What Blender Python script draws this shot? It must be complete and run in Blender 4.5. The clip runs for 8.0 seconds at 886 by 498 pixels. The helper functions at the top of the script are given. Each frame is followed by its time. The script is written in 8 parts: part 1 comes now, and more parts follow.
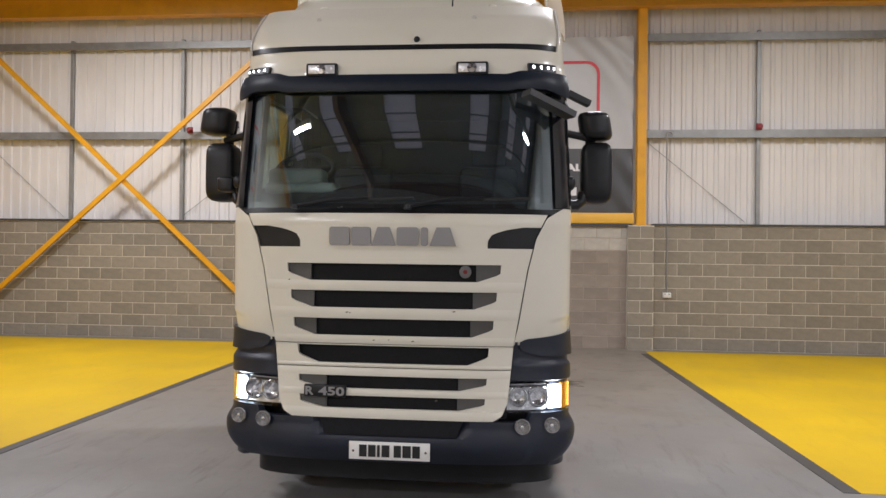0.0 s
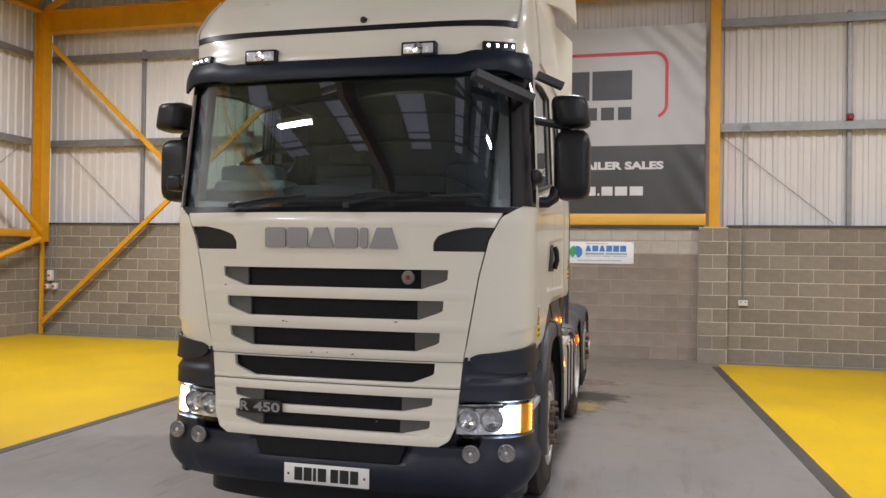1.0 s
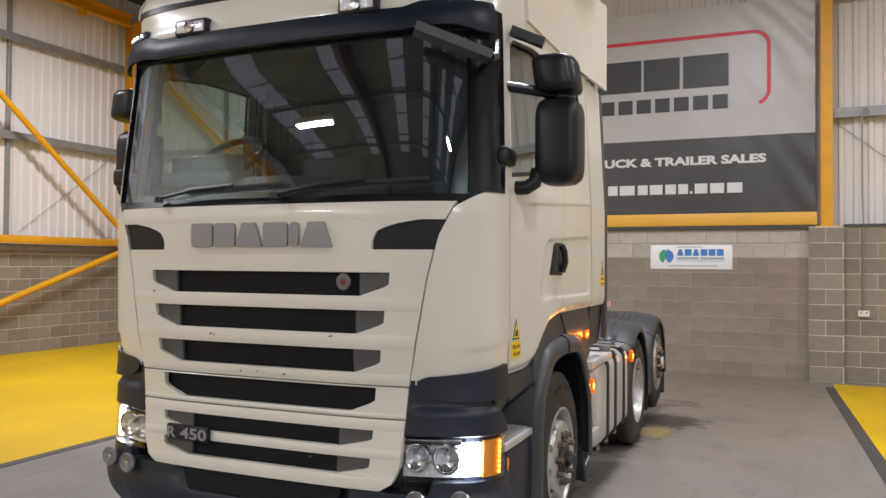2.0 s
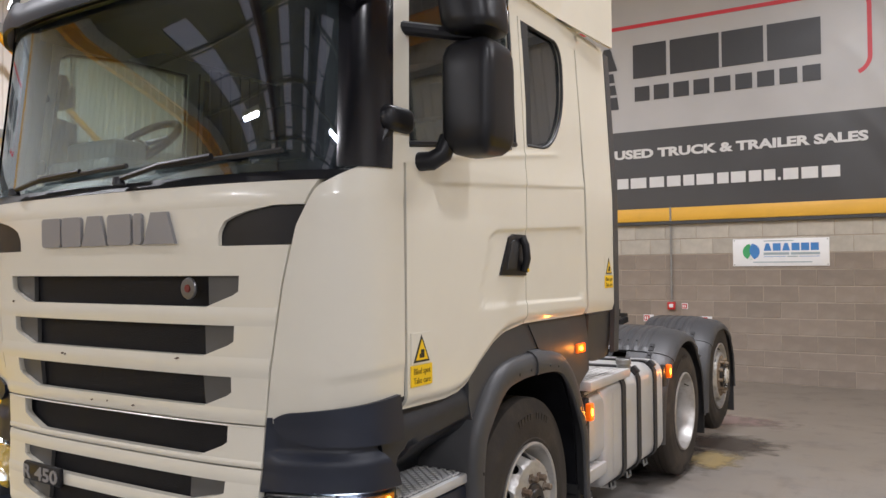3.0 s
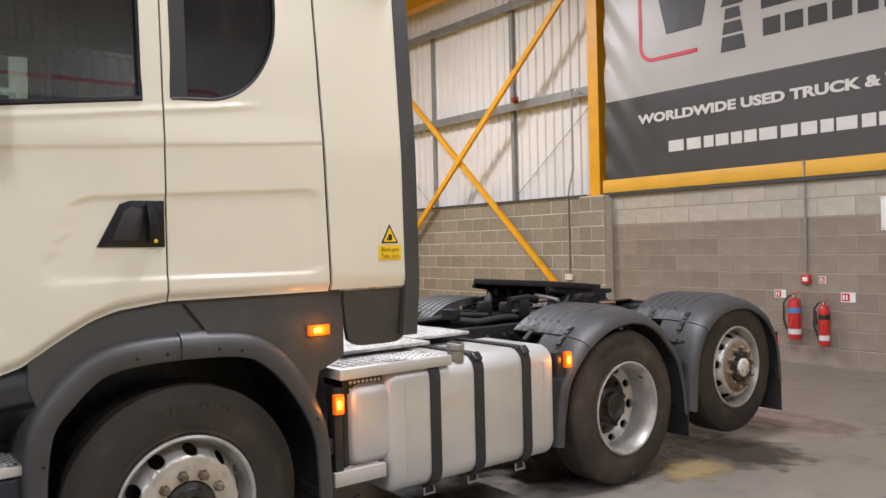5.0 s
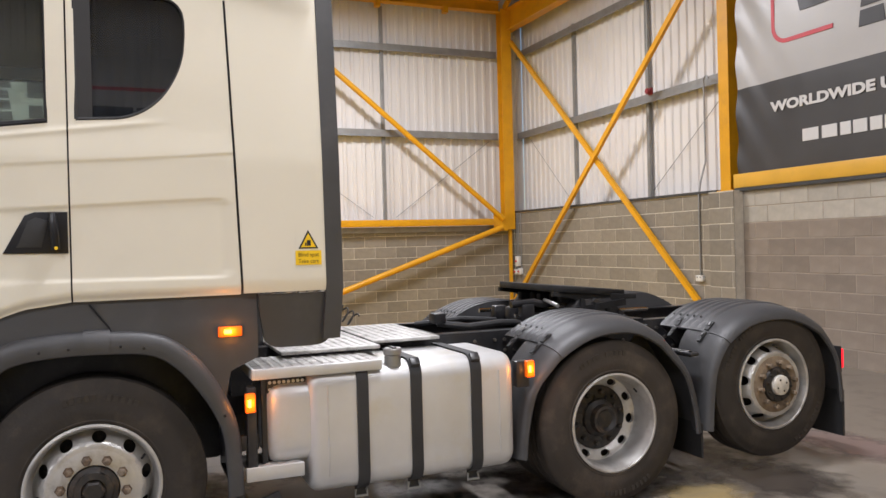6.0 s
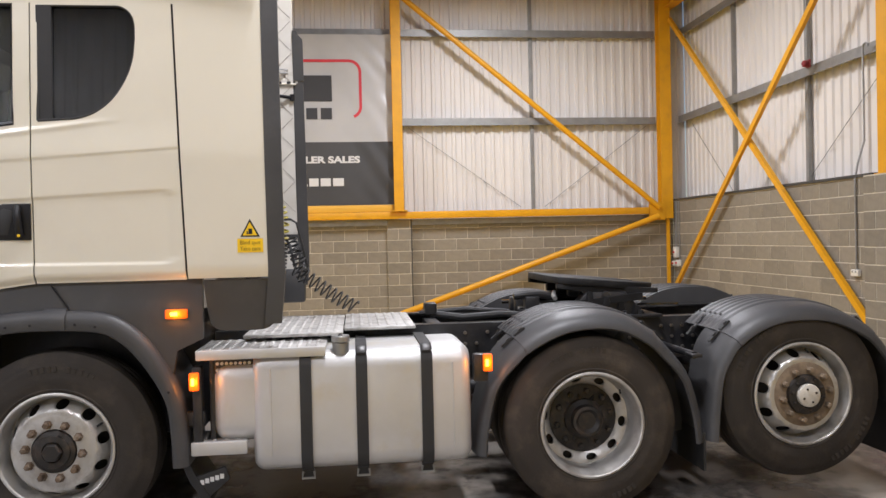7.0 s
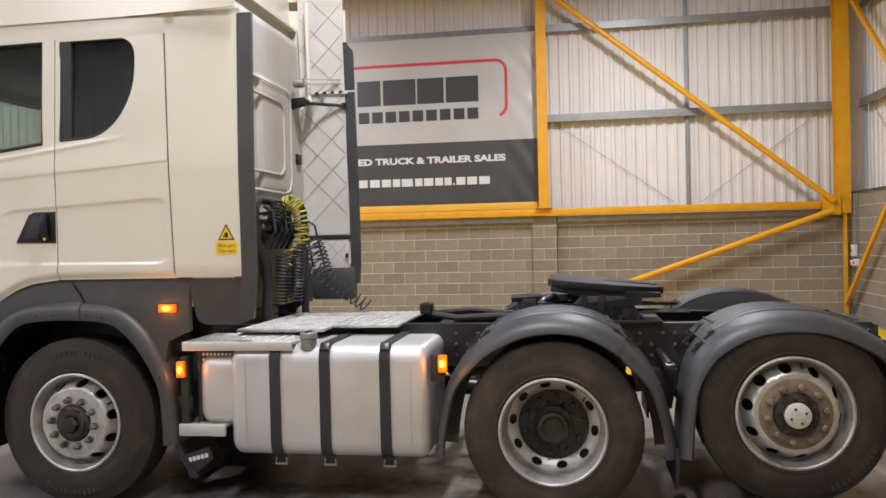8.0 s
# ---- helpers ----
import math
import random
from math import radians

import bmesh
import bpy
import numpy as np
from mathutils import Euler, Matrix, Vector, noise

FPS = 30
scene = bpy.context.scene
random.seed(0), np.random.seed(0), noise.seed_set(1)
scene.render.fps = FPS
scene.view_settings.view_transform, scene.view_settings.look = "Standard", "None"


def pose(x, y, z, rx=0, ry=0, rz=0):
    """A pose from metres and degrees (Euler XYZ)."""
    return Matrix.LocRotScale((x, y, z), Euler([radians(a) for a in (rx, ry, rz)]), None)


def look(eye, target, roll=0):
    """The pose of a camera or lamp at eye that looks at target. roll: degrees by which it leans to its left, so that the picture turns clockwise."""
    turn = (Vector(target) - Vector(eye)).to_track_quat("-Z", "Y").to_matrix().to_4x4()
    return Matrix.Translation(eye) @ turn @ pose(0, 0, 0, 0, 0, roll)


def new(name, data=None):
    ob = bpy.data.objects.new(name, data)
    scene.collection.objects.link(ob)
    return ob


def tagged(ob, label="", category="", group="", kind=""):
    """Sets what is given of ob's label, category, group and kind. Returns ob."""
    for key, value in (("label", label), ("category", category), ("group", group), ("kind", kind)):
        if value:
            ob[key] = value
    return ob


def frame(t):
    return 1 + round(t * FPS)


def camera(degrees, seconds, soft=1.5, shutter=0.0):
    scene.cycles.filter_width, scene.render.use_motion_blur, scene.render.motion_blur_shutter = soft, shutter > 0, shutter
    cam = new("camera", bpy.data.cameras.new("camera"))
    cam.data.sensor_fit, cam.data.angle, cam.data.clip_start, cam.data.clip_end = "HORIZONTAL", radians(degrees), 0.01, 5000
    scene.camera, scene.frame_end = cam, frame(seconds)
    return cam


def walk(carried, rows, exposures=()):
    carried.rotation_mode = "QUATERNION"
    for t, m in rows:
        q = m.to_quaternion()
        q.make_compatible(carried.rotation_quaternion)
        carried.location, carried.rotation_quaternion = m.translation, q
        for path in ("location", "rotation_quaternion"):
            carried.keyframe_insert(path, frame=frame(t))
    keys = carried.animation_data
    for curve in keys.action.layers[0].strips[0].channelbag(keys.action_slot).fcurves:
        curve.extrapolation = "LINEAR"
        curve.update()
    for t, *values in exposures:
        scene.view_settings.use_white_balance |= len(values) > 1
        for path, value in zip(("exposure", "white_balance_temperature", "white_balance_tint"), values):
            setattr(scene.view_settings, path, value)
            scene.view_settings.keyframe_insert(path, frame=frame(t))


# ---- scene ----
cam = camera(58.9, 8.0)
PATH = [
    (0, (0.829, -4.963, 1.697), (0.626, -2.973, 1.71), 0.7),
    (0.5, (1.239, -4.629, 1.702), (0.913, -2.656, 1.72), 0.7),
    (1, (1.722, -4.252, 1.707), (1.241, -2.311, 1.726), 0.8),
    (1.2, (1.891, -4.077, 1.673), (1.346, -2.153, 1.693), 0.8),
    (2.5, (2.506, -2.517, 1.668), (1.582, -0.743, 1.717), 0.0),
    (3, (2.724, -1.926, 1.657), (1.68, -0.22, 1.701), -0.5),
    (3.5, (3.016, -1.338, 1.623), (1.862, 0.295, 1.646), -1.0),
    (4, (3.452, -0.781, 1.607), (2.17, 0.754, 1.603), -1.1),
    (4.5, (3.912, -0.237, 1.574), (2.488, 1.168, 1.559), -1.4),
    (5, (4.386, 0.332, 1.6), (2.807, 1.559, 1.584), -1.4),
    (5.2, (4.568, 0.576, 1.624), (2.931, 1.726, 1.61), -1.5),
    (6.3, (5.215, 2.053, 1.583), (3.307, 2.653, 1.569), -1.4),
    (6.5, (5.266, 2.338, 1.558), (3.329, 2.835, 1.542), -1.4),
    (7, (5.392, 3.063, 1.566), (3.405, 3.287, 1.542), -1.3),
    (7.5, (5.418, 3.783, 1.555), (3.419, 3.724, 1.527), -1.3),
    (8, (5.45, 4.506, 1.58), (3.477, 4.179, 1.555), -1.3),
]
walk(cam, [(t, look(eye, target, roll)) for t, eye, target, roll in PATH], [(0.0, -0.25), (1.0, -0.22), (2.5, -0.19), (4.0, -0.05), (5.0, -0.07), (6.5, -0.12), (8.0, -0.19)])

# ---- sky and exposure ----
world = bpy.data.worlds.new("daylight")
scene.world = world
world.use_nodes = True
wn = world.node_tree
sky = wn.nodes.new("ShaderNodeTexSky")
sky.sky_type = 'NISHITA'
sky.sun_disc = False
sky.sun_elevation = radians(42.0)
sky.sun_rotation = radians(200.0)
wn.nodes["Background"].inputs["Strength"].default_value = 0.15
wn.links.new(sky.outputs["Color"], wn.nodes["Background"].inputs["Color"])

LAMP_W = 420.0
# the lamp at (1.7, 3.6) is unseen, added to brighten banner and cab back
LAMP_ROWS = ((-6.3, 5.6, 1.0), (6.8, 4.8, 0.55), (1.7, 3.6, 1.0), (-6.3, -2.0, 1.0), (6.8, -2.0, 0.75), (-6.1, -10.5, 1.15), (6.9, -10.0, 1.15), (-6.3, -17.0, 1.25), (6.8, -17.0, 1.25))


# ---- mesh helpers ----
def thing(name, at=(0, 0, 0), label="", category="", group="", kind=""):
    ob = new(name)
    ob.empty_display_size = 0.1
    ob.location = at
    return tagged(ob, label, category, group, kind)


def finish(name, bm, material, smooth=35):
    bmesh.ops.recalc_face_normals(bm, faces=bm.faces)
    me = bpy.data.meshes.new(name)
    bm.to_mesh(me)
    bm.free()
    if material is not None:
        me.materials.append(material)
    if smooth:
        me.shade_smooth()
        me.set_sharp_from_angle(angle=radians(smooth))
    return me


def part(name, bm, material, parent, label="", smooth=35):
    """One mesh object under a thing or a part; coordinates are the world's."""
    ob = new(name, finish(name, bm, material, smooth))
    if parent is not None:
        ob.parent = parent
        top, at = parent, Vector((0, 0, 0))
        while top is not None:
            at = at + top.location
            top = top.parent
        ob.data.transform(Matrix.Translation(-at))
    if label:
        ob["label"] = label
    return ob


def solid(name, bm, material, label="", category="", group="", kind="", smooth=35):
    """A thing that is one mesh."""
    return tagged(part(name, bm, material, None, "", smooth), label, category, group, kind)


def box(bm, x0, x1, y0, y1, z0, z1, bevel=0.0, seg=2, turn=None):
    m = Matrix.Translation(((x0 + x1) / 2, (y0 + y1) / 2, (z0 + z1) / 2)) @ Matrix.Diagonal((abs(x1 - x0), abs(y1 - y0), abs(z1 - z0), 1))
    if turn is not None:
        m = turn @ m
    g = bmesh.ops.create_cube(bm, size=1.0, matrix=m)
    if bevel:
        vs = set(g["verts"])
        es = [e for e in bm.edges if e.verts[0] in vs and e.verts[1] in vs]
        bmesh.ops.bevel(bm, geom=es, offset=bevel, segments=seg, profile=0.5, affect='EDGES')
    return bm


def B():
    return bmesh.new()


def slab(bm, f, nu, nv, off):
    """A grid f(u, v) with thickness: off is a vector or a function of (u, v)."""
    g = callable(off)
    a = [[bm.verts.new(f(i / nu, j / nv)) for j in range(nv + 1)] for i in range(nu + 1)]
    b = [[bm.verts.new(a[i][j].co + (off(i / nu, j / nv) if g else Vector(off))) for j in range(nv + 1)] for i in range(nu + 1)]
    for i in range(nu):
        for j in range(nv):
            bm.faces.new((a[i][j], a[i + 1][j], a[i + 1][j + 1], a[i][j + 1]))
            bm.faces.new((b[i][j], b[i][j + 1], b[i + 1][j + 1], b[i + 1][j]))
    for i in range(nu):
        bm.faces.new((a[i][0], b[i][0], b[i + 1][0], a[i + 1][0]))
        bm.faces.new((a[i][nv], a[i + 1][nv], b[i + 1][nv], b[i][nv]))
    for j in range(nv):
        bm.faces.new((a[0][j], a[0][j + 1], b[0][j + 1], b[0][j]))
        bm.faces.new((a[nu][j], b[nu][j], b[nu][j + 1], a[nu][j + 1]))
    return bm


def rings(bm, loops, closed=True, caps=True):
    """Joins loops of points of equal length by quads."""
    vs = [[bm.verts.new(p) for p in loop] for loop in loops]
    n = len(vs[0])
    for a, b in zip(vs, vs[1:]):
        for k in range(n if closed else n - 1):
            bm.faces.new((a[k], a[(k + 1) % n], b[(k + 1) % n], b[k]))
    if caps:
        bm.faces.new(vs[0][::-1])
        bm.faces.new(vs[-1])
    return bm


def prism(bm, poly, axis, a, b, bevel=0.0):
    """Extrudes a polygon of 2D points along an axis ('x': points are (y, z); 'y': (x, z); 'z': (x, y))."""
    def at(p, h):
        return {"x": (h, p[0], p[1]), "y": (p[0], h, p[1]), "z": (p[0], p[1], h)}[axis]
    lo, hi = [bm.verts.new(at(p, a)) for p in poly], [bm.verts.new(at(p, b)) for p in poly]
    n = len(poly)
    fs = [bm.faces.new(lo[::-1]), bm.faces.new(hi)]
    for k in range(n):
        fs.append(bm.faces.new((lo[k], lo[(k + 1) % n], hi[(k + 1) % n], hi[k])))
    if bevel:
        es = {e for f in fs[:2] for e in f.edges}
        bmesh.ops.bevel(bm, geom=list(es), offset=bevel, segments=2, profile=0.5, affect='EDGES')
    return bm


def tube(bm, pts, r, n=10, caps=True):
    pts = [Vector(p) for p in pts]
    loops = []
    side = None
    for i, p in enumerate(pts):
        d = (pts[min(i + 1, len(pts) - 1)] - pts[max(i - 1, 0)]).normalized()
        if side is None:
            side = d.orthogonal().normalized()
        side = (side - d * side.dot(d)).normalized()
        up = d.cross(side)
        loops.append([p + r * (math.cos(2 * math.pi * k / n) * side + math.sin(2 * math.pi * k / n) * up) for k in range(n)])
    return rings(bm, loops, True, caps)


def lathe(bm, profile, centre, axis="x", n=48, sign=1, caps=False):
    """Turns (radius, height) points about an axis through centre; heights run along the axis times sign."""
    c = Vector(centre)
    loops = []
    for r, h in profile:
        loop = []
        for k in range(n):
            a = 2 * math.pi * k / n
            u, v = r * math.cos(a), r * math.sin(a)
            loop.append(c + Vector({"x": (sign * h, u, v), "y": (u, sign * h, v), "z": (u, v, sign * h)}[axis]))
        loops.append(loop)
    return rings(bm, loops, True, caps)


def bar(bm, p, q, w, h):
    """A flat bar from p to q, w wide and h thick."""
    p, q = Vector(p), Vector(q)
    d = q - p
    m = Matrix.Translation((p + q) / 2) @ d.to_track_quat('Y', 'Z').to_matrix().to_4x4() @ Matrix.Diagonal((w, d.length, h, 1))
    bmesh.ops.create_cube(bm, size=1.0, matrix=m)
    return bm


def lettering(words, height, m, depth=0.002, bold=0.0):
    """Raised words as a bmesh, fitted to a capital height, at the pose m (x right, y up)."""
    cu = bpy.data.curves.new("letters", "FONT")
    cu.body, cu.size, cu.extrude, cu.resolution_u, cu.offset = words, height / 0.69, depth, 3, bold
    ob = bpy.data.objects.new("letters", cu)
    me = bpy.data.meshes.new_from_object(ob)
    bpy.data.objects.remove(ob)
    me.transform(m)
    bm = bmesh.new()
    bm.from_mesh(me)
    bpy.data.meshes.remove(me)
    return bm


def lerp(a, b, t):
    return a + (b - a) * t


def table(pairs, x):
    """Piecewise linear look-up."""
    if x <= pairs[0][0]:
        return pairs[0][1]
    for (a, p), (b, q) in zip(pairs, pairs[1:]):
        if x <= b:
            return p + (q - p) * (x - a) / (b - a)
    return pairs[-1][1]


def smooth01(t):
    t = max(0.0, min(1.0, t))
    return t * t * (3 - 2 * t)


# ---- materials ----
def mat(name, color, rough=0.5, metal=0.0, coat=0.0, vary=0.06, scale=6.0, bump=0.0, bump_scale=60.0, stain=None, stain_scale=2.0, stain_amount=0.3, per_object=0.0, stretch=(1, 1, 1), rough_vary=0.1, spec=0.5):
    m = bpy.data.materials.new(name)
    m.use_nodes = True
    nt = m.node_tree
    n, l = nt.nodes, nt.links
    p = n["Principled BSDF"]
    p.inputs["Metallic"].default_value = metal
    p.inputs["Specular IOR Level"].default_value = spec
    p.inputs["Coat Weight"].default_value = coat
    p.inputs["Coat Roughness"].default_value = 0.08
    co = n.new("ShaderNodeTexCoord")
    mp = n.new("ShaderNodeMapping")
    mp.inputs["Scale"].default_value = stretch
    l.new(co.outputs["Object"], mp.inputs["Vector"])
    big = n.new("ShaderNodeTexNoise")
    big.inputs["Scale"].default_value = scale
    big.inputs["Detail"].default_value = 6
    l.new(mp.outputs["Vector"], big.inputs["Vector"])
    val = n.new("ShaderNodeMapRange")
    val.inputs["From Min"].default_value, val.inputs["From Max"].default_value = 0.3, 0.7
    val.inputs["To Min"].default_value, val.inputs["To Max"].default_value = 1 - vary, 1 + vary
    l.new(big.outputs["Fac"], val.inputs["Value"])
    hs = n.new("ShaderNodeHueSaturation")
    hs.inputs["Color"].default_value = (*color, 1)
    l.new(val.outputs["Result"], hs.inputs["Value"])
    out = hs.outputs["Color"]
    if per_object:
        oi = n.new("ShaderNodeObjectInfo")
        pr = n.new("ShaderNodeMapRange")
        pr.inputs["To Min"].default_value, pr.inputs["To Max"].default_value = 1 - per_object, 1 + per_object
        l.new(oi.outputs["Random"], pr.inputs["Value"])
        h2 = n.new("ShaderNodeHueSaturation")
        l.new(out, h2.inputs["Color"])
        l.new(pr.outputs["Result"], h2.inputs["Value"])
        out = h2.outputs["Color"]
    if stain is not None:
        sn = n.new("ShaderNodeTexNoise")
        sn.inputs["Scale"].default_value = stain_scale
        sn.inputs["Detail"].default_value = 8
        sn.inputs["Roughness"].default_value = 0.65
        l.new(mp.outputs["Vector"], sn.inputs["Vector"])
        sr = n.new("ShaderNodeMapRange")
        sr.inputs["From Min"].default_value, sr.inputs["From Max"].default_value = 0.5, 0.72
        sr.inputs["To Max"].default_value = stain_amount
        l.new(sn.outputs["Fac"], sr.inputs["Value"])
        mx = n.new("ShaderNodeMix")
        mx.data_type = "RGBA"
        l.new(sr.outputs["Result"], mx.inputs["Factor"])
        l.new(out, mx.inputs["A"])
        mx.inputs["B"].default_value = (*stain, 1)
        out = mx.outputs["Result"]
    l.new(out, p.inputs["Base Color"])
    rr = n.new("ShaderNodeMapRange")
    rr.inputs["To Min"].default_value, rr.inputs["To Max"].default_value = max(0.02, rough - rough_vary), min(1, rough + rough_vary)
    l.new(big.outputs["Fac"], rr.inputs["Value"])
    l.new(rr.outputs["Result"], p.inputs["Roughness"])
    if bump:
        fine = n.new("ShaderNodeTexNoise")
        fine.inputs["Scale"].default_value = bump_scale
        fine.inputs["Detail"].default_value = 4
        l.new(mp.outputs["Vector"], fine.inputs["Vector"])
        bp = n.new("ShaderNodeBump")
        bp.inputs["Strength"].default_value = bump
        bp.inputs["Distance"].default_value = 0.004
        l.new(fine.outputs["Fac"], bp.inputs["Height"])
        l.new(bp.outputs["Normal"], p.inputs["Normal"])
    return m


def glow(name, color, strength):
    m = bpy.data.materials.new(name)
    m.use_nodes = True
    p = m.node_tree.nodes["Principled BSDF"]
    p.inputs["Base Color"].default_value = (*color, 1)
    p.inputs["Emission Color"].default_value = (*color, 1)
    p.inputs["Emission Strength"].default_value = strength
    return m


def glass(name, tint, mix=0.12, rough=0.0, sheen=(1.0, 1.0, 1.0), dust=0.0):
    """Thin pane: mirror over clear, more mirror at a slant, with a film of dust whose bluish colour adds haze."""
    m = bpy.data.materials.new(name)
    m.use_nodes = True
    nt = m.node_tree
    n, l = nt.nodes, nt.links
    n.remove(n["Principled BSDF"])
    tr = n.new("ShaderNodeBsdfTransparent")
    tr.inputs["Color"].default_value = (*tint, 1)
    gl = n.new("ShaderNodeBsdfGlossy")
    gl.inputs["Roughness"].default_value = rough
    gl.inputs["Color"].default_value = (*sheen, 1)
    fr = n.new("ShaderNodeLayerWeight")
    pw = n.new("ShaderNodeMath")
    pw.operation = "POWER"
    pw.inputs[1].default_value = 4.5
    l.new(fr.outputs["Facing"], pw.inputs[0])
    ad = n.new("ShaderNodeMath")
    ad.operation = "MULTIPLY_ADD"
    ad.inputs[1].default_value, ad.inputs[2].default_value = 0.95, mix
    ad.use_clamp = True
    l.new(pw.outputs[0], ad.inputs[0])
    mx = n.new("ShaderNodeMixShader")
    l.new(ad.outputs[0], mx.inputs["Fac"])
    l.new(tr.outputs[0], mx.inputs[1])
    l.new(gl.outputs[0], mx.inputs[2])
    film = n.new("ShaderNodeBsdfDiffuse")
    film.inputs["Color"].default_value = (0.50, 0.56, 0.66, 1)
    noise_ = n.new("ShaderNodeTexNoise")
    noise_.inputs["Scale"].default_value, noise_.inputs["Detail"].default_value = 2.5, 6
    patch = n.new("ShaderNodeMapRange")
    patch.inputs["From Min"].default_value, patch.inputs["From Max"].default_value = 0.3, 0.7
    patch.inputs["To Min"].default_value, patch.inputs["To Max"].default_value = dust * 0.6, dust * 1.4
    l.new(noise_.outputs["Fac"], patch.inputs["Value"])
    m2 = n.new("ShaderNodeMixShader")
    l.new(patch.outputs["Result"], m2.inputs["Fac"])
    l.new(mx.outputs[0], m2.inputs[1])
    l.new(film.outputs[0], m2.inputs[2])
    l.new(m2.outputs[0], n["Material Output"].inputs["Surface"])
    return m


M_WHITE = mat("cream-white cab paint", (0.715, 0.678, 0.575), 0.30, coat=0.5, stain=(0.56, 0.52, 0.45), stain_scale=2.6, stain_amount=0.16, vary=0.02, scale=1.2, rough_vary=0.04, bump=0.02, bump_scale=9)
# orange steel drawn red-brown: the shade under the roof is in the colour
M_SHADEORANGE = mat("orange steel with shade in its colour", (0.085, 0.030, 0.018), 0.6, vary=0.15, scale=3)
M_DARKSTEEL = mat("dark rafter steel", (0.055, 0.056, 0.062), 0.6, vary=0.15, scale=3)
M_VISOR = mat("dark visor plastic", (0.006, 0.010, 0.020), 0.42, vary=0.1, spec=0.28)
M_BLUE = mat("blue-grey bumper plastic", (0.0095, 0.0135, 0.026), 0.44, vary=0.12, scale=5, bump=0.15, bump_scale=300)
M_STEP = mat("dark slate step plastic", (0.019, 0.021, 0.026), 0.5, vary=0.12, scale=5, bump=0.2, bump_scale=320, stain=(0.05, 0.047, 0.043), stain_scale=6, stain_amount=0.3)
M_GREY = mat("dark grey moulded plastic", (0.049, 0.049, 0.051), 0.46, vary=0.12, scale=4, bump=0.2, bump_scale=350, stain=(0.11, 0.105, 0.10), stain_scale=5, stain_amount=0.25)
M_ENDS = mat("grey grille plastic", (0.085, 0.083, 0.08), 0.5, vary=0.1)
M_BLACK = mat("black plastic", (0.010, 0.010, 0.012), 0.38, vary=0.2, scale=8, spec=0.35)
M_GLOSS = mat("gloss black trim", (0.008, 0.008, 0.010), 0.12, vary=0.1, rough_vary=0.03)
M_MESH = mat("black grille mesh", (0.007, 0.007, 0.009), 0.6, spec=0.25, vary=0.3, scale=40, bump=0.8, bump_scale=220)
M_RUBBER = mat("black rubber", (0.022, 0.022, 0.023), 0.6, vary=0.15, scale=10, bump=0.2, bump_scale=120)
M_TYREMARK = mat("worn sidewall marking", (0.034, 0.027, 0.021), 0.7, vary=0.2, scale=20)
M_TYREDUST = mat("brown dusty tyre rubber", (0.036, 0.028, 0.021), 0.78, vary=0.25, scale=5, bump=0.35, bump_scale=70, stain=(0.088, 0.067, 0.047), stain_scale=5, stain_amount=0.7)
M_TYRE = mat("dusty tyre rubber", (0.025, 0.0195, 0.0148), 0.74, vary=0.25, scale=5, bump=0.35, bump_scale=70, stain=(0.066, 0.050, 0.036), stain_scale=6, stain_amount=0.65)
M_RIM = mat("silver wheel paint", (0.50, 0.49, 0.47), 0.42, metal=0.6, vary=0.12, scale=9, stain=(0.16, 0.11, 0.07), stain_scale=7, stain_amount=0.55)
M_RUST = mat("rusty steel", (0.125, 0.085, 0.055), 0.75, metal=0.2, vary=0.4, scale=30, bump=0.5, bump_scale=120, stain=(0.33, 0.29, 0.23), stain_scale=18, stain_amount=0.8)
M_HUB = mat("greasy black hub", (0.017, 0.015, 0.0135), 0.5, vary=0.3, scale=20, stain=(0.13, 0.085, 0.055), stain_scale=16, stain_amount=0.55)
M_FLANGE = mat("rusted hub flange", (0.060, 0.042, 0.030), 0.7, metal=0.2, vary=0.4, scale=30, bump=0.5, bump_scale=90, stain=(0.34, 0.29, 0.22), stain_scale=13, stain_amount=0.9)
M_TAGHUB = mat("beige rusted hub", (0.19, 0.142, 0.095), 0.75, metal=0.1, vary=0.3, scale=25, bump=0.4, bump_scale=90, stain=(0.10, 0.065, 0.04), stain_scale=14, stain_amount=0.75)
M_COVER = mat("dirty beige hub cover", (0.56, 0.53, 0.47), 0.5, vary=0.1, scale=20, stain=(0.30, 0.25, 0.18), stain_scale=25, stain_amount=0.5)
M_ALU = mat("satin aluminium", (0.55, 0.55, 0.545), 0.44, metal=0.45, vary=0.09, scale=3, bump=0.22, bump_scale=14, stain=(0.52, 0.46, 0.33), stain_scale=2.4, stain_amount=0.65, rough_vary=0.16)
M_TREAD = mat("tread plate aluminium", (0.52, 0.51, 0.49), 0.55, metal=0.5, vary=0.18, scale=14, stain=(0.14, 0.12, 0.10), stain_scale=9, stain_amount=0.8, bump=0.3, bump_scale=60)
M_CHASSIS = mat("black chassis paint", (0.018, 0.018, 0.02), 0.38, vary=0.3, scale=9, stain=(0.10, 0.085, 0.07), stain_scale=6, stain_amount=0.35, bump=0.25, bump_scale=60)
M_BOLT = mat("bare steel bolt", (0.22, 0.20, 0.18), 0.3, metal=0.8, vary=0.4, scale=40)
M_GREASE = mat("greasy fifth wheel", (0.009, 0.009, 0.010), 0.6, vary=0.3, scale=14, bump=0.7, bump_scale=35, stain=(0.05, 0.047, 0.043), stain_scale=10, stain_amount=0.4, spec=0.3)
M_CHROME = mat("chrome", (0.75, 0.75, 0.76), 0.1, metal=1.0, vary=0.03)
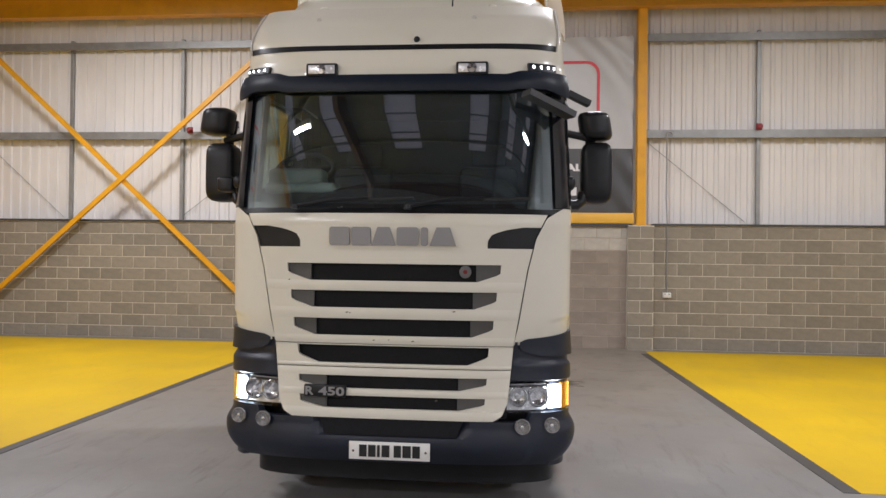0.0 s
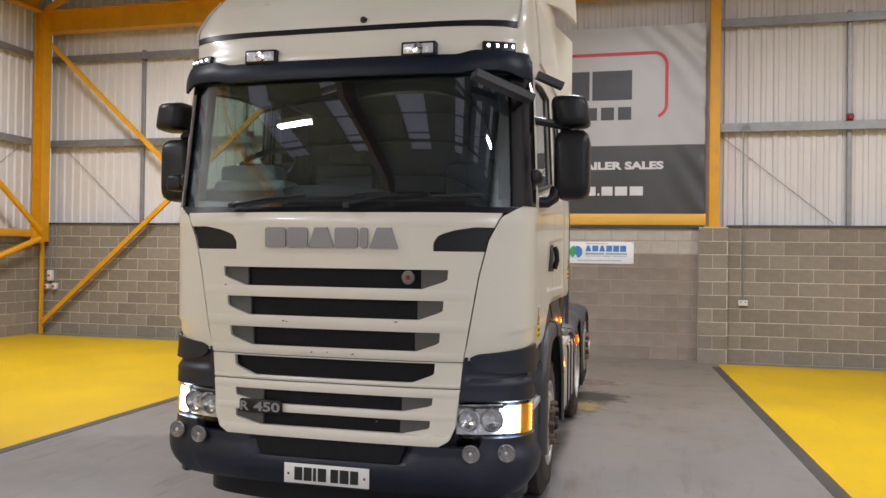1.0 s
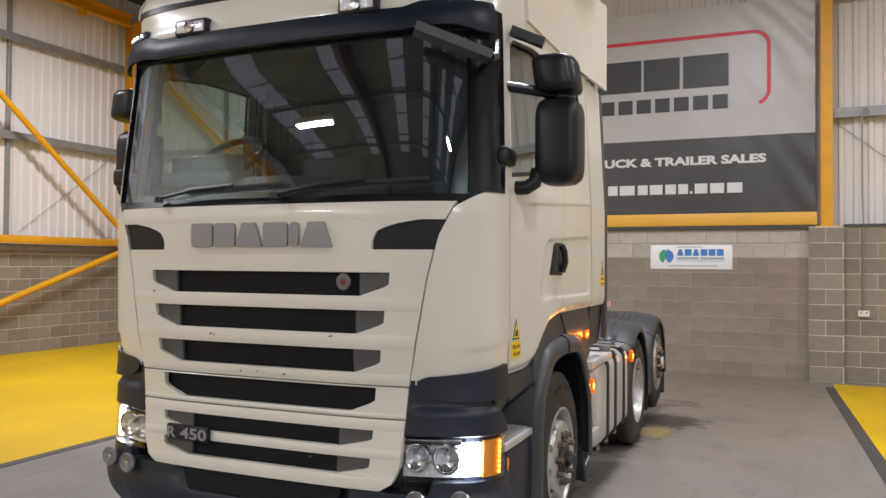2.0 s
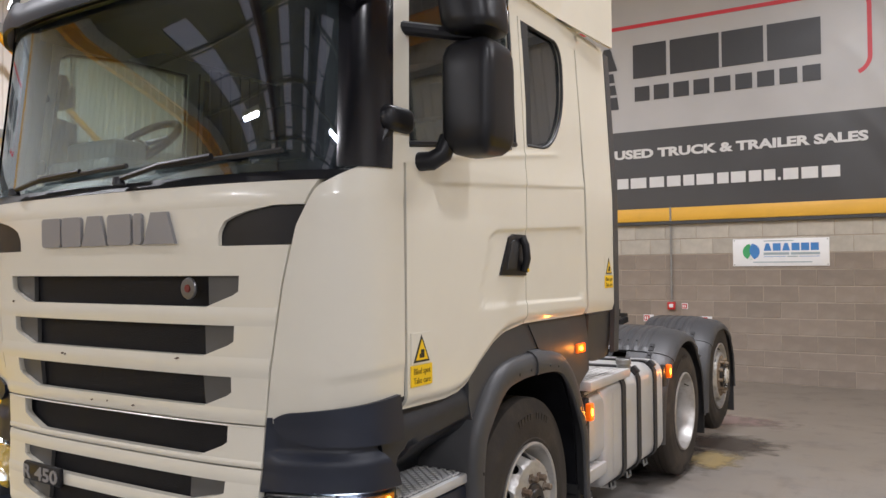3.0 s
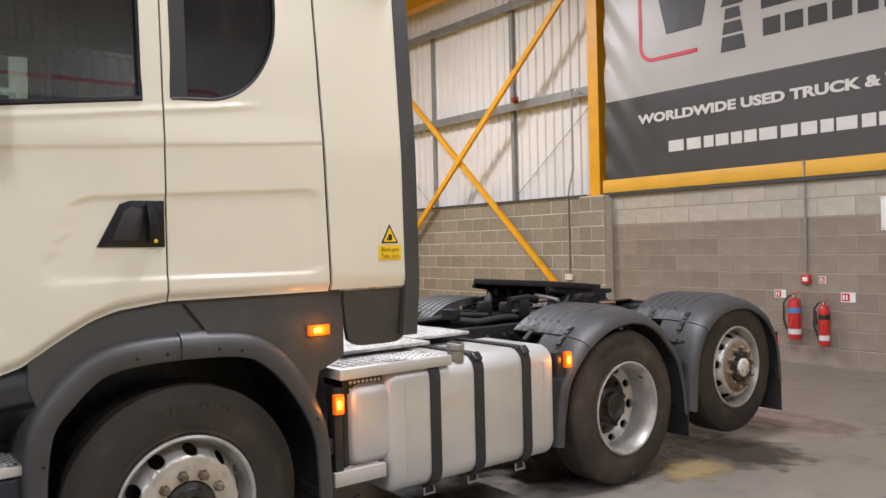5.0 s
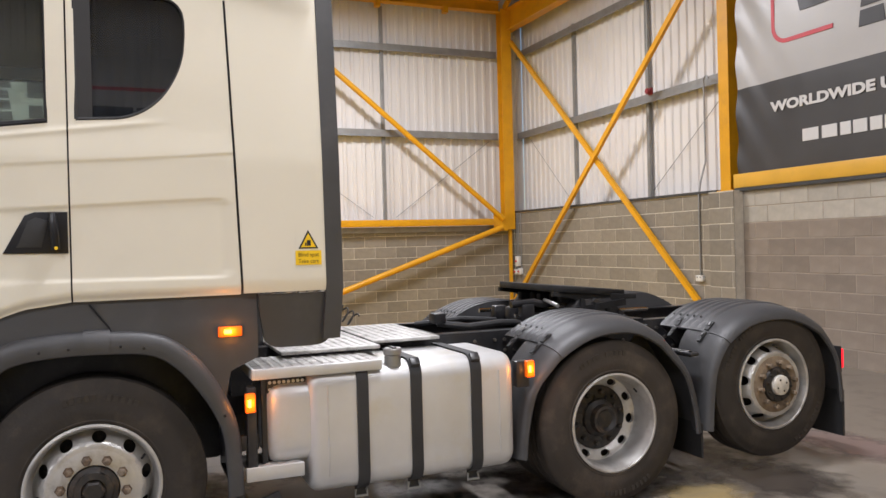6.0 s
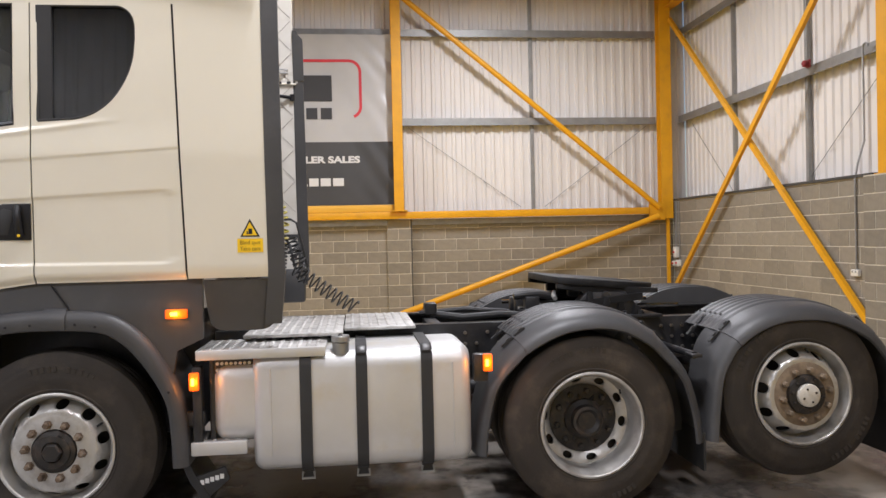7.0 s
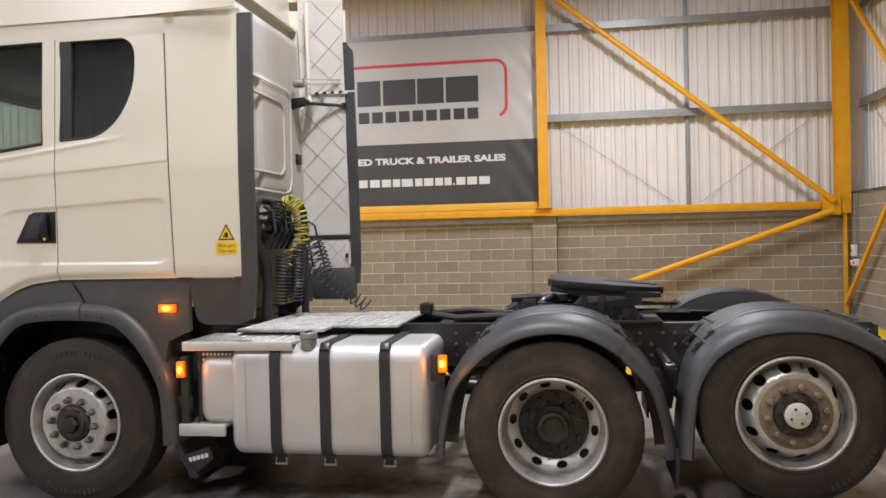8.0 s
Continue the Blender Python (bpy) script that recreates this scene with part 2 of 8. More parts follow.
M_BADGE = mat("silver badge", (0.27, 0.265, 0.27), 0.42, metal=0.25, vary=0.02, scale=3)
M_BADGERED = mat("dull red badge", (0.16, 0.02, 0.02), 0.4, metal=0.2)
M_LINER = mat("dark cab trim", (0.020, 0.021, 0.024), 0.7, vary=0.15)
M_DASH = mat("dark dashboard", (0.035, 0.038, 0.042), 0.6, vary=0.1, bump=0.2, bump_scale=200)
M_TRAY = mat("pale dashboard tray", (0.33, 0.37, 0.35), 0.5, vary=0.06)
M_SEAT = mat("dark seat cloth", (0.03, 0.032, 0.04), 0.85, vary=0.2, scale=30)
M_BACKPANEL = mat("cream cab back panel", (0.52, 0.495, 0.455), 0.5, coat=0.05, vary=0.06, stain=(0.30, 0.25, 0.19), stain_scale=3, stain_amount=0.35)
M_FOIL = mat("cream quilted lining", (0.57, 0.55, 0.51), 0.6, vary=0.06, scale=7, stain=(0.4, 0.35, 0.28), stain_scale=4, stain_amount=0.3)
M_SEAM = mat("brown quilt seam", (0.20, 0.18, 0.155), 0.7)
M_GLASS = glass("windscreen glass", (0.76, 0.83, 0.81), 0.165, sheen=(0.80, 0.90, 1.0), dust=0.008)
M_SIDEGLASS = glass("side glass", (0.74, 0.80, 0.77), 0.065, dust=0.012)
M_DARKGLASS = glass("tinted quarter glass", (0.26, 0.28, 0.28), 0.055, dust=0.02)
M_LENS = glass("clear lamp lens", (0.95, 0.96, 0.97), 0.02, 0.02)
M_REFLECTOR = mat("lamp reflector", (0.72, 0.72, 0.74), 0.25, metal=0.35, vary=0.15, scale=40)
M_FOG = mat("fog lamp glass", (0.26, 0.25, 0.25), 0.2, metal=0.4, vary=0.35, scale=50)
M_SHIELD = mat("dark chrome badge", (0.16, 0.16, 0.165), 0.3, metal=0.7)
M_MIRROR = mat("mirror", (0.85, 0.85, 0.85), 0.02, metal=1.0, vary=0.0)
M_DRL = glow("white running light", (0.80, 0.90, 1.0), 55.0)
M_LED = glow("white marker light", (0.92, 0.95, 1.0), 10.0)
M_AMBER = glow("amber lamp", (1.0, 0.15, 0.003), 0.40)
M_AMBERHOT = glow("amber bulb", (1.0, 0.40, 0.05), 7.0)
M_AMBEROFF = mat("amber lens", (0.62, 0.19, 0.02), 0.25, coat=0.5)
M_RED = glow("red tail lamp", (1.0, 0.012, 0.03), 1.3)
M_PLATE = mat("white number plate", (0.80, 0.79, 0.76), 0.35, vary=0.03, stain=(0.5, 0.4, 0.28), stain_scale=9, stain_amount=0.2)
M_INK = mat("black ink", (0.012, 0.012, 0.012), 0.5, vary=0.05)
M_FADEINK = mat("faded sticker print", (0.20, 0.125, 0.012), 0.45, vary=0.1)
M_STICKER = mat("yellow sticker", (0.85, 0.55, 0.015), 0.4, vary=0.04)
M_HOSEY = mat("yellow air hose", (0.42, 0.36, 0.06), 0.45, vary=0.15, scale=20)

M_BLOCK = mat("concrete block", (0.245, 0.215, 0.170), 0.9, vary=0.12, scale=9, bump=0.6, bump_scale=70, per_object=0.13, stain=(0.19, 0.17, 0.14), stain_scale=3.5, stain_amount=0.35)
M_BLOCKP = mat("grey painted block", (0.252, 0.206, 0.164), 0.75, vary=0.10, scale=6, bump=0.45, bump_scale=60, per_object=0.12, stain=(0.36, 0.315, 0.26), stain_scale=2.2, stain_amount=0.35)
M_BLOCKL = mat("pale concrete block", (0.43, 0.395, 0.335), 0.9, vary=0.10, scale=8, bump=0.5, bump_scale=70, per_object=0.08)
M_MORTAR = mat("pale mortar", (0.56, 0.51, 0.42), 0.95, vary=0.1, scale=12, bump=0.4, bump_scale=90)
M_MORTARP = mat("grey mortar", (0.35, 0.295, 0.235), 0.9, vary=0.15, scale=5)
M_SHEET = mat("white liner sheet", (0.72, 0.69, 0.66), 0.55, vary=0.04, scale=1.2, stain=(0.56, 0.53, 0.50), stain_scale=1.1, stain_amount=0.35, stretch=(1, 1, 0.4))
M_GREYSHEET = mat("grey wall sheet", (0.57, 0.555, 0.54), 0.6, vary=0.08, scale=1.2, stain=(0.42, 0.41, 0.40), stain_scale=1.1, stain_amount=0.4)
M_GALV = mat("galvanised steel", (0.30, 0.30, 0.29), 0.45, metal=0.5, vary=0.12, scale=7, stain=(0.2, 0.19, 0.18), stain_scale=4, stain_amount=0.4)
M_ORANGE = mat("orange steel paint", (0.72, 0.345, 0.008), 0.42, vary=0.07, scale=3, stain=(0.48, 0.22, 0.03), stain_scale=5, stain_amount=0.35, bump=0.1)
M_YBEAM = mat("yellow steel paint", (0.76, 0.42, 0.05), 0.42, vary=0.06, scale=3, stain=(0.5, 0.28, 0.05), stain_scale=6, stain_amount=0.3)
M_FLASH = mat("dark flashing", (0.05, 0.05, 0.05), 0.5, vary=0.15)
M_BANL = mat("silver-grey banner", (0.46, 0.452, 0.447), 0.36, vary=0.05, scale=1.5, bump=0.25, bump_scale=3)
M_BAND = mat("charcoal banner", (0.055, 0.054, 0.055), 0.38, vary=0.08, scale=1.5, bump=0.25, bump_scale=3)
M_BANRED = mat("red banner print", (0.58, 0.035, 0.05), 0.45, vary=0.05)
M_BANINK = mat("charcoal banner print", (0.038, 0.038, 0.04), 0.45, vary=0.05)
M_BANWHITE = mat("white banner print", (0.66, 0.655, 0.65), 0.45, vary=0.03)
M_SIGNW = mat("white sign board", (0.80, 0.80, 0.80), 0.35, vary=0.03)
M_SIGNB = mat("blue sign print", (0.06, 0.22, 0.52), 0.4)
M_SIGNG = mat("green sign print", (0.06, 0.36, 0.13), 0.4)
M_SIGNGREY = mat("grey sign print", (0.33, 0.40, 0.42), 0.4)
M_PVC = mat("white plastic fitting", (0.70, 0.69, 0.66), 0.4, vary=0.04)
M_REDP = mat("red enamel", (0.52, 0.022, 0.022), 0.3, coat=0.4, vary=0.08)
M_ALARM = mat("dark red plastic", (0.24, 0.022, 0.028), 0.45, vary=0.08)


def floor_mat(name, color, rough, patch, patch_amount, dark, dark_amount, gloss):
    """Worn painted concrete: cloudy tone, scuffs and fine scratches."""
    m = mat(name, color, rough, vary=0.10, scale=0.9, stain=patch, stain_scale=0.55, stain_amount=patch_amount, bump=0.12, bump_scale=25, rough_vary=0.14)
    nt = m.node_tree
    n, l = nt.nodes, nt.links
    p = n["Principled BSDF"]
    src = p.inputs["Base Color"].links[0].from_socket
    co = n.new("ShaderNodeTexCoord")
    mp = n.new("ShaderNodeMapping")
    mp.inputs["Scale"].default_value = (3.2, 0.5, 1)
    mp.inputs["Rotation"].default_value = (0, 0, 0.15)
    l.new(co.outputs["Object"], mp.inputs["Vector"])
    sc = n.new("ShaderNodeTexNoise")
    sc.inputs["Scale"].default_value, sc.inputs["Detail"].default_value, sc.inputs["Roughness"].default_value = 2.2, 9, 0.7
    l.new(mp.outputs["Vector"], sc.inputs["Vector"])
    r = n.new("ShaderNodeMapRange")
    r.inputs["From Min"].default_value, r.inputs["From Max"].default_value, r.inputs["To Max"].default_value = 0.54, 0.74, dark_amount
    l.new(sc.outputs["Fac"], r.inputs["Value"])
    mx = n.new("ShaderNodeMix")
    mx.data_type = "RGBA"
    l.new(r.outputs["Result"], mx.inputs["Factor"])
    l.new(src, mx.inputs["A"])
    mx.inputs["B"].default_value = (*dark, 1)
    l.new(mx.outputs["Result"], p.inputs["Base Color"])
    p.inputs["Coat Weight"].default_value = gloss
    p.inputs["Coat Roughness"].default_value = 0.22
    return m


M_FLOOR = floor_mat("worn grey floor", (0.205, 0.20, 0.195), 0.42, (0.30, 0.29, 0.275), 0.7, (0.11, 0.10, 0.09), 0.8, 0.15)


def bare_concrete(m, y0, y1, color, dark):
    """The grey coat gives way, raggedly, to bare brownish concrete with oil spots beyond y0."""
    n, l = m.node_tree.nodes, m.node_tree.links
    p = n["Principled BSDF"]
    src = p.inputs["Base Color"].links[0].from_socket
    co = n.new("ShaderNodeTexCoord")
    sx = n.new("ShaderNodeSeparateXYZ")
    l.new(co.outputs["Object"], sx.inputs[0])
    nz = n.new("ShaderNodeTexNoise")
    nz.inputs["Scale"].default_value, nz.inputs["Detail"].default_value, nz.inputs["Roughness"].default_value = 0.8, 9, 0.62
    l.new(co.outputs["Object"], nz.inputs["Vector"])
    mu = n.new("ShaderNodeMath")
    mu.operation = "MULTIPLY_ADD"
    mu.inputs[1].default_value = 9.0
    l.new(nz.outputs["Fac"], mu.inputs[0])
    l.new(sx.outputs["Y"], mu.inputs[2])
    r = n.new("ShaderNodeMapRange")
    r.inputs["From Min"].default_value, r.inputs["From Max"].default_value = y0 + 4.5, y1 + 4.5
    r.inputs["To Max"].default_value = 0.85
    l.new(mu.outputs[0], r.inputs["Value"])
    sp = n.new("ShaderNodeTexNoise")
    sp.inputs["Scale"].default_value, sp.inputs["Detail"].default_value, sp.inputs["Roughness"].default_value = 3.1, 7, 0.6
    l.new(co.outputs["Object"], sp.inputs["Vector"])
    sr = n.new("ShaderNodeMapRange")
    sr.inputs["From Min"].default_value, sr.inputs["From Max"].default_value, sr.inputs["To Max"].default_value = 0.52, 0.70, 0.8
    l.new(sp.outputs["Fac"], sr.inputs["Value"])
    c2 = n.new("ShaderNodeMix")
    c2.data_type = "RGBA"
    c2.inputs["A"].default_value, c2.inputs["B"].default_value = (*color, 1), (*dark, 1)
    l.new(sr.outputs["Result"], c2.inputs["Factor"])
    mx = n.new("ShaderNodeMix")
    mx.data_type = "RGBA"
    l.new(r.outputs["Result"], mx.inputs["Factor"])
    l.new(src, mx.inputs["A"])
    l.new(c2.outputs["Result"], mx.inputs["B"])
    l.new(mx.outputs["Result"], p.inputs["Base Color"])


bare_concrete(M_FLOOR, 1.0, 6.0, (0.235, 0.198, 0.155), (0.13, 0.105, 0.08))


def worn_patch(m):
    """Lets a patch of paint fade out raggedly towards its rim."""
    n, l = m.node_tree.nodes, m.node_tree.links
    co = n.new("ShaderNodeTexCoord")
    mp = n.new("ShaderNodeMapping")
    mp.inputs["Location"].default_value, mp.inputs["Scale"].default_value = (-1.0, -1.0, 0.0), (2.0, 2.0, 0.0)
    l.new(co.outputs["Generated"], mp.inputs["Vector"])
    gr = n.new("ShaderNodeTexGradient")
    gr.gradient_type = "SPHERICAL"
    l.new(mp.outputs["Vector"], gr.inputs["Vector"])
    nz = n.new("ShaderNodeTexNoise")
    nz.inputs["Scale"].default_value, nz.inputs["Detail"].default_value = 7.0, 8
    l.new(co.outputs["Object"], nz.inputs["Vector"])
    ad = n.new("ShaderNodeMath")
    l.new(gr.outputs["Fac"], ad.inputs[0])
    l.new(nz.outputs["Fac"], ad.inputs[1])
    r = n.new("ShaderNodeMapRange")
    r.inputs["From Min"].default_value, r.inputs["From Max"].default_value, r.inputs["To Max"].default_value = 0.68, 1.15, 0.85
    l.new(ad.outputs[0], r.inputs["Value"])
    l.new(r.outputs["Result"], n["Principled BSDF"].inputs["Alpha"])


M_YELLOW = floor_mat("yellow floor paint", (0.64, 0.405, 0.004), 0.5, (0.72, 0.47, 0.006), 0.4, (0.50, 0.31, 0.008), 0.4, 0.05)
M_YELLOW.node_tree.nodes["Principled BSDF"].inputs["Specular IOR Level"].default_value = 0.25
M_LINE = floor_mat("dark floor line", (0.055, 0.052, 0.05), 0.5, (0.10, 0.09, 0.08), 0.5, (0.04, 0.04, 0.04), 0.4, 0.1)

# ---- lamps of the hall ----
def hall_lamp(x, y, power, z=6.55):
    t = thing("ceiling_light", (x, y, z), "white linear warehouse ceiling light hung under the roof", "ceiling light", "hall lights")
    part("housing", box(B(), x - 0.75, x + 0.75, y - 0.16, y + 0.16, z, z + 0.09, 0.02), M_PVC, t)
    part("diffuser", box(B(), x - 0.72, x + 0.72, y - 0.075, y + 0.075, z - 0.025, z - 0.002, 0.008), M_TUBE, t)
    for s in (-0.6, 0.6):
        part("suspension_wire", tube(B(), ((x + s, y, z + 0.08), (x + s, y, 7.3)), 0.006, 6), M_GALV, t)
    la = bpy.data.lights.new("hall_light", "AREA")
    la.shape, la.size, la.size_y, la.energy, la.color = "RECTANGLE", 1.4, 0.26, LAMP_W * power, (0.945, 0.943, 1.015)
    lo = new("hall_light", la)
    lo.location = (x, y, z - 0.04)
    return t


M_TUBE = glow("lit diffuser", (1.0, 0.95, 0.88), 14.0)
for lx, ly, power in LAMP_ROWS:
    hall_lamp(lx, ly, power)

# ---- floor ----
def blot(cx, cy, rx, ry, seed):
    """A ragged closed outline."""
    out = []
    for k in range(48):
        a = 2 * math.pi * k / 48
        q = 1 + 0.45 * noise.noise(Vector((2.2 * math.cos(a) + seed * 9, 2.2 * math.sin(a), seed)))
        out.append((cx + rx * q * math.cos(a), cy + ry * q * math.sin(a)))
    return out


HX0, HX1, HY0, HY1, ROOF = -10.55, 10.2, -21.0, 10.08, 7.3
solid("floor", box(B(), HX0 - 0.3, HX1 + 0.3, HY0 - 0.3, HY1 + 0.3, -0.3, 0.0), M_FLOOR, "worn grey painted concrete floor with scuffs", "floor", kind="structure", smooth=0)
solid("floor_paint_1", prism(B(), [(-10.35, HY0), (-3.50, HY0), (-3.58, 9.30), (-10.35, 9.30)], "z", -0.02, 0.004), M_YELLOW, "glossy yellow painted floor bay", "floor paint", kind="structure", smooth=0)
solid("floor_paint_2", prism(B(), [(3.28, 1.0), (3.02, 9.0), (3.03, 9.36), (HX1, 9.36), (HX1, 1.0)], "z", -0.02, 0.004), M_YELLOW, "glossy yellow painted floor bay", "floor paint", kind="structure", smooth=0)
solid("floor_paint_3", prism(B(), [(-3.50, HY0), (-3.39, HY0), (-3.47, 9.69), (-3.58, 9.69)], "z", -0.02, 0.0045), M_LINE, "dark line along the yellow floor bay", "floor paint", kind="structure", smooth=0)
solid("floor_paint_4", prism(B(), [(3.16, 1.0), (3.28, 1.0), (3.02, 9.0), (2.9, 9.0)], "z", -0.02, 0.0045), M_LINE, "dark line along the yellow floor bay", "floor paint", kind="structure", smooth=0)
M_FADED = floor_mat("faded yellow paint", (0.33, 0.245, 0.11), 0.5, (0.25, 0.22, 0.17), 0.9, (0.2, 0.17, 0.12), 0.6, 0.1)
worn_patch(M_FADED)
solid("floor_paint_5", prism(B(), blot(1.18, 4.95, 0.30, 0.36, 5), "z", -0.02, 0.003), M_FADED, "faded yellow paint patch on the floor", "floor paint", kind="structure", smooth=0)
M_REDDISH = floor_mat("reddish worn paint", (0.23, 0.165, 0.145), 0.5, (0.22, 0.20, 0.185), 1.0, (0.18, 0.15, 0.135), 0.7, 0.1)
worn_patch(M_REDDISH)
solid("floor_paint_6", prism(B(), blot(0.75, 6.75, 0.95, 0.42, 3), "z", -0.02, 0.003), M_REDDISH, "faded reddish paint stain on the floor", "floor paint", kind="structure", smooth=0)
# oil stains, with the shade under the truck painted into their dark colour
M_OILSHADE = floor_mat("oil stain with painted shade", (0.055, 0.045, 0.038), 0.4, (0.10, 0.085, 0.07), 0.7, (0.03, 0.026, 0.022), 0.6, 0.1)
worn_patch(M_OILSHADE)
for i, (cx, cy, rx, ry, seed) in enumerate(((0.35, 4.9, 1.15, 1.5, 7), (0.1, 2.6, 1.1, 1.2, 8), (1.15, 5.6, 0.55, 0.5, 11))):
    solid("floor_paint_%d" % (7 + i), prism(B(), blot(cx, cy, rx, ry, seed), "z", -0.02, 0.0012 + 0.0004 * i), M_OILSHADE, "dark oil stain with painted shade under the truck", "floor stain", kind="structure", smooth=0)


# ---- liner sheets ----
def sheet(name, p, q, z0, z1, inward, label, m=None):
    """Ribbed sheet from p to q (2D), standing z0 to z1; ribs point inward."""
    p, q, w = Vector((*p, 0)), Vector((*q, 0)), Vector((*inward, 0))
    d = q - p
    n = int(d.length / 0.2)
    prof = ((0.0, 0.0), (0.085, 0.0), (0.105, 0.03), (0.165, 0.03), (0.185, 0.0))
    line = []
    for k in range(n):
        for s, h in prof:
            if k * 0.2 + s < d.length:
                line.append(p + d.normalized() * (k * 0.2 + s) + w * h)
    line.append(q)
    bm = B()
    lo = [bm.verts.new(c + Vector((0, 0, z0))) for c in line]
    hi = [bm.verts.new(c + Vector((0, 0, z1))) for c in line]
    lo2 = [bm.verts.new(c - w * 0.05 + Vector((0, 0, z0))) for c in (line[0], line[-1])]
    hi2 = [bm.verts.new(c - w * 0.05 + Vector((0, 0, z1))) for c in (line[0], line[-1])]
    for a in range(len(line) - 1):
        bm.faces.new((lo[a], lo[a + 1], hi[a + 1], hi[a]))
    bm.faces.new((lo2[0], hi2[0], hi2[1], lo2[1]))
    bm.faces.new((lo[0], hi[0], hi2[0], lo2[0]))
    bm.faces.new((lo[-1], lo2[1], hi2[1], hi[-1]))
    bm.faces.new(hi + [hi2[1], hi2[0]])
    bm.faces.new(lo[::-1] + [lo2[0], lo2[1]])
    return solid(name, bm, m or M_SHEET, label, "wall", kind="structure", smooth=0)


sheet("wall_back_cladding", (HX0, 10.08), (HX1, 10.08), 2.26, ROOF, (0, -1), "white ribbed steel liner sheet wall")
sheet("wall_left_cladding", (-10.58, HY0), (-10.58, 10.08), 1.87, ROOF, (1, 0), "white ribbed steel liner sheet wall")
sheet("wall_right", (HX1, HY0), (HX1, 10.08), 0.0, ROOF, (-1, 0), "pale grey ribbed steel sheet wall", M_GREYSHEET)
sheet("wall_front", (HX0, HY0), (HX1, HY0), 0.0, ROOF, (0, 1), "white ribbed steel liner sheet wall")

# ---- roof, with dull rooflights ----
M_ROOF = mat("dark roof sheet", (0.10, 0.105, 0.12), 0.6, vary=0.1, scale=1.5)
bm = B()
x = HX0 - 0.1
LIGHTS = [(-8.7, -7.6), (-5.4, -4.3), (-2.6, -1.4), (0.9, 2.0), (4.2, 5.3), (7.5, 8.6)]
for a, b in LIGHTS + [(HX1 + 0.1, None)]:
    box(bm, x, a, HY0 - 0.1, HY1 + 0.1, ROOF, ROOF + 0.12)
    x = b
for a, b in LIGHTS:
    for y0, y1 in ((HY0 - 0.1, -15.2), (-7.0, -5.8), (5.5, HY1 + 0.1)):
        box(bm, a, b, y0, y1, ROOF, ROOF + 0.12)
solid("ceiling", bm, M_ROOF, "dark profiled roof sheeting", "ceiling", kind="structure", smooth=0)
M_ROOFLIGHT = bpy.data.materials.new("cloudy rooflight")
M_ROOFLIGHT.use_nodes = True
rn = M_ROOFLIGHT.node_tree
rt = rn.nodes.new("ShaderNodeBsdfTranslucent")
rt.inputs["Color"].default_value = (0.98, 0.81, 0.72, 1)
rn.links.new(rt.outputs[0], rn.nodes["Material Output"].inputs["Surface"])
rl = 0
for a, b in LIGHTS:
    for y0, y1 in ((-15.2, -7.0), (-5.8, 5.5)):
        rl += 1
        t = thing("window_%d" % rl, (a, y0, ROOF), "cloudy translucent rooflight panel in the roof", "rooflight", kind="structure")
        part("pane", box(B(), a, b, y0, y1, ROOF + 0.02, ROOF + 0.04), M_ROOFLIGHT, t, smooth=0)
        for k in range(1, 6):
            yy = lerp(y0, y1, k / 6)
            part("glazing_bar", box(B(), a, b, yy - 0.02, yy + 0.02, ROOF - 0.012, ROOF + 0.018), M_GALV, t, smooth=0)


# ---- steel frame ----
def i_beam(bm, p, q, w, h, side):
    """An I-section from p to q: flanges w wide across side, h deep."""
    p, q, s = Vector(p), Vector(q), Vector(side).normalized()
    d = (q - p).normalized()
    n = d.cross(s).normalized()
    tf, tw = 0.014, 0.01
    prof = [(-w / 2, -h / 2), (w / 2, -h / 2), (w / 2, -h / 2 + tf), (tw / 2, -h / 2 + tf), (tw / 2, h / 2 - tf), (w / 2, h / 2 - tf), (w / 2, h / 2), (-w / 2, h / 2), (-w / 2, h / 2 - tf), (-tw / 2, h / 2 - tf), (-tw / 2, -h / 2 + tf), (-w / 2, -h / 2 + tf)]
    return rings(bm, [[c + s * a + n * b for a, b in prof] for c in (p, q)])


def column(x, y, z0, side, w=0.16, h=0.28):
    t = thing("steel_column", (x, y, z0), "orange painted steel I-section column standing on the block pier", "column", "hall frame")
    part("shaft", i_beam(B(), (x, y, z0 + 0.02), (x, y, 6.6), w, h, side), M_ORANGE, t, smooth=0)
    part("base_plate", box(B(), x - 0.16, x + 0.16, y - 0.16, y + 0.16, z0, z0 + 0.02), M_ORANGE, t, smooth=0)
    return t


column(2.97, 9.79, 2.26, (1, 0, 0))
column(-3.74, 9.79, 2.26, (1, 0, 0), 0.2)
column(9.7, 9.79, 2.26, (1, 0, 0))
column(-10.18, 3.96, 2.14, (0, 1, 0), 0.19)
column(-10.18, -2.4, 2.14, (0, 1, 0), 0.19)
t = thing("corner_column", (-10.25, 9.50, 0), "orange painted steel column in the corner of the hall", "column", "hall frame")
part("shaft", i_beam(B(), (-10.28, 9.50, 1.9), (-10.28, 9.50, 6.7), 0.24, 0.22, (0, 1, 0)), M_ORANGE, t, smooth=0)
part("lower_post", box(B(), -10.28, -10.22, 9.50, 9.56, 0.0, 1.9), M_ORANGE, t, smooth=0)
part("gusset_plate", box(B(), -10.16, -10.14, 9.09, 9.43, 1.87, 2.24), M_ORANGE, t, smooth=0)
part("stiffener", box(B(), -10.26, -10.161, 9.24, 9.26, 1.88, 2.23), M_ORANGE, t, smooth=0)

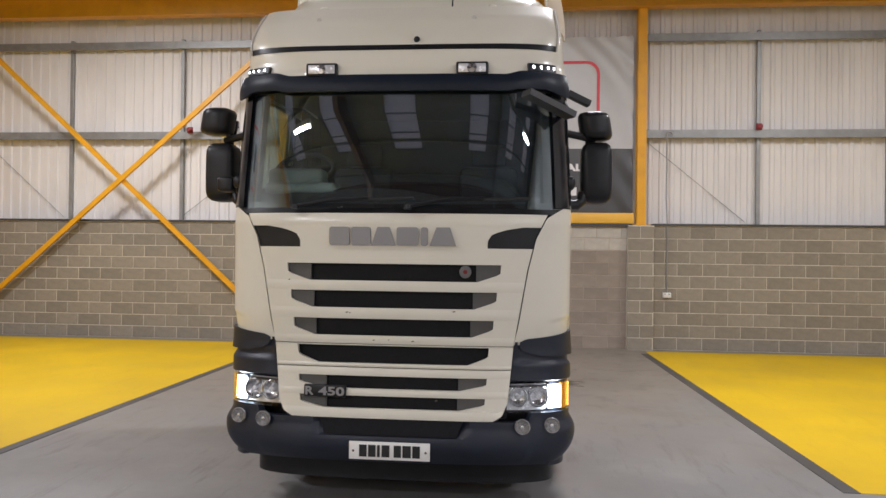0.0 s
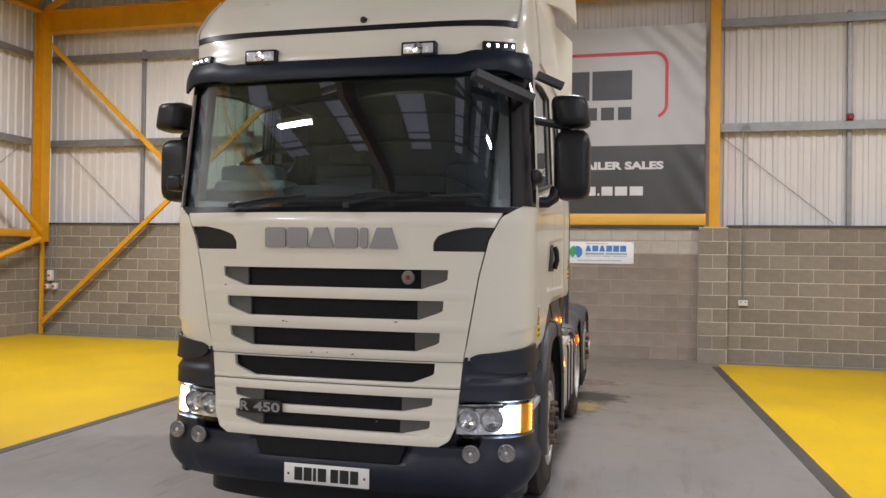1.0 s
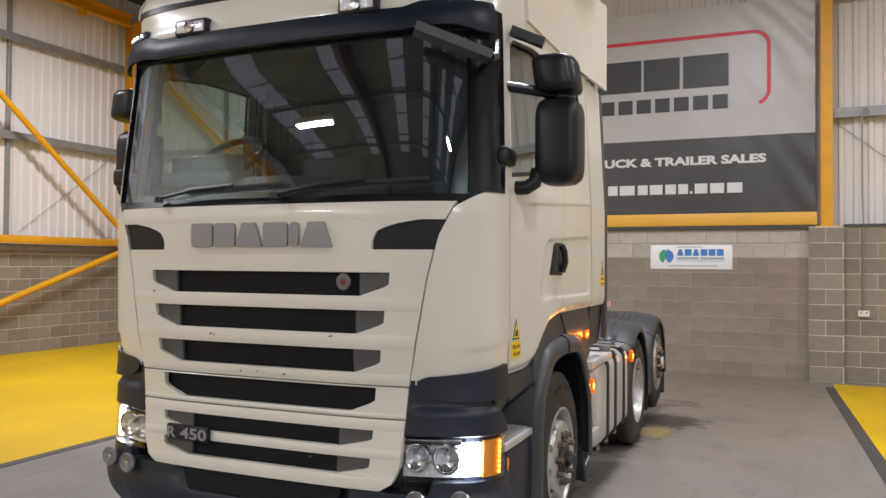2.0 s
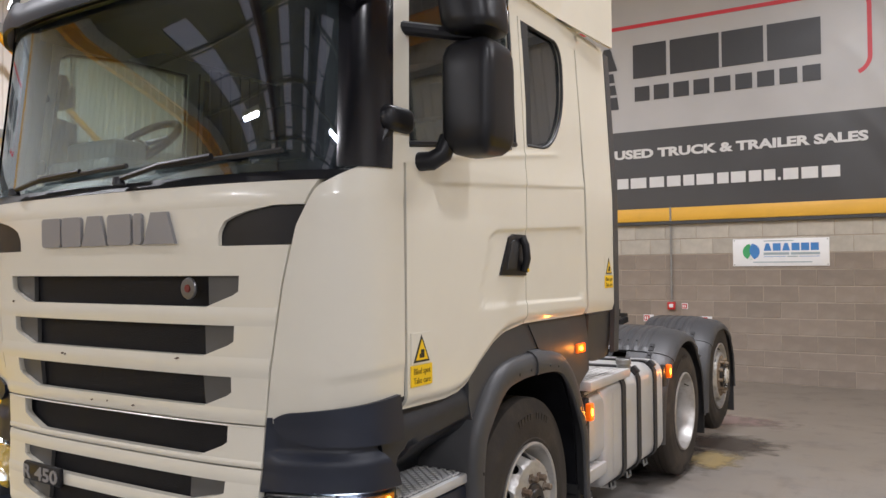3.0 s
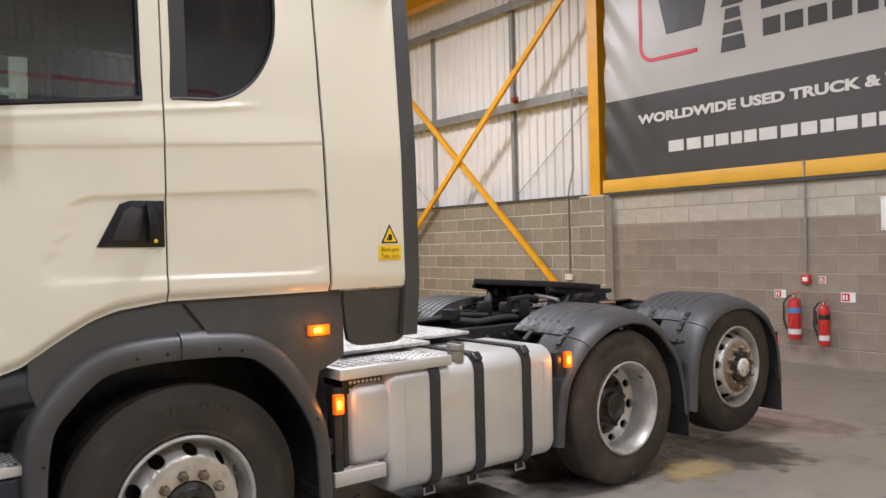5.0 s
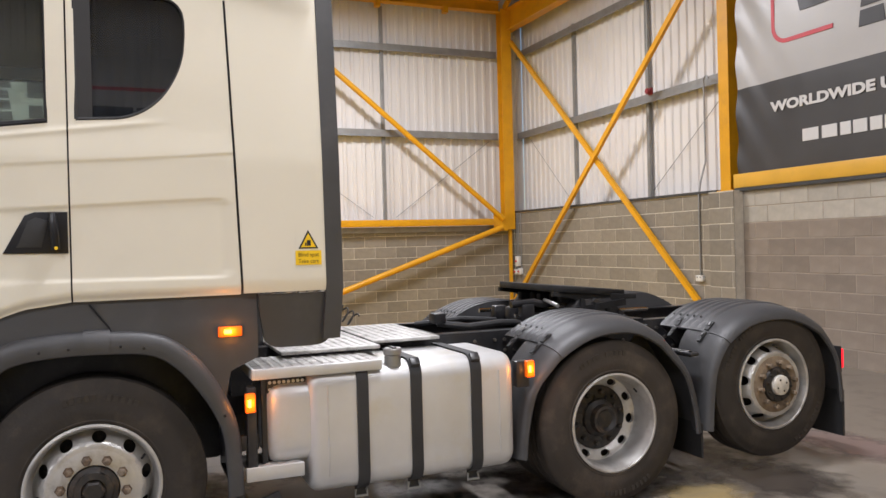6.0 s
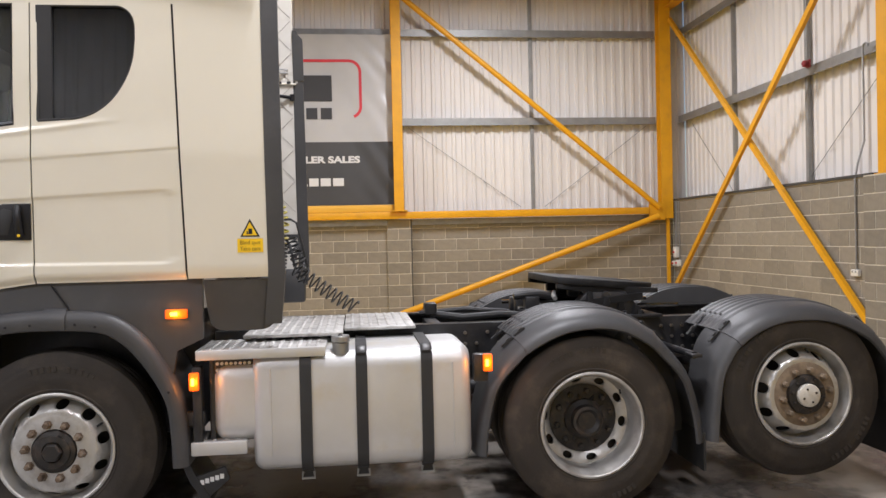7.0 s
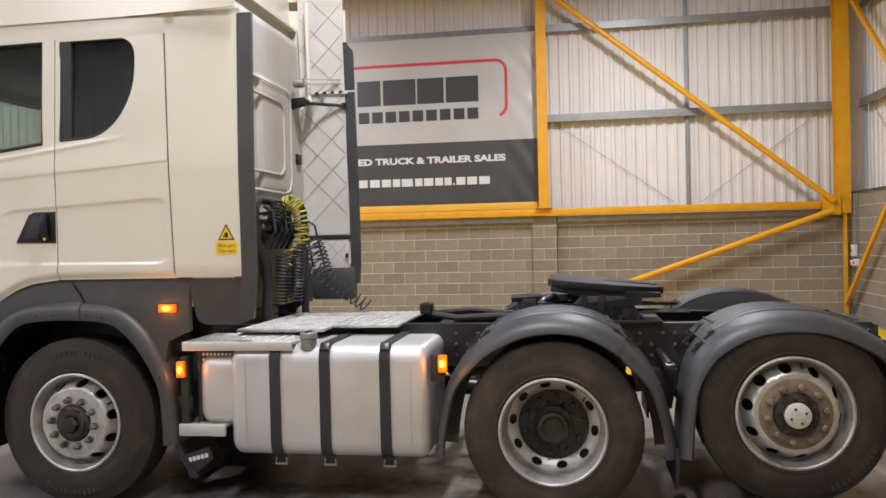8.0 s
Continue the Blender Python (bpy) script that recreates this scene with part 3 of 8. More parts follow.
part_beams = (((HX0, 9.62, 6.47), (HX1, 9.62, 6.47), (0, 1, 0), 0.22, 0.46, "deep orange painted eaves beam along the wall"),
              ((-10.3, HY0, 6.75), (-10.3, 9.4, 6.75), (1, 0, 0), 0.2, 0.24, "orange painted steel beam under the roof"),
              ((3.0, -0.5, 6.95), (3.0, 9.6, 6.95), (1, 0, 0), 0.2, 0.42, "orange painted steel rafter under the roof"),
              ((-3.74, -0.5, 6.95), (-3.74, 9.6, 6.95), (1, 0, 0), 0.2, 0.42, "orange painted steel rafter under the roof"),
              ((9.7, -0.5, 6.95), (9.7, 9.6, 6.95), (1, 0, 0), 0.2, 0.42, "orange painted steel rafter under the roof"))
for p, q, s, w, h, label in part_beams:
    solid("roof_beam", i_beam(B(), p, q, w, h, s), M_ORANGE, label, "beam", "hall frame", smooth=0)
# orange steel as well, coloured as it looks in shade
solid("roof_beam", i_beam(B(), (HX0, -17.9, 6.9), (HX1, -17.9, 6.9), 0.2, 0.4, (0, 1, 0)), M_SHADEORANGE, "orange steel beam across under the roof, shade in its colour", "beam", "hall frame", smooth=0)
solid("roof_beam", i_beam(B(), (-4.1, -17.78, 6.95), (-4.1, -0.503, 6.95), 0.2, 0.42, (1, 0, 0)), M_SHADEORANGE, "orange steel rafter under the roof, shade in its colour", "beam", "hall frame", smooth=0)
# front lengths coloured dark to keep orange out of the windscreen's reflection
for x in (3.0, 9.7):
    solid("roof_beam", i_beam(B(), (x, -17.78, 6.95), (x, -0.503, 6.95), 0.2, 0.42, (1, 0, 0)), M_DARKSTEEL, "dark steel rafter under the roof", "beam", "hall frame", smooth=0)
for k in range(9):
    y = 7.4 - k * 3.1
    solid("roof_purlin", i_beam(B(), (HX0, y, 7.258), (HX1, y, 7.258), 0.05, 0.08, (0, 1, 0)), M_GALV, "grey steel roof purlin", "purlin", "roof purlins", smooth=0)


def brace(p, q, w=0.09, flat=(0, 1, 0), tubular=False):
    bm = B()
    if tubular:
        return solid("wall_brace", tube(bm, (p, q), w / 2, 20), M_ORANGE, "orange painted tubular steel wall brace", "brace", "wall braces")
    p, q = Vector(p), Vector(q)
    d = (q - p).normalized()
    f = Vector(flat)
    s = d.cross(f).normalized()
    loops = [[c + s * a + f * b for a, b in ((-w / 2, -0.03), (w / 2, -0.03), (w / 2, 0.03), (-w / 2, 0.03))] for c in (p, q)]
    return solid("wall_brace", rings(bm, loops), M_ORANGE, "orange painted steel diagonal wall brace", "brace", "wall braces", smooth=0)


brace((-10.15, 9.60, 5.985), (-3.9, 9.60, 0.287))
brace((-10.22, 9.53, 0.23), (-3.9, 9.53, 5.715))
brace((-10.11, 4.1, 6.365), (-10.11, 9.3, 2.125), 0.11, (1, 0, 0), True)
brace((-10.11, 9.28, 1.947), (-10.11, 3.95, 0.108), 0.12, (1, 0, 0), True)
brace((-10.22, 9.5, 6.72), (-8.6, 9.3, 7.25), 0.12)
brace((-6.0, 9.5, 6.72), (-7.2, 9.3, 7.25), 0.12)
brace((-5.4, 9.5, 6.72), (-4.4, 9.3, 7.25), 0.12)
for y in (8.1, 6.6, 5.2):
    solid("beam_bracket", box(B(), -10.3, -10.16, y - 0.05, y + 0.05, 6.5, 6.66), M_ORANGE, "small orange steel bracket under the beam", "bracket", "beam brackets", smooth=0)


def girt(p, q, out, z, label="galvanised steel sheeting rail along the wall"):
    """A Z-section rail from p to q (2D)."""
    p, q, o = Vector((*p, z)), Vector((*q, z)), Vector((*out, 0))
    prof = ((0.0, 0.07), (0.132, 0.07), (0.132, -0.07), (0.17, -0.07), (0.17, -0.06), (0.14, -0.06), (0.14, 0.08), (0.0, 0.08))
    return solid("sheeting_rail", rings(B(), [[c + o * a + Vector((0, 0, b)) for a, b in prof] for c in (p, q)]), M_GALV, label, "rail", "sheeting rails", smooth=0)


for a, b in ((-10.5, -3.84), (3.06, 9.6)):
    girt((a, 10.05), (b, 10.05), (0, -1), 3.97)
    girt((a, 10.05), (b, 10.05), (0, -1), 5.76)
for a, b in ((4.06, 9.37), (-2.3, 3.86)):
    girt((-10.55, a), (-10.55, b), (1, 0), 3.94)
    girt((-10.55, a), (-10.55, b), (1, 0), 5.73)
for x in (-8.25, -5.93, 5.12, 7.4):
    solid("sheeting_post", box(B(), x - 0.035, x + 0.035, 9.98, 10.05, 2.28, 5.9, 0.006), M_GALV, "slim galvanised steel post against the wall sheets", "post", "sheeting posts", smooth=0)
solid("sheeting_post", box(B(), -10.55, -10.48, 6.72, 6.79, 2.1, 6.6, 0.006), M_GALV, "slim galvanised steel post against the wall sheets", "post", "sheeting posts", smooth=0)
for p, q in (((3.1, 10.02, 3.85), (4.9, 10.02, 2.35)), ((-10.1, 10.02, 3.85), (-8.4, 10.02, 2.35)), ((-5.9, 10.02, 2.4), (-4.0, 10.02, 3.85)),):
    solid("sag_wire", tube(B(), (p, q), 0.006, 6), M_GALV, "thin steel sag wire across the wall sheets", "wire", "sag wires")
for p, q in (((-10.52, 4.2, 3.85), (-10.52, 6.5, 2.2)), ((-10.52, 7.0, 2.2), (-10.52, 9.2, 3.85))):
    solid("sag_wire", tube(B(), (p, q), 0.006, 6), M_GALV, "thin steel sag wire across the wall sheets", "wire", "sag wires")

# sills and flashings on the block walls
solid("trim_1", box(B(), -10.35, -3.97, 9.66, 10.06, 2.262, 2.30), M_FLASH, "dark steel flashing along the block wall top", "flashing", kind="structure", smooth=0)
solid("trim_2", box(B(), 3.2, HX1, 9.66, 10.06, 2.262, 2.30), M_FLASH, "dark steel flashing along the block wall top", "flashing", kind="structure", smooth=0)
solid("trim_3", box(B(), -3.55, 2.80, 9.63, 9.70, 2.245, 2.29), M_FLASH, "dark steel flashing along the block wall top", "flashing", kind="structure", smooth=0)
solid("sill_beam", box(B(), -3.60, 2.84, 9.665, 9.80, 2.295, 2.49, 0.008), M_YBEAM, "yellow painted steel channel under the banner", "beam", "sill beams")
solid("sill_beam", box(B(), -10.26, -10.11, -6.0, 9.08, 1.995, 2.135, 0.008), M_ORANGE, "orange painted steel sill beam on the block wall", "beam", "sill beams")
solid("sill_beam", box(B(), -10.24, -10.16, -2.3, 3.85, 2.14, 2.28, 0.006), M_YBEAM, "yellow painted steel channel under the banner", "beam", "sill beams")
solid("trim_4", box(B(), -10.6, -10.30, -6.0, 9.66, 1.87, 1.99), M_GALV, "grey steel flashing along the block wall top", "flashing", kind="structure", smooth=0)


# ---- banners ----
def banner(m, width, split, top):
    """A stretched banner: x along the wall, y up, z out of it, at the pose m; grey above the split, charcoal below."""
    t = thing("banner", m.translation, "large grey and charcoal company banner stretched on the wall", "banner", "wall banners")

    def put(name, bm, material, label="", smooth=35):
        bmesh.ops.transform(bm, matrix=m, verts=bm.verts)
        return part(name, bm, material, t, label, smooth)

    def cloth(y0, y1):
        def f(u, v):
            x, y = u * width, lerp(y0, y1, v)
            e = min(x, width - x)
            z = 0.012 * math.sin(5.1 * x + 2 * y) * math.exp(-e * 1.2) + 0.02 * math.exp(-e * 3.0) * math.sin(9 * y + 14 * x)
            z += 0.03 * math.exp(-((width - x) * 1.6) - (top - y) * 1.3) * math.sin(16 * (x + y))
            return Vector((x, y, z))
        return slab(B(), f, 90, 36, (0, 0, -0.004))

    def flat(poly, z=0.012):
        return prism(B(), poly, "z", z - 0.045, z)

    put("upper_cloth", cloth(split, top), M_BANL)
    put("lower_cloth", cloth(0.0, split), M_BAND, "charcoal lower cloth")
    # rounded red bracket round the name
    k = width / 6.39
    cx0, cx1, cy0, cy1, r, w = 0.69 * k, 5.75 * k, split + 0.48, split + 1.60, 0.22, 0.055
    pts = [(cx0 + 0.94, cy0)]
    pts += [(cx0 + r - r * math.sin(a), cy0 + r - r * math.cos(a)) for a in [i * math.pi / 12 for i in range(7)]]
    pts += [(cx0 + r - r * math.cos(a), cy1 - r + r * math.sin(a)) for a in [i * math.pi / 12 for i in range(7)]]
    pts += [(cx1 - r + r * math.sin(a), cy1 - r + r * math.cos(a)) for a in [i * math.pi / 12 for i in range(7)]]
    pts += [(cx1, cy0 + r)] + [(cx1 - r + r * math.cos(a), cy0 + r - r * math.sin(a)) for a in [i * math.pi / 16 for i in range(7)]]
    bm = B()
    loops = []
    for i, (x, y) in enumerate(pts):
        a, b = pts[max(i - 1, 0)], pts[min(i + 1, len(pts) - 1)]
        d = Vector((b[0] - a[0], b[1] - a[1], 0)).normalized()
        nn = Vector((-d.y, d.x, 0)) * w / 2
        c = Vector((x, y, 0))
        loops.append([c + nn + Vector((0, 0, 0.011)), c - nn + Vector((0, 0, 0.011)), c - nn - Vector((0, 0, 0.02)), c + nn - Vector((0, 0, 0.02))])
    put("red_bracket", rings(bm, loops), M_BANRED, "red bracket line round the name", smooth=0)
    # the company's name as plain blocks
    x0, base, cap = 1.02 * k, split + 0.80, 0.51
    for dx, wd in ((0.0, 0.80), (1.56, 0.50), (2.12, 0.70), (2.86, 0.56), (3.47, 0.68)):
        a = x0 + dx * k
        sl = 0.12 if wd > 0.75 else 0.0
        put("name_block", flat([(a + sl, base), (a + wd * k - sl, base), (a + wd * k, base + cap), (a, base + cap)]), M_BANINK, smooth=0)
    for y0, y1, h0, h1 in ((0.36, 0.55, 0.175, 0.15), (0.59, 0.74, 0.145, 0.12), (0.78, 0.92, 0.115, 0.095), (0.96, 1.31, 0.16, 0.05)):
        a = x0 + 1.15 * k
        put("name_block", flat([(a - h0, split + y0), (a + h0, split + y0), (a + h1, split + y1), (a - h1, split + y1)]), M_BANINK, smooth=0)
    for i in range(9):
        a = x0 + (1.58 + i * 0.292) * k
        put("name_block", flat([(a, split + 0.45), (a + 0.225 * k, split + 0.45), (a + 0.225 * k, split + 0.67), (a, split + 0.67)]), M_BANINK, smooth=0)
    words = "WORLDWIDE USED TRUCK & TRAILER SALES".split()
    whole = lettering(" ".join(words), 0.122, Matrix.Identity(4))
    wx = max(v.co.x for v in whole.verts)
    whole.free()
    for i, word in enumerate(words):
        start = 0.0
        if i:
            upto, alone = lettering(" ".join(words[:i + 1]), 0.122, Matrix.Identity(4)), lettering(word, 0.122, Matrix.Identity(4))
            start = max(v.co.x for v in upto.verts) - max(v.co.x for v in alone.verts)
            upto.free(), alone.free()
        wb = lettering(word, 0.122, Matrix.Translation((start, 0, 0)), 0.002, 0.008)
        bmesh.ops.transform(wb, matrix=Matrix.Translation((0.63 * k, split - 0.41, 0.011)) @ Matrix.Diagonal((5.07 * k / wx, 1, 1, 1)), verts=wb.verts)
        put("banner_word", wb, M_BANWHITE, smooth=0)
    wid = (0.30, 0.27, 0.18, 0.23, 0.19, 0.21, 0.29, 0.26, 0.24, 0.19, 0.29, 0.19, 0.24, 0.20, 0.18)
    a = 1.14 * k
    for w_ in wid:
        put("address_block", flat([(a, split - 0.87), (a + w_ * 0.82 * k, split - 0.87), (a + w_ * 0.82 * k, split - 0.715), (a, split - 0.715)], 0.011), M_BANWHITE, smooth=0)
        a += w_ * k
    put("address_block", flat([(a, split - 0.87), (a + 0.035, split - 0.87), (a + 0.035, split - 0.83), (a, split - 0.83)], 0.011), M_BANWHITE, smooth=0)
    a += 0.07 * k
    for w_ in (0.23, 0.25, 0.27):
        put("address_block", flat([(a, split - 0.87), (a + w_ * 0.82 * k, split - 0.87), (a + w_ * 0.82 * k, split - 0.715), (a, split - 0.715)], 0.011), M_BANWHITE, smooth=0)
        a += w_ * k
    return t


banner(Matrix.Translation((-3.57, 9.74, 2.47)) @ Matrix.Rotation(radians(90), 4, 'X'), 6.39, 1.21, 3.28)
banner(Matrix.Translation((HX1 - 0.05, 6.2, 2.29)) @ Matrix.Rotation(radians(-90), 4, 'Z') @ Matrix.Rotation(radians(90), 4, 'X'), 6.17, 1.25, 3.37)
banner(Matrix.Translation((-10.26, -2.30, 2.29)) @ Matrix.Rotation(radians(90), 4, 'Z') @ Matrix.Rotation(radians(90), 4, 'X'), 6.17, 1.25, 3.37)


# ---- fittings on the walls ----
def conduit(x, y, z0, z1, hook=False, kind="socket"):
    t = thing("socket_outlet" if kind == "socket" else "fire_call_point", (x, y, z0), "white socket outlet with a grey conduit on the block wall" if kind == "socket" else "red fire call point with a grey conduit on the wall", "socket" if kind == "socket" else "call point", "wall fittings")
    pts = [(x, y - 0.02, z0 + 0.04), (x, y - 0.02, 2.2)]
    if z1 > 2.35:
        pts += [(x + 0.0, y - 0.02, 2.25), (x, y + 0.02, 2.45), (x, y + 0.12, 2.75), (x, y + 0.12, z1)] if y > 9 and hook else [(x, y - 0.03, z1)]
    part("conduit", tube(B(), pts, 0.014, 8), M_GALV, t)
    if hook:
        part("conduit_bend", tube(B(), [(x + 0.05 - 0.05 * math.cos(a), y + 0.12, z1 + 0.05 * math.sin(a)) for a in [i * math.pi / 8 for i in range(9)]], 0.014, 8), M_GALV, t)
    if kind == "socket":
        part("socket_box", box(B(), x - 0.075, x + 0.075, y - 0.055, y - 0.002, z0 - 0.045, z0 + 0.045, 0.008), M_PVC, t)
        for s in (-0.035, 0.035):
            part("switch", box(B(), x + s - 0.012, x + s + 0.012, y - 0.061, y - 0.053, z0 + 0.005, z0 + 0.03, 0.002), M_GALV, t)
    else:
        part("call_box", box(B(), x - 0.055, x + 0.055, y - 0.06, y - 0.002, z0 - 0.055, z0 + 0.055, 0.008), M_REDP, t)
        part("call_pane", box(B(), x - 0.03, x + 0.03, y - 0.064, y - 0.058, z0 - 0.025, z0 + 0.025, 0.002), M_SIGNW, t)
    return t


conduit(3.44, 9.69, 1.0, 3.95, True)
conduit(-4.33, 9.69, 1.0, 3.98, True)
conduit(-0.44, 9.69, 1.05, 2.5, False, "call")


def isolator(x, z, w, h, material, label):
    t = thing("isolator_box", (x, 9.69, z), label, "electrical box", "wall fittings")
    part("enclosure", box(B(), x - w / 2, x + w / 2, 9.60, 9.688, z - h / 2, z + h / 2, 0.01), material, t)
    part("knob", lathe(B(), ((0.0, 0.0), (0.022, 0.0), (0.02, 0.025), (0.0, 0.025)), (x, 9.60, z), "y", 12, -1), M_REDP, t)
    part("conduit", tube(B(), ((x, 9.67, z + h / 2), (x, 9.67, 2.26)), 0.012, 8), M_GALV, t)
    return t


isolator(-10.13, 1.20, 0.11, 0.22, M_PVC, "white wall isolator box with a grey conduit")
isolator(-10.02, 0.98, 0.10, 0.13, M_PVC, "white and red industrial socket with a conduit")
isolator(-10.20, 0.97, 0.10, 0.10, M_PVC, "white and red industrial socket with a conduit")


def sounder(x, y, z):
    t = thing("alarm_sounder", (x, y, z), "small red fire alarm sounder on the sheeting rail", "alarm", "alarms")
    part("sounder_base", box(B(), x - 0.055, x + 0.055, y - 0.03, y, z - 0.02, z + 0.10, 0.01), M_ALARM, t)
    part("sounder_horn", lathe(B(), ((0.02, 0.0), (0.05, 0.02), (0.05, 0.06), (0.035, 0.075), (0.0, 0.075)), (x, y - 0.03, z + 0.04), "y", 20, -1), M_ALARM, t)
    return t


sounder(5.10, 9.91, 4.06)
sounder(-5.72, 9.91, 4.04)


def extinguisher(x, z0, r, h, hose_left, kind):
    y = 9.66 - r
    t = thing("fire_extinguisher", (x, y, z0), "red fire extinguisher on the block wall " + kind, "fire extinguisher", "fire extinguishers")
    part("cylinder", lathe(B(), ((0.0, 0.0), (r * 0.9, 0.0), (r, 0.02), (r, h * 0.82), (r * 0.8, h * 0.92), (r * 0.35, h * 0.97), (0.0, h * 0.97)), (x, y, z0), "z", 28), M_REDP, t)
    part("label_band", lathe(B(), ((r * 1.012, h * 0.12), (r * 1.015, h * 0.125), (r * 1.015, h * 0.24), (r * 1.012, h * 0.245)), (x, y, z0), "z", 28), M_BANWHITE, t, "pale paper label")
    part("colour_band", lathe(B(), ((r * 1.012, h * 0.62), (r * 1.015, h * 0.625), (r * 1.015, h * 0.73), (r * 1.012, h * 0.735)), (x, y, z0), "z", 28), M_SIGNB if hose_left == 1 else M_INK, t, "dark colour band")
    part("valve", box(B(), x - 0.018, x + 0.018, y - 0.018, y + 0.018, z0 + h * 0.96, z0 + h * 1.04, 0.006), M_CHROME, t)
    part("carry_handle", box(B(), x - 0.01, x + 0.075, y - 0.012, y + 0.012, z0 + h * 1.04, z0 + h * 1.065, 0.004, 2, Matrix.Translation((x, y, z0 + h * 1.04)) @ Matrix.Rotation(radians(-25), 4, 'Y') @ Matrix.Translation((-x, -y, -z0 - h * 1.04))), M_REDP, t)
    pts = [(x, y, z0 + h), (x - 0.06, y, z0 + h * 1.02), (x - r - 0.06, y, z0 + h * 0.85), (x - r - 0.065, y, z0 + h * 0.45), (x - r - 0.02, y, z0 + h * 0.2)]
    part("hose", tube(B(), pts, 0.011, 8), M_RUBBER, t)
    if hose_left == 2:
        part("discharge_horn", lathe(B(), ((0.014, 0.0), (0.03, 0.16), (0.0, 0.16)), (x - r - 0.05, y, z0 + h * 0.5 + 0.16), "z", 14, -1), M_RUBBER, t)
    part("bracket", box(B(), x - 0.02, x + 0.02, y + r * 0.9, 9.692, z0 + h * 0.7, z0 + h * 0.8), M_CHASSIS, t)
    return t


extinguisher(-0.555, 0.32, 0.075, 0.52, 1, "with a dark blue band")
extinguisher(-0.20, 0.27, 0.06, 0.50, 2, "with a black horn")


def wall_sign(x, z, w, h, n=2):
    t = thing("safety_sign", (x, 9.68, z), "small red and white fire safety sign on the wall", "sign", "safety signs")
    part("sign_board", box(B(), x - w / 2, x + w / 2, 9.684, 9.692, z - h / 2, z + h / 2), M_SIGNW, t, smooth=0)
    part("sign_panel", box(B(), x - w * 0.44, x - w * 0.44 + h * 0.8, 9.681, 9.685, z - h * 0.4, z + h * 0.4), M_REDP, t, "red panel", smooth=0)
    for i in range(n):
        part("symbol_bar", box(B(), x - w * 0.44 + h * (0.12 + 0.3 * i), x - w * 0.44 + h * (0.28 + 0.3 * i), 9.679, 9.682, z - h * 0.25, z + h * 0.25), M_SIGNW, t, smooth=0)
    return t


wall_sign(-0.255, 1.045, 0.085, 0.085)
wall_sign(-0.79, 0.86, 0.15, 0.10)
wall_sign(0.045, 0.845, 0.165, 0.115)

# flooring firm's sign, its name as plain shapes
t = thing("company_sign", (0.44, 9.68, 1.62), "white rectangular company sign with blue and green print on the wall", "sign")
part("sign_board", box(B(), 0.43, 1.66, 9.676, 9.692, 1.62, 2.0, 0.003), M_SIGNW, t)


def crescent(a0, a1, cut_x, r=0.112, cx=0.675, cz=1.822):
    """A slice of a disc between two angles, its inner edge bowed towards cut_x."""
    arc = [(cx + r * math.cos(radians(lerp(a0, a1, k / 16))), cz + r * math.sin(radians(lerp(a0, a1, k / 16)))) for k in range(17)]
    (xa, za), (xb, zb) = arc[-1], arc[0]
    return arc + [(lerp(xa, xb, k / 8) + cut_x * math.sin(math.pi * k / 8), lerp(za, zb, k / 8)) for k in range(1, 8)]


part("emblem_leaf", prism(B(), crescent(100, 245, 0.035), "y", 9.672, 9.678), M_SIGNG, t, "green crescent emblem", smooth=0)
part("emblem_leaf", prism(B(), crescent(-70, 85, -0.045), "y", 9.671, 9.677), M_SIGNB, t, "blue crescent emblem", smooth=0)
part("emblem_leaf", prism(B(), crescent(255, 285, 0.0, 0.108), "y", 9.670, 9.676), M_SIGNG, t, smooth=0)
for i, lean_a in enumerate((1, 0, 1, 0, 0, 0)):
    a = 0.838 + i * 0.119
    part("name_block", prism(B(), [(a, 1.832), (a + 0.10, 1.832), (a + 0.10 - 0.03 * lean_a, 1.935), (a + 0.03 * lean_a, 1.935)], "y", 9.672, 9.678), M_SIGNB, t, smooth=0)
for a, b in ((0.838, 1.165), (1.185, 1.545)):
    part("name_block", box(B(), a, b, 9.672, 9.678, 1.775, 1.808), M_SIGNGREY, t, smooth=0)
for a, b, z_, h_, m_ in ((0.84, 1.12, 1.748, 0.006, M_SIGNB), (1.29, 1.545, 1.748, 0.006, M_SIGNB), (1.14, 1.27, 1.744, 0.014, M_SIGNGREY), (0.70, 1.45, 1.668, 0.014, M_SIGNGREY), (0.84, 1.22, 1.962, 0.012, M_SIGNGREY)):
    part("print_bar", box(B(), a, b, 9.673, 9.678, z_, z_ + h_), m_, t, smooth=0)
for a, z_ in ((0.45, 1.64), (0.45, 1.98), (1.64, 1.64), (1.64, 1.98)):
    part("sign_screw", lathe(B(), ((0.0, 0.004), (0.008, 0.003), (0.009, 0.0)), (a, 9.676, z_), "y", 8, -1), M_GALV, t)

# ---- the tractor unit ----
XC, SIDE, PN, PB = -0.035, 1.18, 3.2, 0.40
truck = thing("truck", (XC, 2.9, 0.0), "white three-axle lorry tractor unit with high cab, lamps lit", "truck")

HALF = ((0.0, 1.18), (2.05, 1.18), (2.88, 1.135), (3.0, 1.125), (3.2, 1.11), (3.42, 1.085))
SET = ((0.25, 0.03), (0.34, 0.0), (0.62, 0.005), (0.95, 0.03), (1.11, 0.03), (1.3, 0.012), (1.9, 0.0), (2.0, 0.02), (2.78, 0.09), (2.90, 0.085), (3.0, 0.12), (3.12, 0.19), (3.3, 0.33), (3.42, 0.46))


def half(z):
    return table(HALF, z)


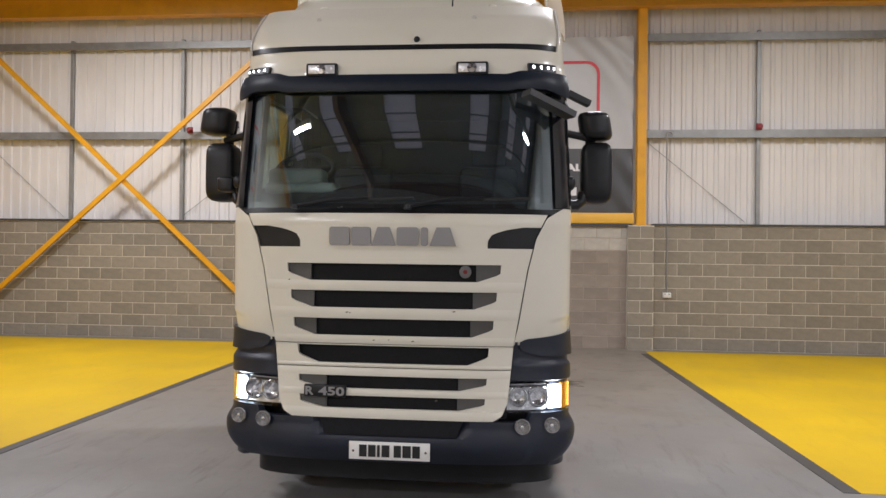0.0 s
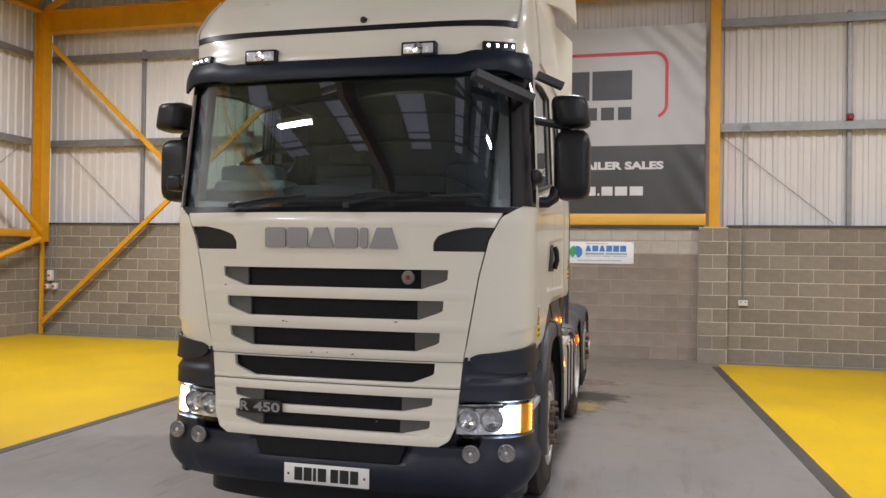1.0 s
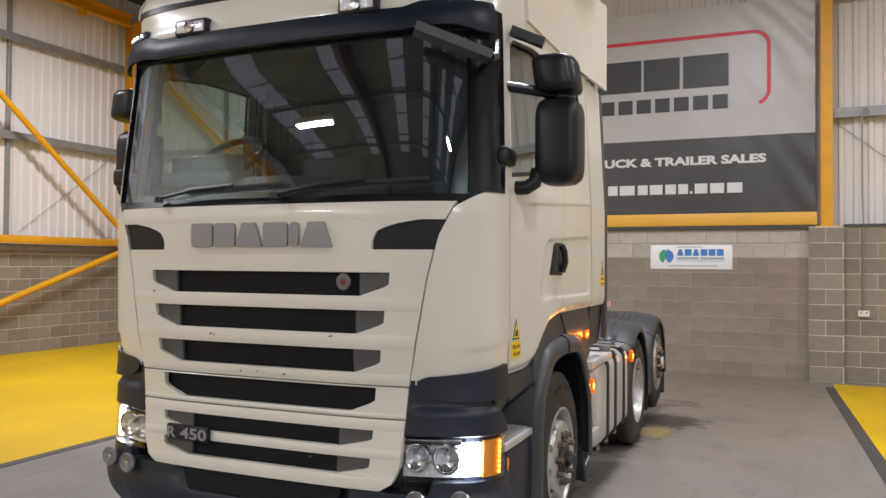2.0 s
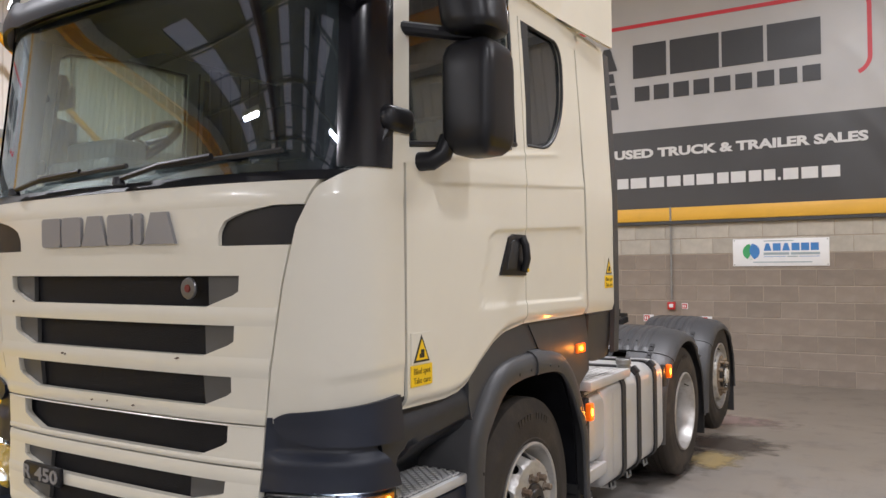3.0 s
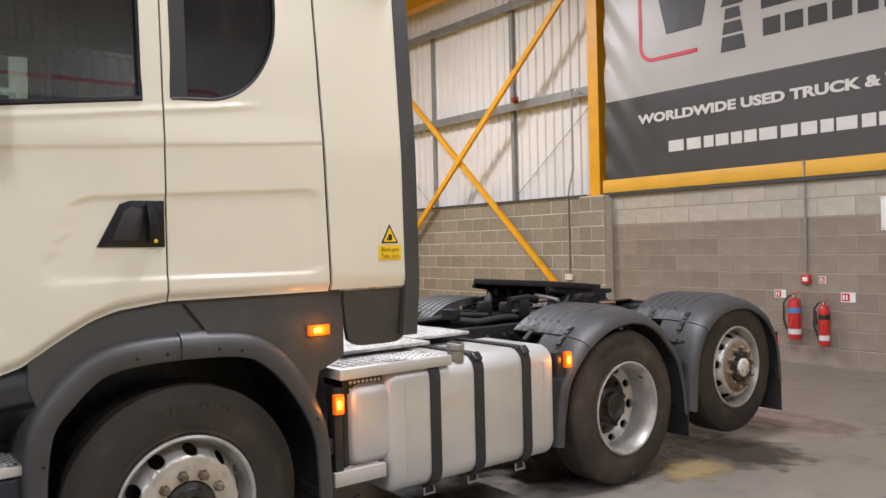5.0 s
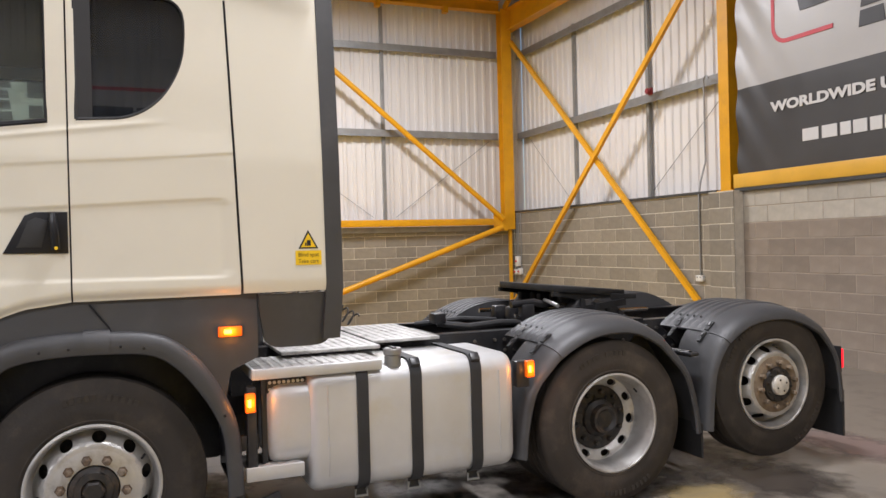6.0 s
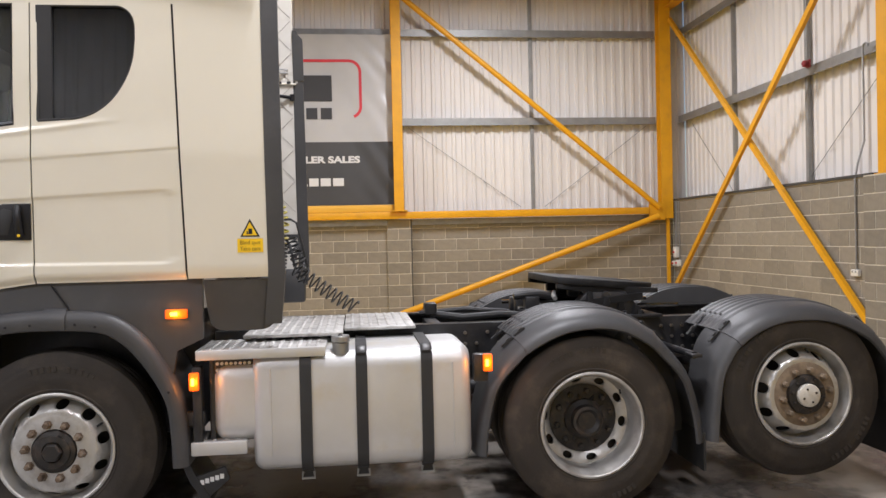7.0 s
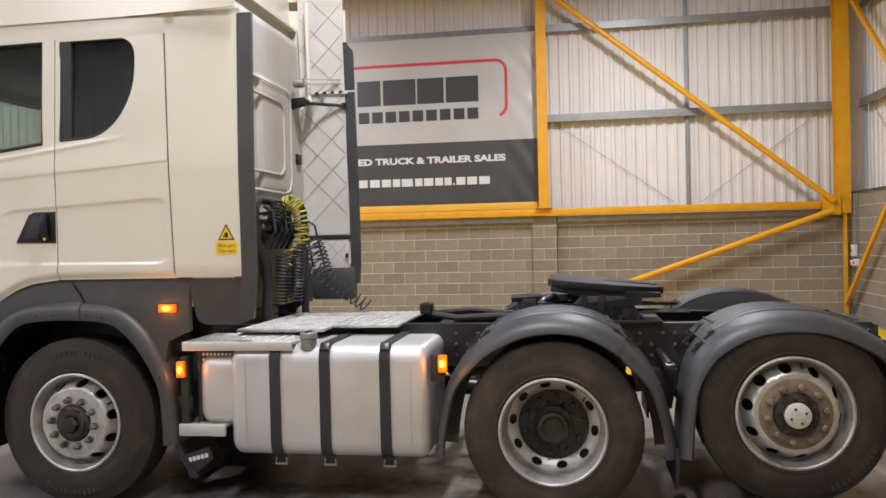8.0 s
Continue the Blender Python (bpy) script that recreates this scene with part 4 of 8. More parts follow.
def square(z):
    """How square the corners are in plan: more so up on the roof."""
    return PN + 3.0 * smooth01((z - 2.95) / 0.25)


def plan(u, z, grow=0.0):
    """Point of the cab's rounded front: u from -1 (right flank) over 0 (middle) to 1 (left flank)."""
    a = abs(u) * math.pi / 2
    x = (half(z) + grow) * math.sin(a) ** (2 / square(z))
    y = PB + table(SET, z) - (PB + grow) * math.cos(a) ** (2 / square(z))
    return Vector((XC + math.copysign(x, u), y, z))


def front(x, z, grow=0.0):
    """The cab's front at the distance x from its middle."""
    h = half(z) + grow
    k = min(1.0, abs(x) / h)
    return Vector((XC + x, PB + table(SET, z) - (PB + grow) * max(0.0, 1 - k ** square(z)) ** (1 / square(z)), z))


def u_of(x, z):
    return math.copysign(math.asin(min(1.0, (abs(x) / half(z))) ** (square(z) / 2)) * 2 / math.pi, x)


def front_patch(bm, z0, z1, left, right, nx=24, nz=3, bulge=0.0, sink=0.0, thick=0.03):
    def f(u, v):
        z = lerp(z0, z1, v)
        p = front(lerp(left(z), right(z), u), z)
        p.y += sink - bulge * math.sin(math.pi * v)
        return p
    return slab(bm, f, nx, nz, (0, thick, 0))


def edge(z):
    return table(((0.63, 0.66), (0.67, 0.73), (0.75, 0.765), (0.95, 0.785), (1.11, 0.80), (1.6, 0.885), (1.80, 0.935), (1.955, 1.015)), z)


# slots of the grille: top, foot, half width at the top, half width at the foot
SLOTS = ((1.63, 1.52, 0.715, 0.56), (1.455, 1.345, 0.69, 0.54), (1.275, 1.165, 0.67, 0.525), (1.10, 0.985, 0.64, 0.50), (0.905, 0.822, 0.63, 0.45), (0.778, 0.697, 0.62, 0.445))


def slot_edge(s, z):
    zt, zb, xt, xb = s
    zm = lerp(zt, zb, 0.55)
    return table(((zb, xb), (zm, xt - 0.005), (zt, xt)), z)


def vent_edge(z):
    return table(((1.735, 0.625), (1.78, 0.625), (1.82, 0.65), (1.85, 0.72), (1.872, 0.86)), z)


def panel(name, z0, z1, slots, label="", vents=False):
    bm = B()
    cuts = sorted([(s[1], s[0], s) for s in slots])
    z = z0
    zones = []
    for a, b, s in cuts:
        zones.append((z, a, None))
        zones.append((a, b, s))
        z = b
    if vents:
        zones += [(z, 1.735, None), (1.735, 1.872, "vent"), (1.872, z1, None)]
    else:
        zones.append((z, z1, None))
    for a, b, s in zones:
        if b - a < 0.002:
            continue
        if s is None:
            front_patch(bm, a, b, lambda z: -edge(z), edge, 40, 4 if b - a < 0.12 else 6, 0.003 if slots and b - a < 0.1 else 0.0)
        elif s == "vent":
            front_patch(bm, a, b, lambda z: -vent_edge(z), vent_edge, 36, 8)
        else:
            front_patch(bm, a, b, lambda z: -edge(z), lambda z, s=s: -slot_edge(s, z), 8, 8)
            front_patch(bm, a, b, lambda z, s=s: slot_edge(s, z), edge, 8, 8)
    bmesh.ops.remove_doubles(bm, verts=bm.verts, dist=0.0004)
    return part(name, bm, M_WHITE, truck, label)


bonnet = panel("bonnet", 1.112, 1.955, SLOTS[:3], "white front bonnet panel with three black slots", True)
panel("grille_bar", 0.962, 1.106, SLOTS[3:4])
panel("lower_grille", 0.636, 0.956, SLOTS[4:], "white lower grille panel")
part("grille_mesh", front_patch(B(), 0.65, 1.66, lambda z: -0.76, lambda z: 0.76, 30, 20, sink=0.042, thick=0.02), M_MESH, truck, "black grille mesh")
for s in SLOTS:
    for sg in (-1, 1):
        w = 0.15 if s[0] > 0.9 else 0.17
        if s is SLOTS[3]:
            continue
        bm = B()

        def lo(z, s=s, sg=sg, w=w):
            return sg * (s[3] + 0.004 - 0.012) if sg > 0 else -slot_edge(s, z)

        def hi(z, s=s, sg=sg, w=w):
            return slot_edge(s, z) if sg > 0 else -(s[3] + 0.004 - 0.012)
        front_patch(bm, s[1] + 0.002, s[0] - 0.002, lo, hi, 5, 5, sink=0.022, thick=0.018)
        part("grille_end", bm, M_ENDS, truck, "grey plastic grille end")
for sg in (-1, 1):
    bm = B()
    front_patch(bm, 1.737, 1.870, (lambda z: vent_edge(z)) if sg > 0 else (lambda z: -edge(z)), edge if sg > 0 else (lambda z: -vent_edge(z)), 10, 8, sink=0.016, thick=0.02)
    part("air_inlet", bm, M_BLACK, truck, "black corner air inlet")

# maker's name as six plain silver blocks, round badge, model badge
for a, b, lean_a, lean_b in ((-0.421, -0.286, 0.0, 0.0), (-0.274, -0.144, 0.0, 0.0), (-0.138, 0.022, 0.04, 0.04), (0.030, 0.173, 0.0, 0.0), (0.189, 0.236, 0.0, 0.0), (0.247, 0.421, 0.045, 0.042)):
    bm = B()

    def f(u, v, a=a, b=b, la=lean_a, lb=lean_b):
        z = lerp(1.748, 1.866, v)
        e = 0.012 * (1 - math.sqrt(max(0.0, 1 - max(0.0, abs(2 * v - 1) - 0.72) ** 2 / 0.28 ** 2))) if la == 0 else 0.0
        p = front(lerp(a + la * v + e, b - lb * v - e, u), z)
        p.y -= 0.014
        return p
    part("name_block", slab(bm, f, 8, 16, (0, 0.016, 0)), M_BADGE, truck, "silver name block")
bm = B()
c = front(0.483, 1.585)
lathe(bm, ((0.0, 0.0), (0.037, 0.0), (0.040, 0.006), (0.037, 0.012), (0.030, 0.013), (0.0, 0.010)), (c.x, c.y - 0.0, c.z), "y", 24, -1)
badge = part("badge", bm, M_SHIELD, truck, "round silver badge")
part("badge_disc", lathe(B(), ((0.0, 0.010), (0.015, 0.011), (0.014, 0.015), (0.0, 0.015)), (c.x, c.y, c.z), "y", 20, -1), M_BADGERED, badge, "dull red badge centre")
bm = B()
box(bm, XC - 0.585, XC - 0.295, 0.0, 0.026, 0.766, 0.846, 0.012)
bmesh.ops.rotate(bm, verts=bm.verts, cent=(XC - 0.44, 0.02, 0.77), matrix=Matrix.Rotation(radians(-3.0), 3, 'Z'))
model = part("model_badge", bm, M_BLACK, truck, "black model badge with silver lettering")
for k, (word, a, b) in enumerate((("R", -0.572, -0.515), ("450", -0.482, -0.305))):
    w = lettering(word, 0.052, Matrix.Identity(4), 0.003, 0.002)
    lo_, hi_ = min(v.co.x for v in w.verts), max(v.co.x for v in w.verts)
    bmesh.ops.transform(w, matrix=Matrix.Translation((XC + a, 0.0, 0.780)) @ Matrix.Rotation(radians(90), 4, 'X') @ Matrix.Diagonal(((b - a) / (hi_ - lo_), 1, 1, 1)) @ Matrix.Translation((-lo_, 0, 0)), verts=w.verts)
    bmesh.ops.rotate(w, verts=w.verts, cent=(XC - 0.44, 0.02, 0.77), matrix=Matrix.Rotation(radians(-3.0), 3, 'Z'))
    part("model_lettering", w, M_BADGE, model, smooth=0)

# corner panels
def corner_low(u):
    return table(((0.36, 1.12), (0.445, 1.122), (0.475, 1.15), (0.70, 1.172), (0.99, 1.195)), u)


for sg in (-1, 1):
    bm = B()

    def f(u, v, sg=sg):
        ub = lerp(0.362, 0.997, u)
        z = lerp(corner_low(ub), 2.03, v)
        ua = u_of(edge(min(z, 1.955)) + 0.008, z)
        if z > 1.93:
            ua = lerp(ua, 0.86, ((z - 1.93) / 0.10) ** 1.5)
        p = plan(sg * lerp(ua, 0.997, u), z)
        p.y = min(p.y, 0.390)
        zc = 1.265 + 0.05 * u
        k = 0.014 * smooth01((zc - z) / 0.02) * smooth01((u - 0.2) / 0.35) + 0.012 * smooth01((zc - z) / 0.15)
        return p + Vector((-sg * 0.55, 0.45, 0)) * k
    slab(bm, f, 30, 60, lambda u, v, sg=sg: Vector((-sg * 0.03 * u, 0.03 * (1 - u), 0)))
    part("corner_panel", bm, M_WHITE, truck, "rounded white corner panel")
    # dark blade under the corner panel
    bm = B()

    def f(u, v, sg=sg):
        uu = lerp(0.392, 0.965, u)
        r = max(0.0, 1 - u / 0.10) ** 2
        lo, hi = lerp(1.072, 1.050, smooth01(u / 0.3)) + 0.035 * r, lerp(1.156, 1.207, u) - 0.018 * r
        return plan(sg * uu, lerp(lo, hi, v), 0.006 + 0.010 * (1 - v) * smooth01(u / 0.4))
    slab(bm, f, 40, 6, lambda u, v, sg=sg: Vector((-sg * 0.02 * u, 0.02 * (1 - u), 0)))
    part("air_deflector", bm, M_BLUE, truck, "dark plastic corner air deflector")
    # dark shoulder over the headlamp
    bm = B()

    def f(u, v, sg=sg):
        z = lerp(0.885, 1.14, v)
        ua = u_of(edge(z) + 0.006, z)
        ue = table(((0.885, 0.965), (0.95, 0.94), (1.01, 0.88), (1.05, 0.80), (1.09, 0.80)), z)
        g = 0.010 - 0.024 * smooth01((z - 0.985) / 0.05) - 0.02 * smooth01((0.895 - z) / 0.01)
        g *= smooth01(u / 0.10)
        return plan(sg * lerp(ua, ue, u), z, g)
    slab(bm, f, 30, 24, lambda u, v, sg=sg: Vector((-sg * 0.05 * u, 0.05 * (1 - u), 0)))
    part("headlamp_surround", bm, M_BLUE, truck, "dark blue-grey plastic over the headlamp")
    bm = B()

    def f(u, v, sg=sg):
        p = plan(sg * lerp(0.66, 0.93 + 0.035 * (1 - v), min(1, u / 0.7)), lerp(0.34, 1.15, v), -0.035)
        return p + Vector((0, 0.02 * max(0.0, (u - 0.7) / 0.3), 0))
    slab(bm, f, 24, 4, lambda u, v, sg=sg: Vector((-sg * 0.03, 0.01, 0)))
    part("bumper_flank", bm, M_BLUE, truck, "dark plastic flank behind the headlamp")


# ---- bumper ----
def bumper_z(u, v):
    lo = 0.345 + 0.05 * smooth01((abs(u) - 0.62) / 0.38)
    hi = 0.69 if abs(u) > 0.47 else 0.632
    return lerp(lo, hi, v)


bm = B()


def f(u, v):
    uu = lerp(-1.0, 1.0, u)
    z = bumper_z(uu, v)
    g = 0.014 * math.sin(math.pi * min(1, v * 1.2)) - 0.07 * (1 - v) ** 4.5 + 0.03 * smooth01((abs(uu) - 0.5) / 0.3) * smooth01((0.66 - z) / 0.10)
    p = plan(uu, z, g)
    k = abs(p.x - XC)
    p.y += 0.035 * smooth01((0.50 - 0.4 * (0.6 - z) - k) / 0.03) * smooth01((z - 0.515) / 0.025)
    p.y += 0.012 * smooth01((0.52 - k) / 0.05) * smooth01((z - 0.36) / 0.03)
    return p


slab(bm, f, 80, 18, lambda u, v: Vector((-0.05 * (2 * u - 1), 0.05, 0)))
bumper = part("bumper", bm, M_BLUE, truck, "blue-grey moulded plastic front bumper")
# skirt drawn deep and black to stand for the shade under the bumper
bm = B()
slab(bm, lambda u, v: plan(lerp(-0.97, 0.97, u), lerp(0.15, 0.42, v), -0.10) + Vector((0, 0.22, 0)), 30, 3, (0, 0.02, 0))
part("bumper_shade_skirt", bm, M_BLACK, truck)
part("bumper_grille", front_patch(B(), 0.527, 0.629, lambda z: -0.44 - 0.35 * (z - 0.527), lambda z: 0.44 + 0.35 * (z - 0.527), 20, 3, sink=0.006, thick=0.02), M_MESH, truck, "dark mesh in the bumper's middle")
for x_, z_, w_ in ((-0.30, 1.315, 0.012), (-0.28, 1.312, 0.006), (0.41, 1.33, 0.014), (-0.12, 1.137, 0.01), (-0.02, 1.14, 0.006), (0.14, 1.135, 0.012), (0.30, 0.76, 0.008), (-0.70, 1.52, 0.007)):
    c = front(x_, z_)
    part("paint_chip", prism(B(), [(c.x - w_, c.z), (c.x - w_ * 0.2, c.z - 0.004), (c.x + w_, c.z + 0.001), (c.x + w_ * 0.3, c.z + 0.005)], "y", c.y - 0.0045, c.y + 0.002), M_RUST, truck, "small rusty paint chip", 0)
pl = part("number_plate", box(B(), XC - 0.269, XC + 0.267, -0.012, -0.001, 0.378, 0.492, 0.003), M_PLATE, truck, "white number plate with black bars")
for i, (a, w_) in enumerate(((-0.205, 0.05), (-0.145, 0.05), (-0.085, 0.018), (-0.055, 0.052), (0.025, 0.048), (0.083, 0.055), (0.148, 0.05))):
    part("plate_bar", box(B(), XC + 0.004 + a, XC + 0.004 + a + w_, -0.0145, -0.011, 0.397, 0.473), M_INK, pl, smooth=0)
for a in (-0.245, 0.235):
    part("plate_screw", lathe(B(), ((0.0, 0.0), (0.008, 0.0), (0.006, 0.004), (0.0, 0.004)), (XC + a + 0.004, -0.012, 0.432), "y", 10, -1), M_RUST, pl)


def headlamp(sg):
    u0 = u_of(0.765, 0.77)
    bm = B()
    slab(bm, lambda u, v: plan(sg * lerp(u0, 0.955, u), lerp(0.700, 0.875 - 0.012 * (1 - u), v), -0.055), 16, 6, lambda u, v: Vector((-sg * 0.02 * u, 0.02, 0)))
    h = part("headlamp", bm, M_REFLECTOR, truck, "clear headlamp with bright running light")
    bm = B()
    slab(bm, lambda u, v: plan(sg * lerp(u0, 0.96, u), lerp(0.692, 0.882 - 0.012 * (1 - u), v), 0.002), 20, 6, lambda u, v: Vector((-sg * 0.004 * u, 0.004, 0)))
    lens = part("lens", bm, M_LENS, h)
    lens.visible_shadow = False
    for xx, r in ((0.835, 0.060), (0.965, 0.064)):
        c = front(sg * xx, 0.788, -0.05)
        bm = B()
        lathe(bm, ((r + 0.006, 0.0), (r + 0.006, -0.026), (r, -0.028), (r * 0.93, -0.020), (r * 0.75, -0.010), (r * 0.5, -0.003), (r * 0.25, 0.0), (0.0, 0.001)), (c.x, c.y, c.z), "y", 32, 1)
        part("lamp_ring", bm, M_CHROME, h, "chrome lamp bowl")
        part("bulb", lathe(B(), ((0.0, -0.026), (0.012, -0.025), (0.017, -0.018), (0.015, 0.0)), (c.x, c.y, c.z), "y", 18, 1), M_REFLECTOR, h)
    for xa, xb, zt in ((0.775, 0.90, 0.86), (0.90, 1.03, 0.862)):
        part("lamp_divider", front_patch(B(), zt - 0.012, zt, (lambda z, a=xa, b=xb: a) if sg > 0 else (lambda z, a=xa, b=xb: -b), (lambda z, a=xa, b=xb: b) if sg > 0 else (lambda z, a=xa, b=xb: -a), 8, 2, sink=0.026, thick=0.03), M_CHASSIS, h)
    bm = B()
    slab(bm, lambda u, v: plan(sg * lerp(0.625, 0.745, u), lerp(0.715, 0.858, v), -0.012), 6, 4, lambda u, v: Vector((-sg * 0.012, 0.012, 0)))
    part("running_light", bm, M_DRL, h, "glaring white running light")
    bm = B()
    slab(bm, lambda u, v: plan(sg * lerp(0.765, 0.94, u), lerp(0.705, 0.868, v), -0.010), 6, 4, lambda u, v: Vector((-sg * 0.012, 0.012, 0)))
    ts = part("turn_signal", bm, M_AMBEROFF, h, "amber turn signal with lit strip")
    for k in range(7):
        c = plan(sg * 0.905, lerp(0.72, 0.855, k / 6), -0.004)
        part("led", box(B(), c.x - 0.005, c.x + 0.005, c.y - 0.006, c.y + 0.006, c.z - 0.008, c.z + 0.008, 0.003), M_AMBERHOT if sg > 0 else M_AMBEROFF, ts)
    for z_, x_ in ((0.611, 0.865), (0.614, 1.058)):
        c = front(sg * x_, z_, 0.026)
        fg = part("fog_lamp", lathe(B(), ((0.0, 0.012), (0.04, 0.014), (0.05, 0.0), (0.052, -0.012), (0.046, -0.02), (0.044, -0.014), (0.0, -0.006)), (c.x, c.y - 0.002, c.z), "y", 28, 1), M_FOG, truck, "round fog lamp")
        part("bulb", lathe(B(), ((0.0, -0.016), (0.012, -0.014), (0.016, -0.004)), (c.x, c.y - 0.002, c.z), "y", 14, 1), M_CHROME, fg)
        ln = part("lens", lathe(B(), ((0.0, -0.022), (0.03, -0.019), (0.045, -0.014), (0.045, -0.012), (0.0, -0.012)), (c.x, c.y - 0.002, c.z), "y", 24, 1), M_LENS, fg)
        ln.visible_shadow = False


headlamp(-1)
headlamp(1)

# ---- windscreen, cowl, pillars ----
WS0, WS1 = 1.99, 2.79
bm = B()


def screen(u, v):
    """The glass: gently bowed, turning back sharply beside the pillars."""
    p, mid, end = plan(lerp(-0.80, 0.80, u), lerp(WS0, WS1, v), -0.004), plan(0.0, lerp(WS0, WS1, v), -0.004), plan(0.80, lerp(WS0, WS1, v), -0.004)
    t_ = abs(p.x - XC) / (end.x - XC)
    p.y = lerp(mid.y, end.y, 0.28 * t_ ** 2 + 0.72 * t_ ** 8) + 0.004 * smooth01((t_ - 0.85) / 0.05)
    return p


slab(bm, screen, 48, 10, lambda u, v: Vector((0, 0.006, 0)))
ws = part("windscreen", bm, M_GLASS, truck, "tinted windscreen with reflections")
ws.visible_shadow = False
bm = B()
slab(bm, lambda u, v: plan(lerp(-0.86, 0.86, u), lerp(1.957, 2.018 + 0.035 * abs(2 * u - 1) ** 2, v), 0.0 - 0.03 * v), 48, 3, (0, 0.08, 0))
part("scuttle", bm, M_BLACK, truck, "black scuttle under the windscreen")
bm = B()
slab(bm, lambda u, v: plan(lerp(-0.84, 0.84, u), lerp(2.76, 2.86, v), 0.0), 48, 3, (0, 0.03, 0))
part("header_rail", bm, M_BLACK, truck)
for sg in (-1, 1):
    bm = B()
    slab(bm, lambda u, v: plan(sg * lerp(0.64, 0.93, u), lerp(2.0, 2.87, v), 0.006), 8, 10, lambda u, v: Vector((-sg * 0.04 * u, 0.03, 0)))
    part("pillar_cover", bm, M_GLOSS, truck, "black windscreen pillar cover")
    bm = B()
    slab(bm, lambda u, v: plan(sg * lerp(0.935, 1.0, u), lerp(2.03, 2.87, v), 0.0), 4, 10, lambda u, v: Vector((-sg * 0.04, 0.01, 0)))
    part("pillar", bm, M_WHITE, truck)
# wipers
for x0, x1, z1 in ((-0.66, -0.16, 2.05), (0.10, 0.60, 2.055)):
    a, b = front(x0, 2.0, 0.03), front(x1, z1, 0.03)
    wp = part("wiper", tube(B(), [a, (a + b) / 2 + Vector((0, -0.012, 0.012)), b], 0.011, 8), M_BLACK, truck, "black windscreen wiper")
    c, d = front(x1 - 0.36, z1 - 0.022, 0.028), front(x1 + 0.30, z1 + 0.002, 0.028)
    part("blade", tube(B(), [c, (c + d) / 2, d], 0.010, 6), M_RUBBER, wp)
    part("spindle", lathe(B(), ((0.0, 0.0), (0.025, 0.0), (0.02, 0.03), (0.0, 0.03)), (a.x, a.y, a.z - 0.02), "z", 14), M_BLACK, wp)

# sun visor
bm = B()


def f(u, v):
    uu = lerp(-0.80, 0.80, u)
    x = abs(plan(uu, 2.8).x - XC)
    e = smooth01((x - 0.70) / 0.13)
    z = lerp(2.752, 2.862, v) + 0.018 * e + 0.008 * e * v - 0.03 * (1 - v) * smooth01((x - 0.95) / 0.12)
    p = plan(uu, 2.8, lerp(0.050, 0.028, v) + 0.010 * math.sin(math.pi * v))
    return Vector((p.x, p.y, z))


slab(bm, f, 90, 8, lambda u, v: Vector((-0.012 * (2 * u - 1), 0.015, 0)))
part("sun_visor", bm, M_VISOR, truck, "dark blue-grey external sun visor")

# ---- roof ----
def roof_line(s, z):
    """Along the flank, round the front and back: s from -2 to 2, the front being -1 to 1."""
    if abs(s) <= 1:
        return plan(s, z)
    p = plan(math.copysign(1, s), z)
    p.y = lerp(p.y, 2.19, abs(s) - 1)
    return p


bm = B()
slab(bm, lambda u, v: roof_line(lerp(-2, 2, u), lerp(2.872, 3.42, v)), 90, 20, lambda u, v: Vector((0, 0.0, -0.03)))
roof = part("roof", bm, M_WHITE, truck, "white high cab roof")
top = [roof_line(lerp(-2, 2, k / 60), 3.415) for k in range(61)]
bm = B()
rings(bm, [[p - Vector((0, 0, 0.02)) for p in top], top])
part("roof_top", bm, M_WHITE, truck, "white cab roof top")
bm = B()
slab(bm, lambda u, v: plan(lerp(-0.69, 0.69, u), lerp(3.042, 3.080, v), 0.004), 50, 2, lambda u, v: Vector((0, 0.02, 0)))
part("roof_stripe", bm, M_BLACK, truck, "black stripe across the roof front")
for sg in (-1, 1):
    pts = [plan(sg * lerp(0.695, 0.72, k / 12), lerp(3.05, 3.40, k / 12), 0.006) for k in range(13)]
    part("roof_seam", tube(B(), pts, 0.008, 6), M_BACKPANEL, truck)
c = front(0.12, 3.118)
part("roof_camera", lathe(B(), ((0.0, 0.02), (0.018, 0.018), (0.022, 0.0), (0.022, -0.03), (0.0, -0.03)), (c.x, c.y, c.z), "y", 18, -1), M_BLACK, truck, "small black round roof fitting")
part("aerial", tube(B(), ((XC + 0.33, 0.5, 3.40), (XC + 0.33, 0.55, 3.62)), 0.006, 6), M_BLACK, truck, "thin black roof aerial")
for x_ in (-0.62, 0.62):
    part("roof_knob", lathe(B(), ((0.0, 0.0), (0.035, 0.0), (0.03, 0.04), (0.0, 0.05)), (XC + x_, 0.55, 3.41), "z", 16), M_WHITE, truck)
for x_ in (-0.60, 0.50):
    c = front(x_, 3.30)
    part("roof_plug", lathe(B(), ((0.0, 0.006), (0.016, 0.005), (0.016, -0.02), (0.0, -0.02)), (c.x, c.y, c.z), "y", 12, -1), M_BACKPANEL, truck)


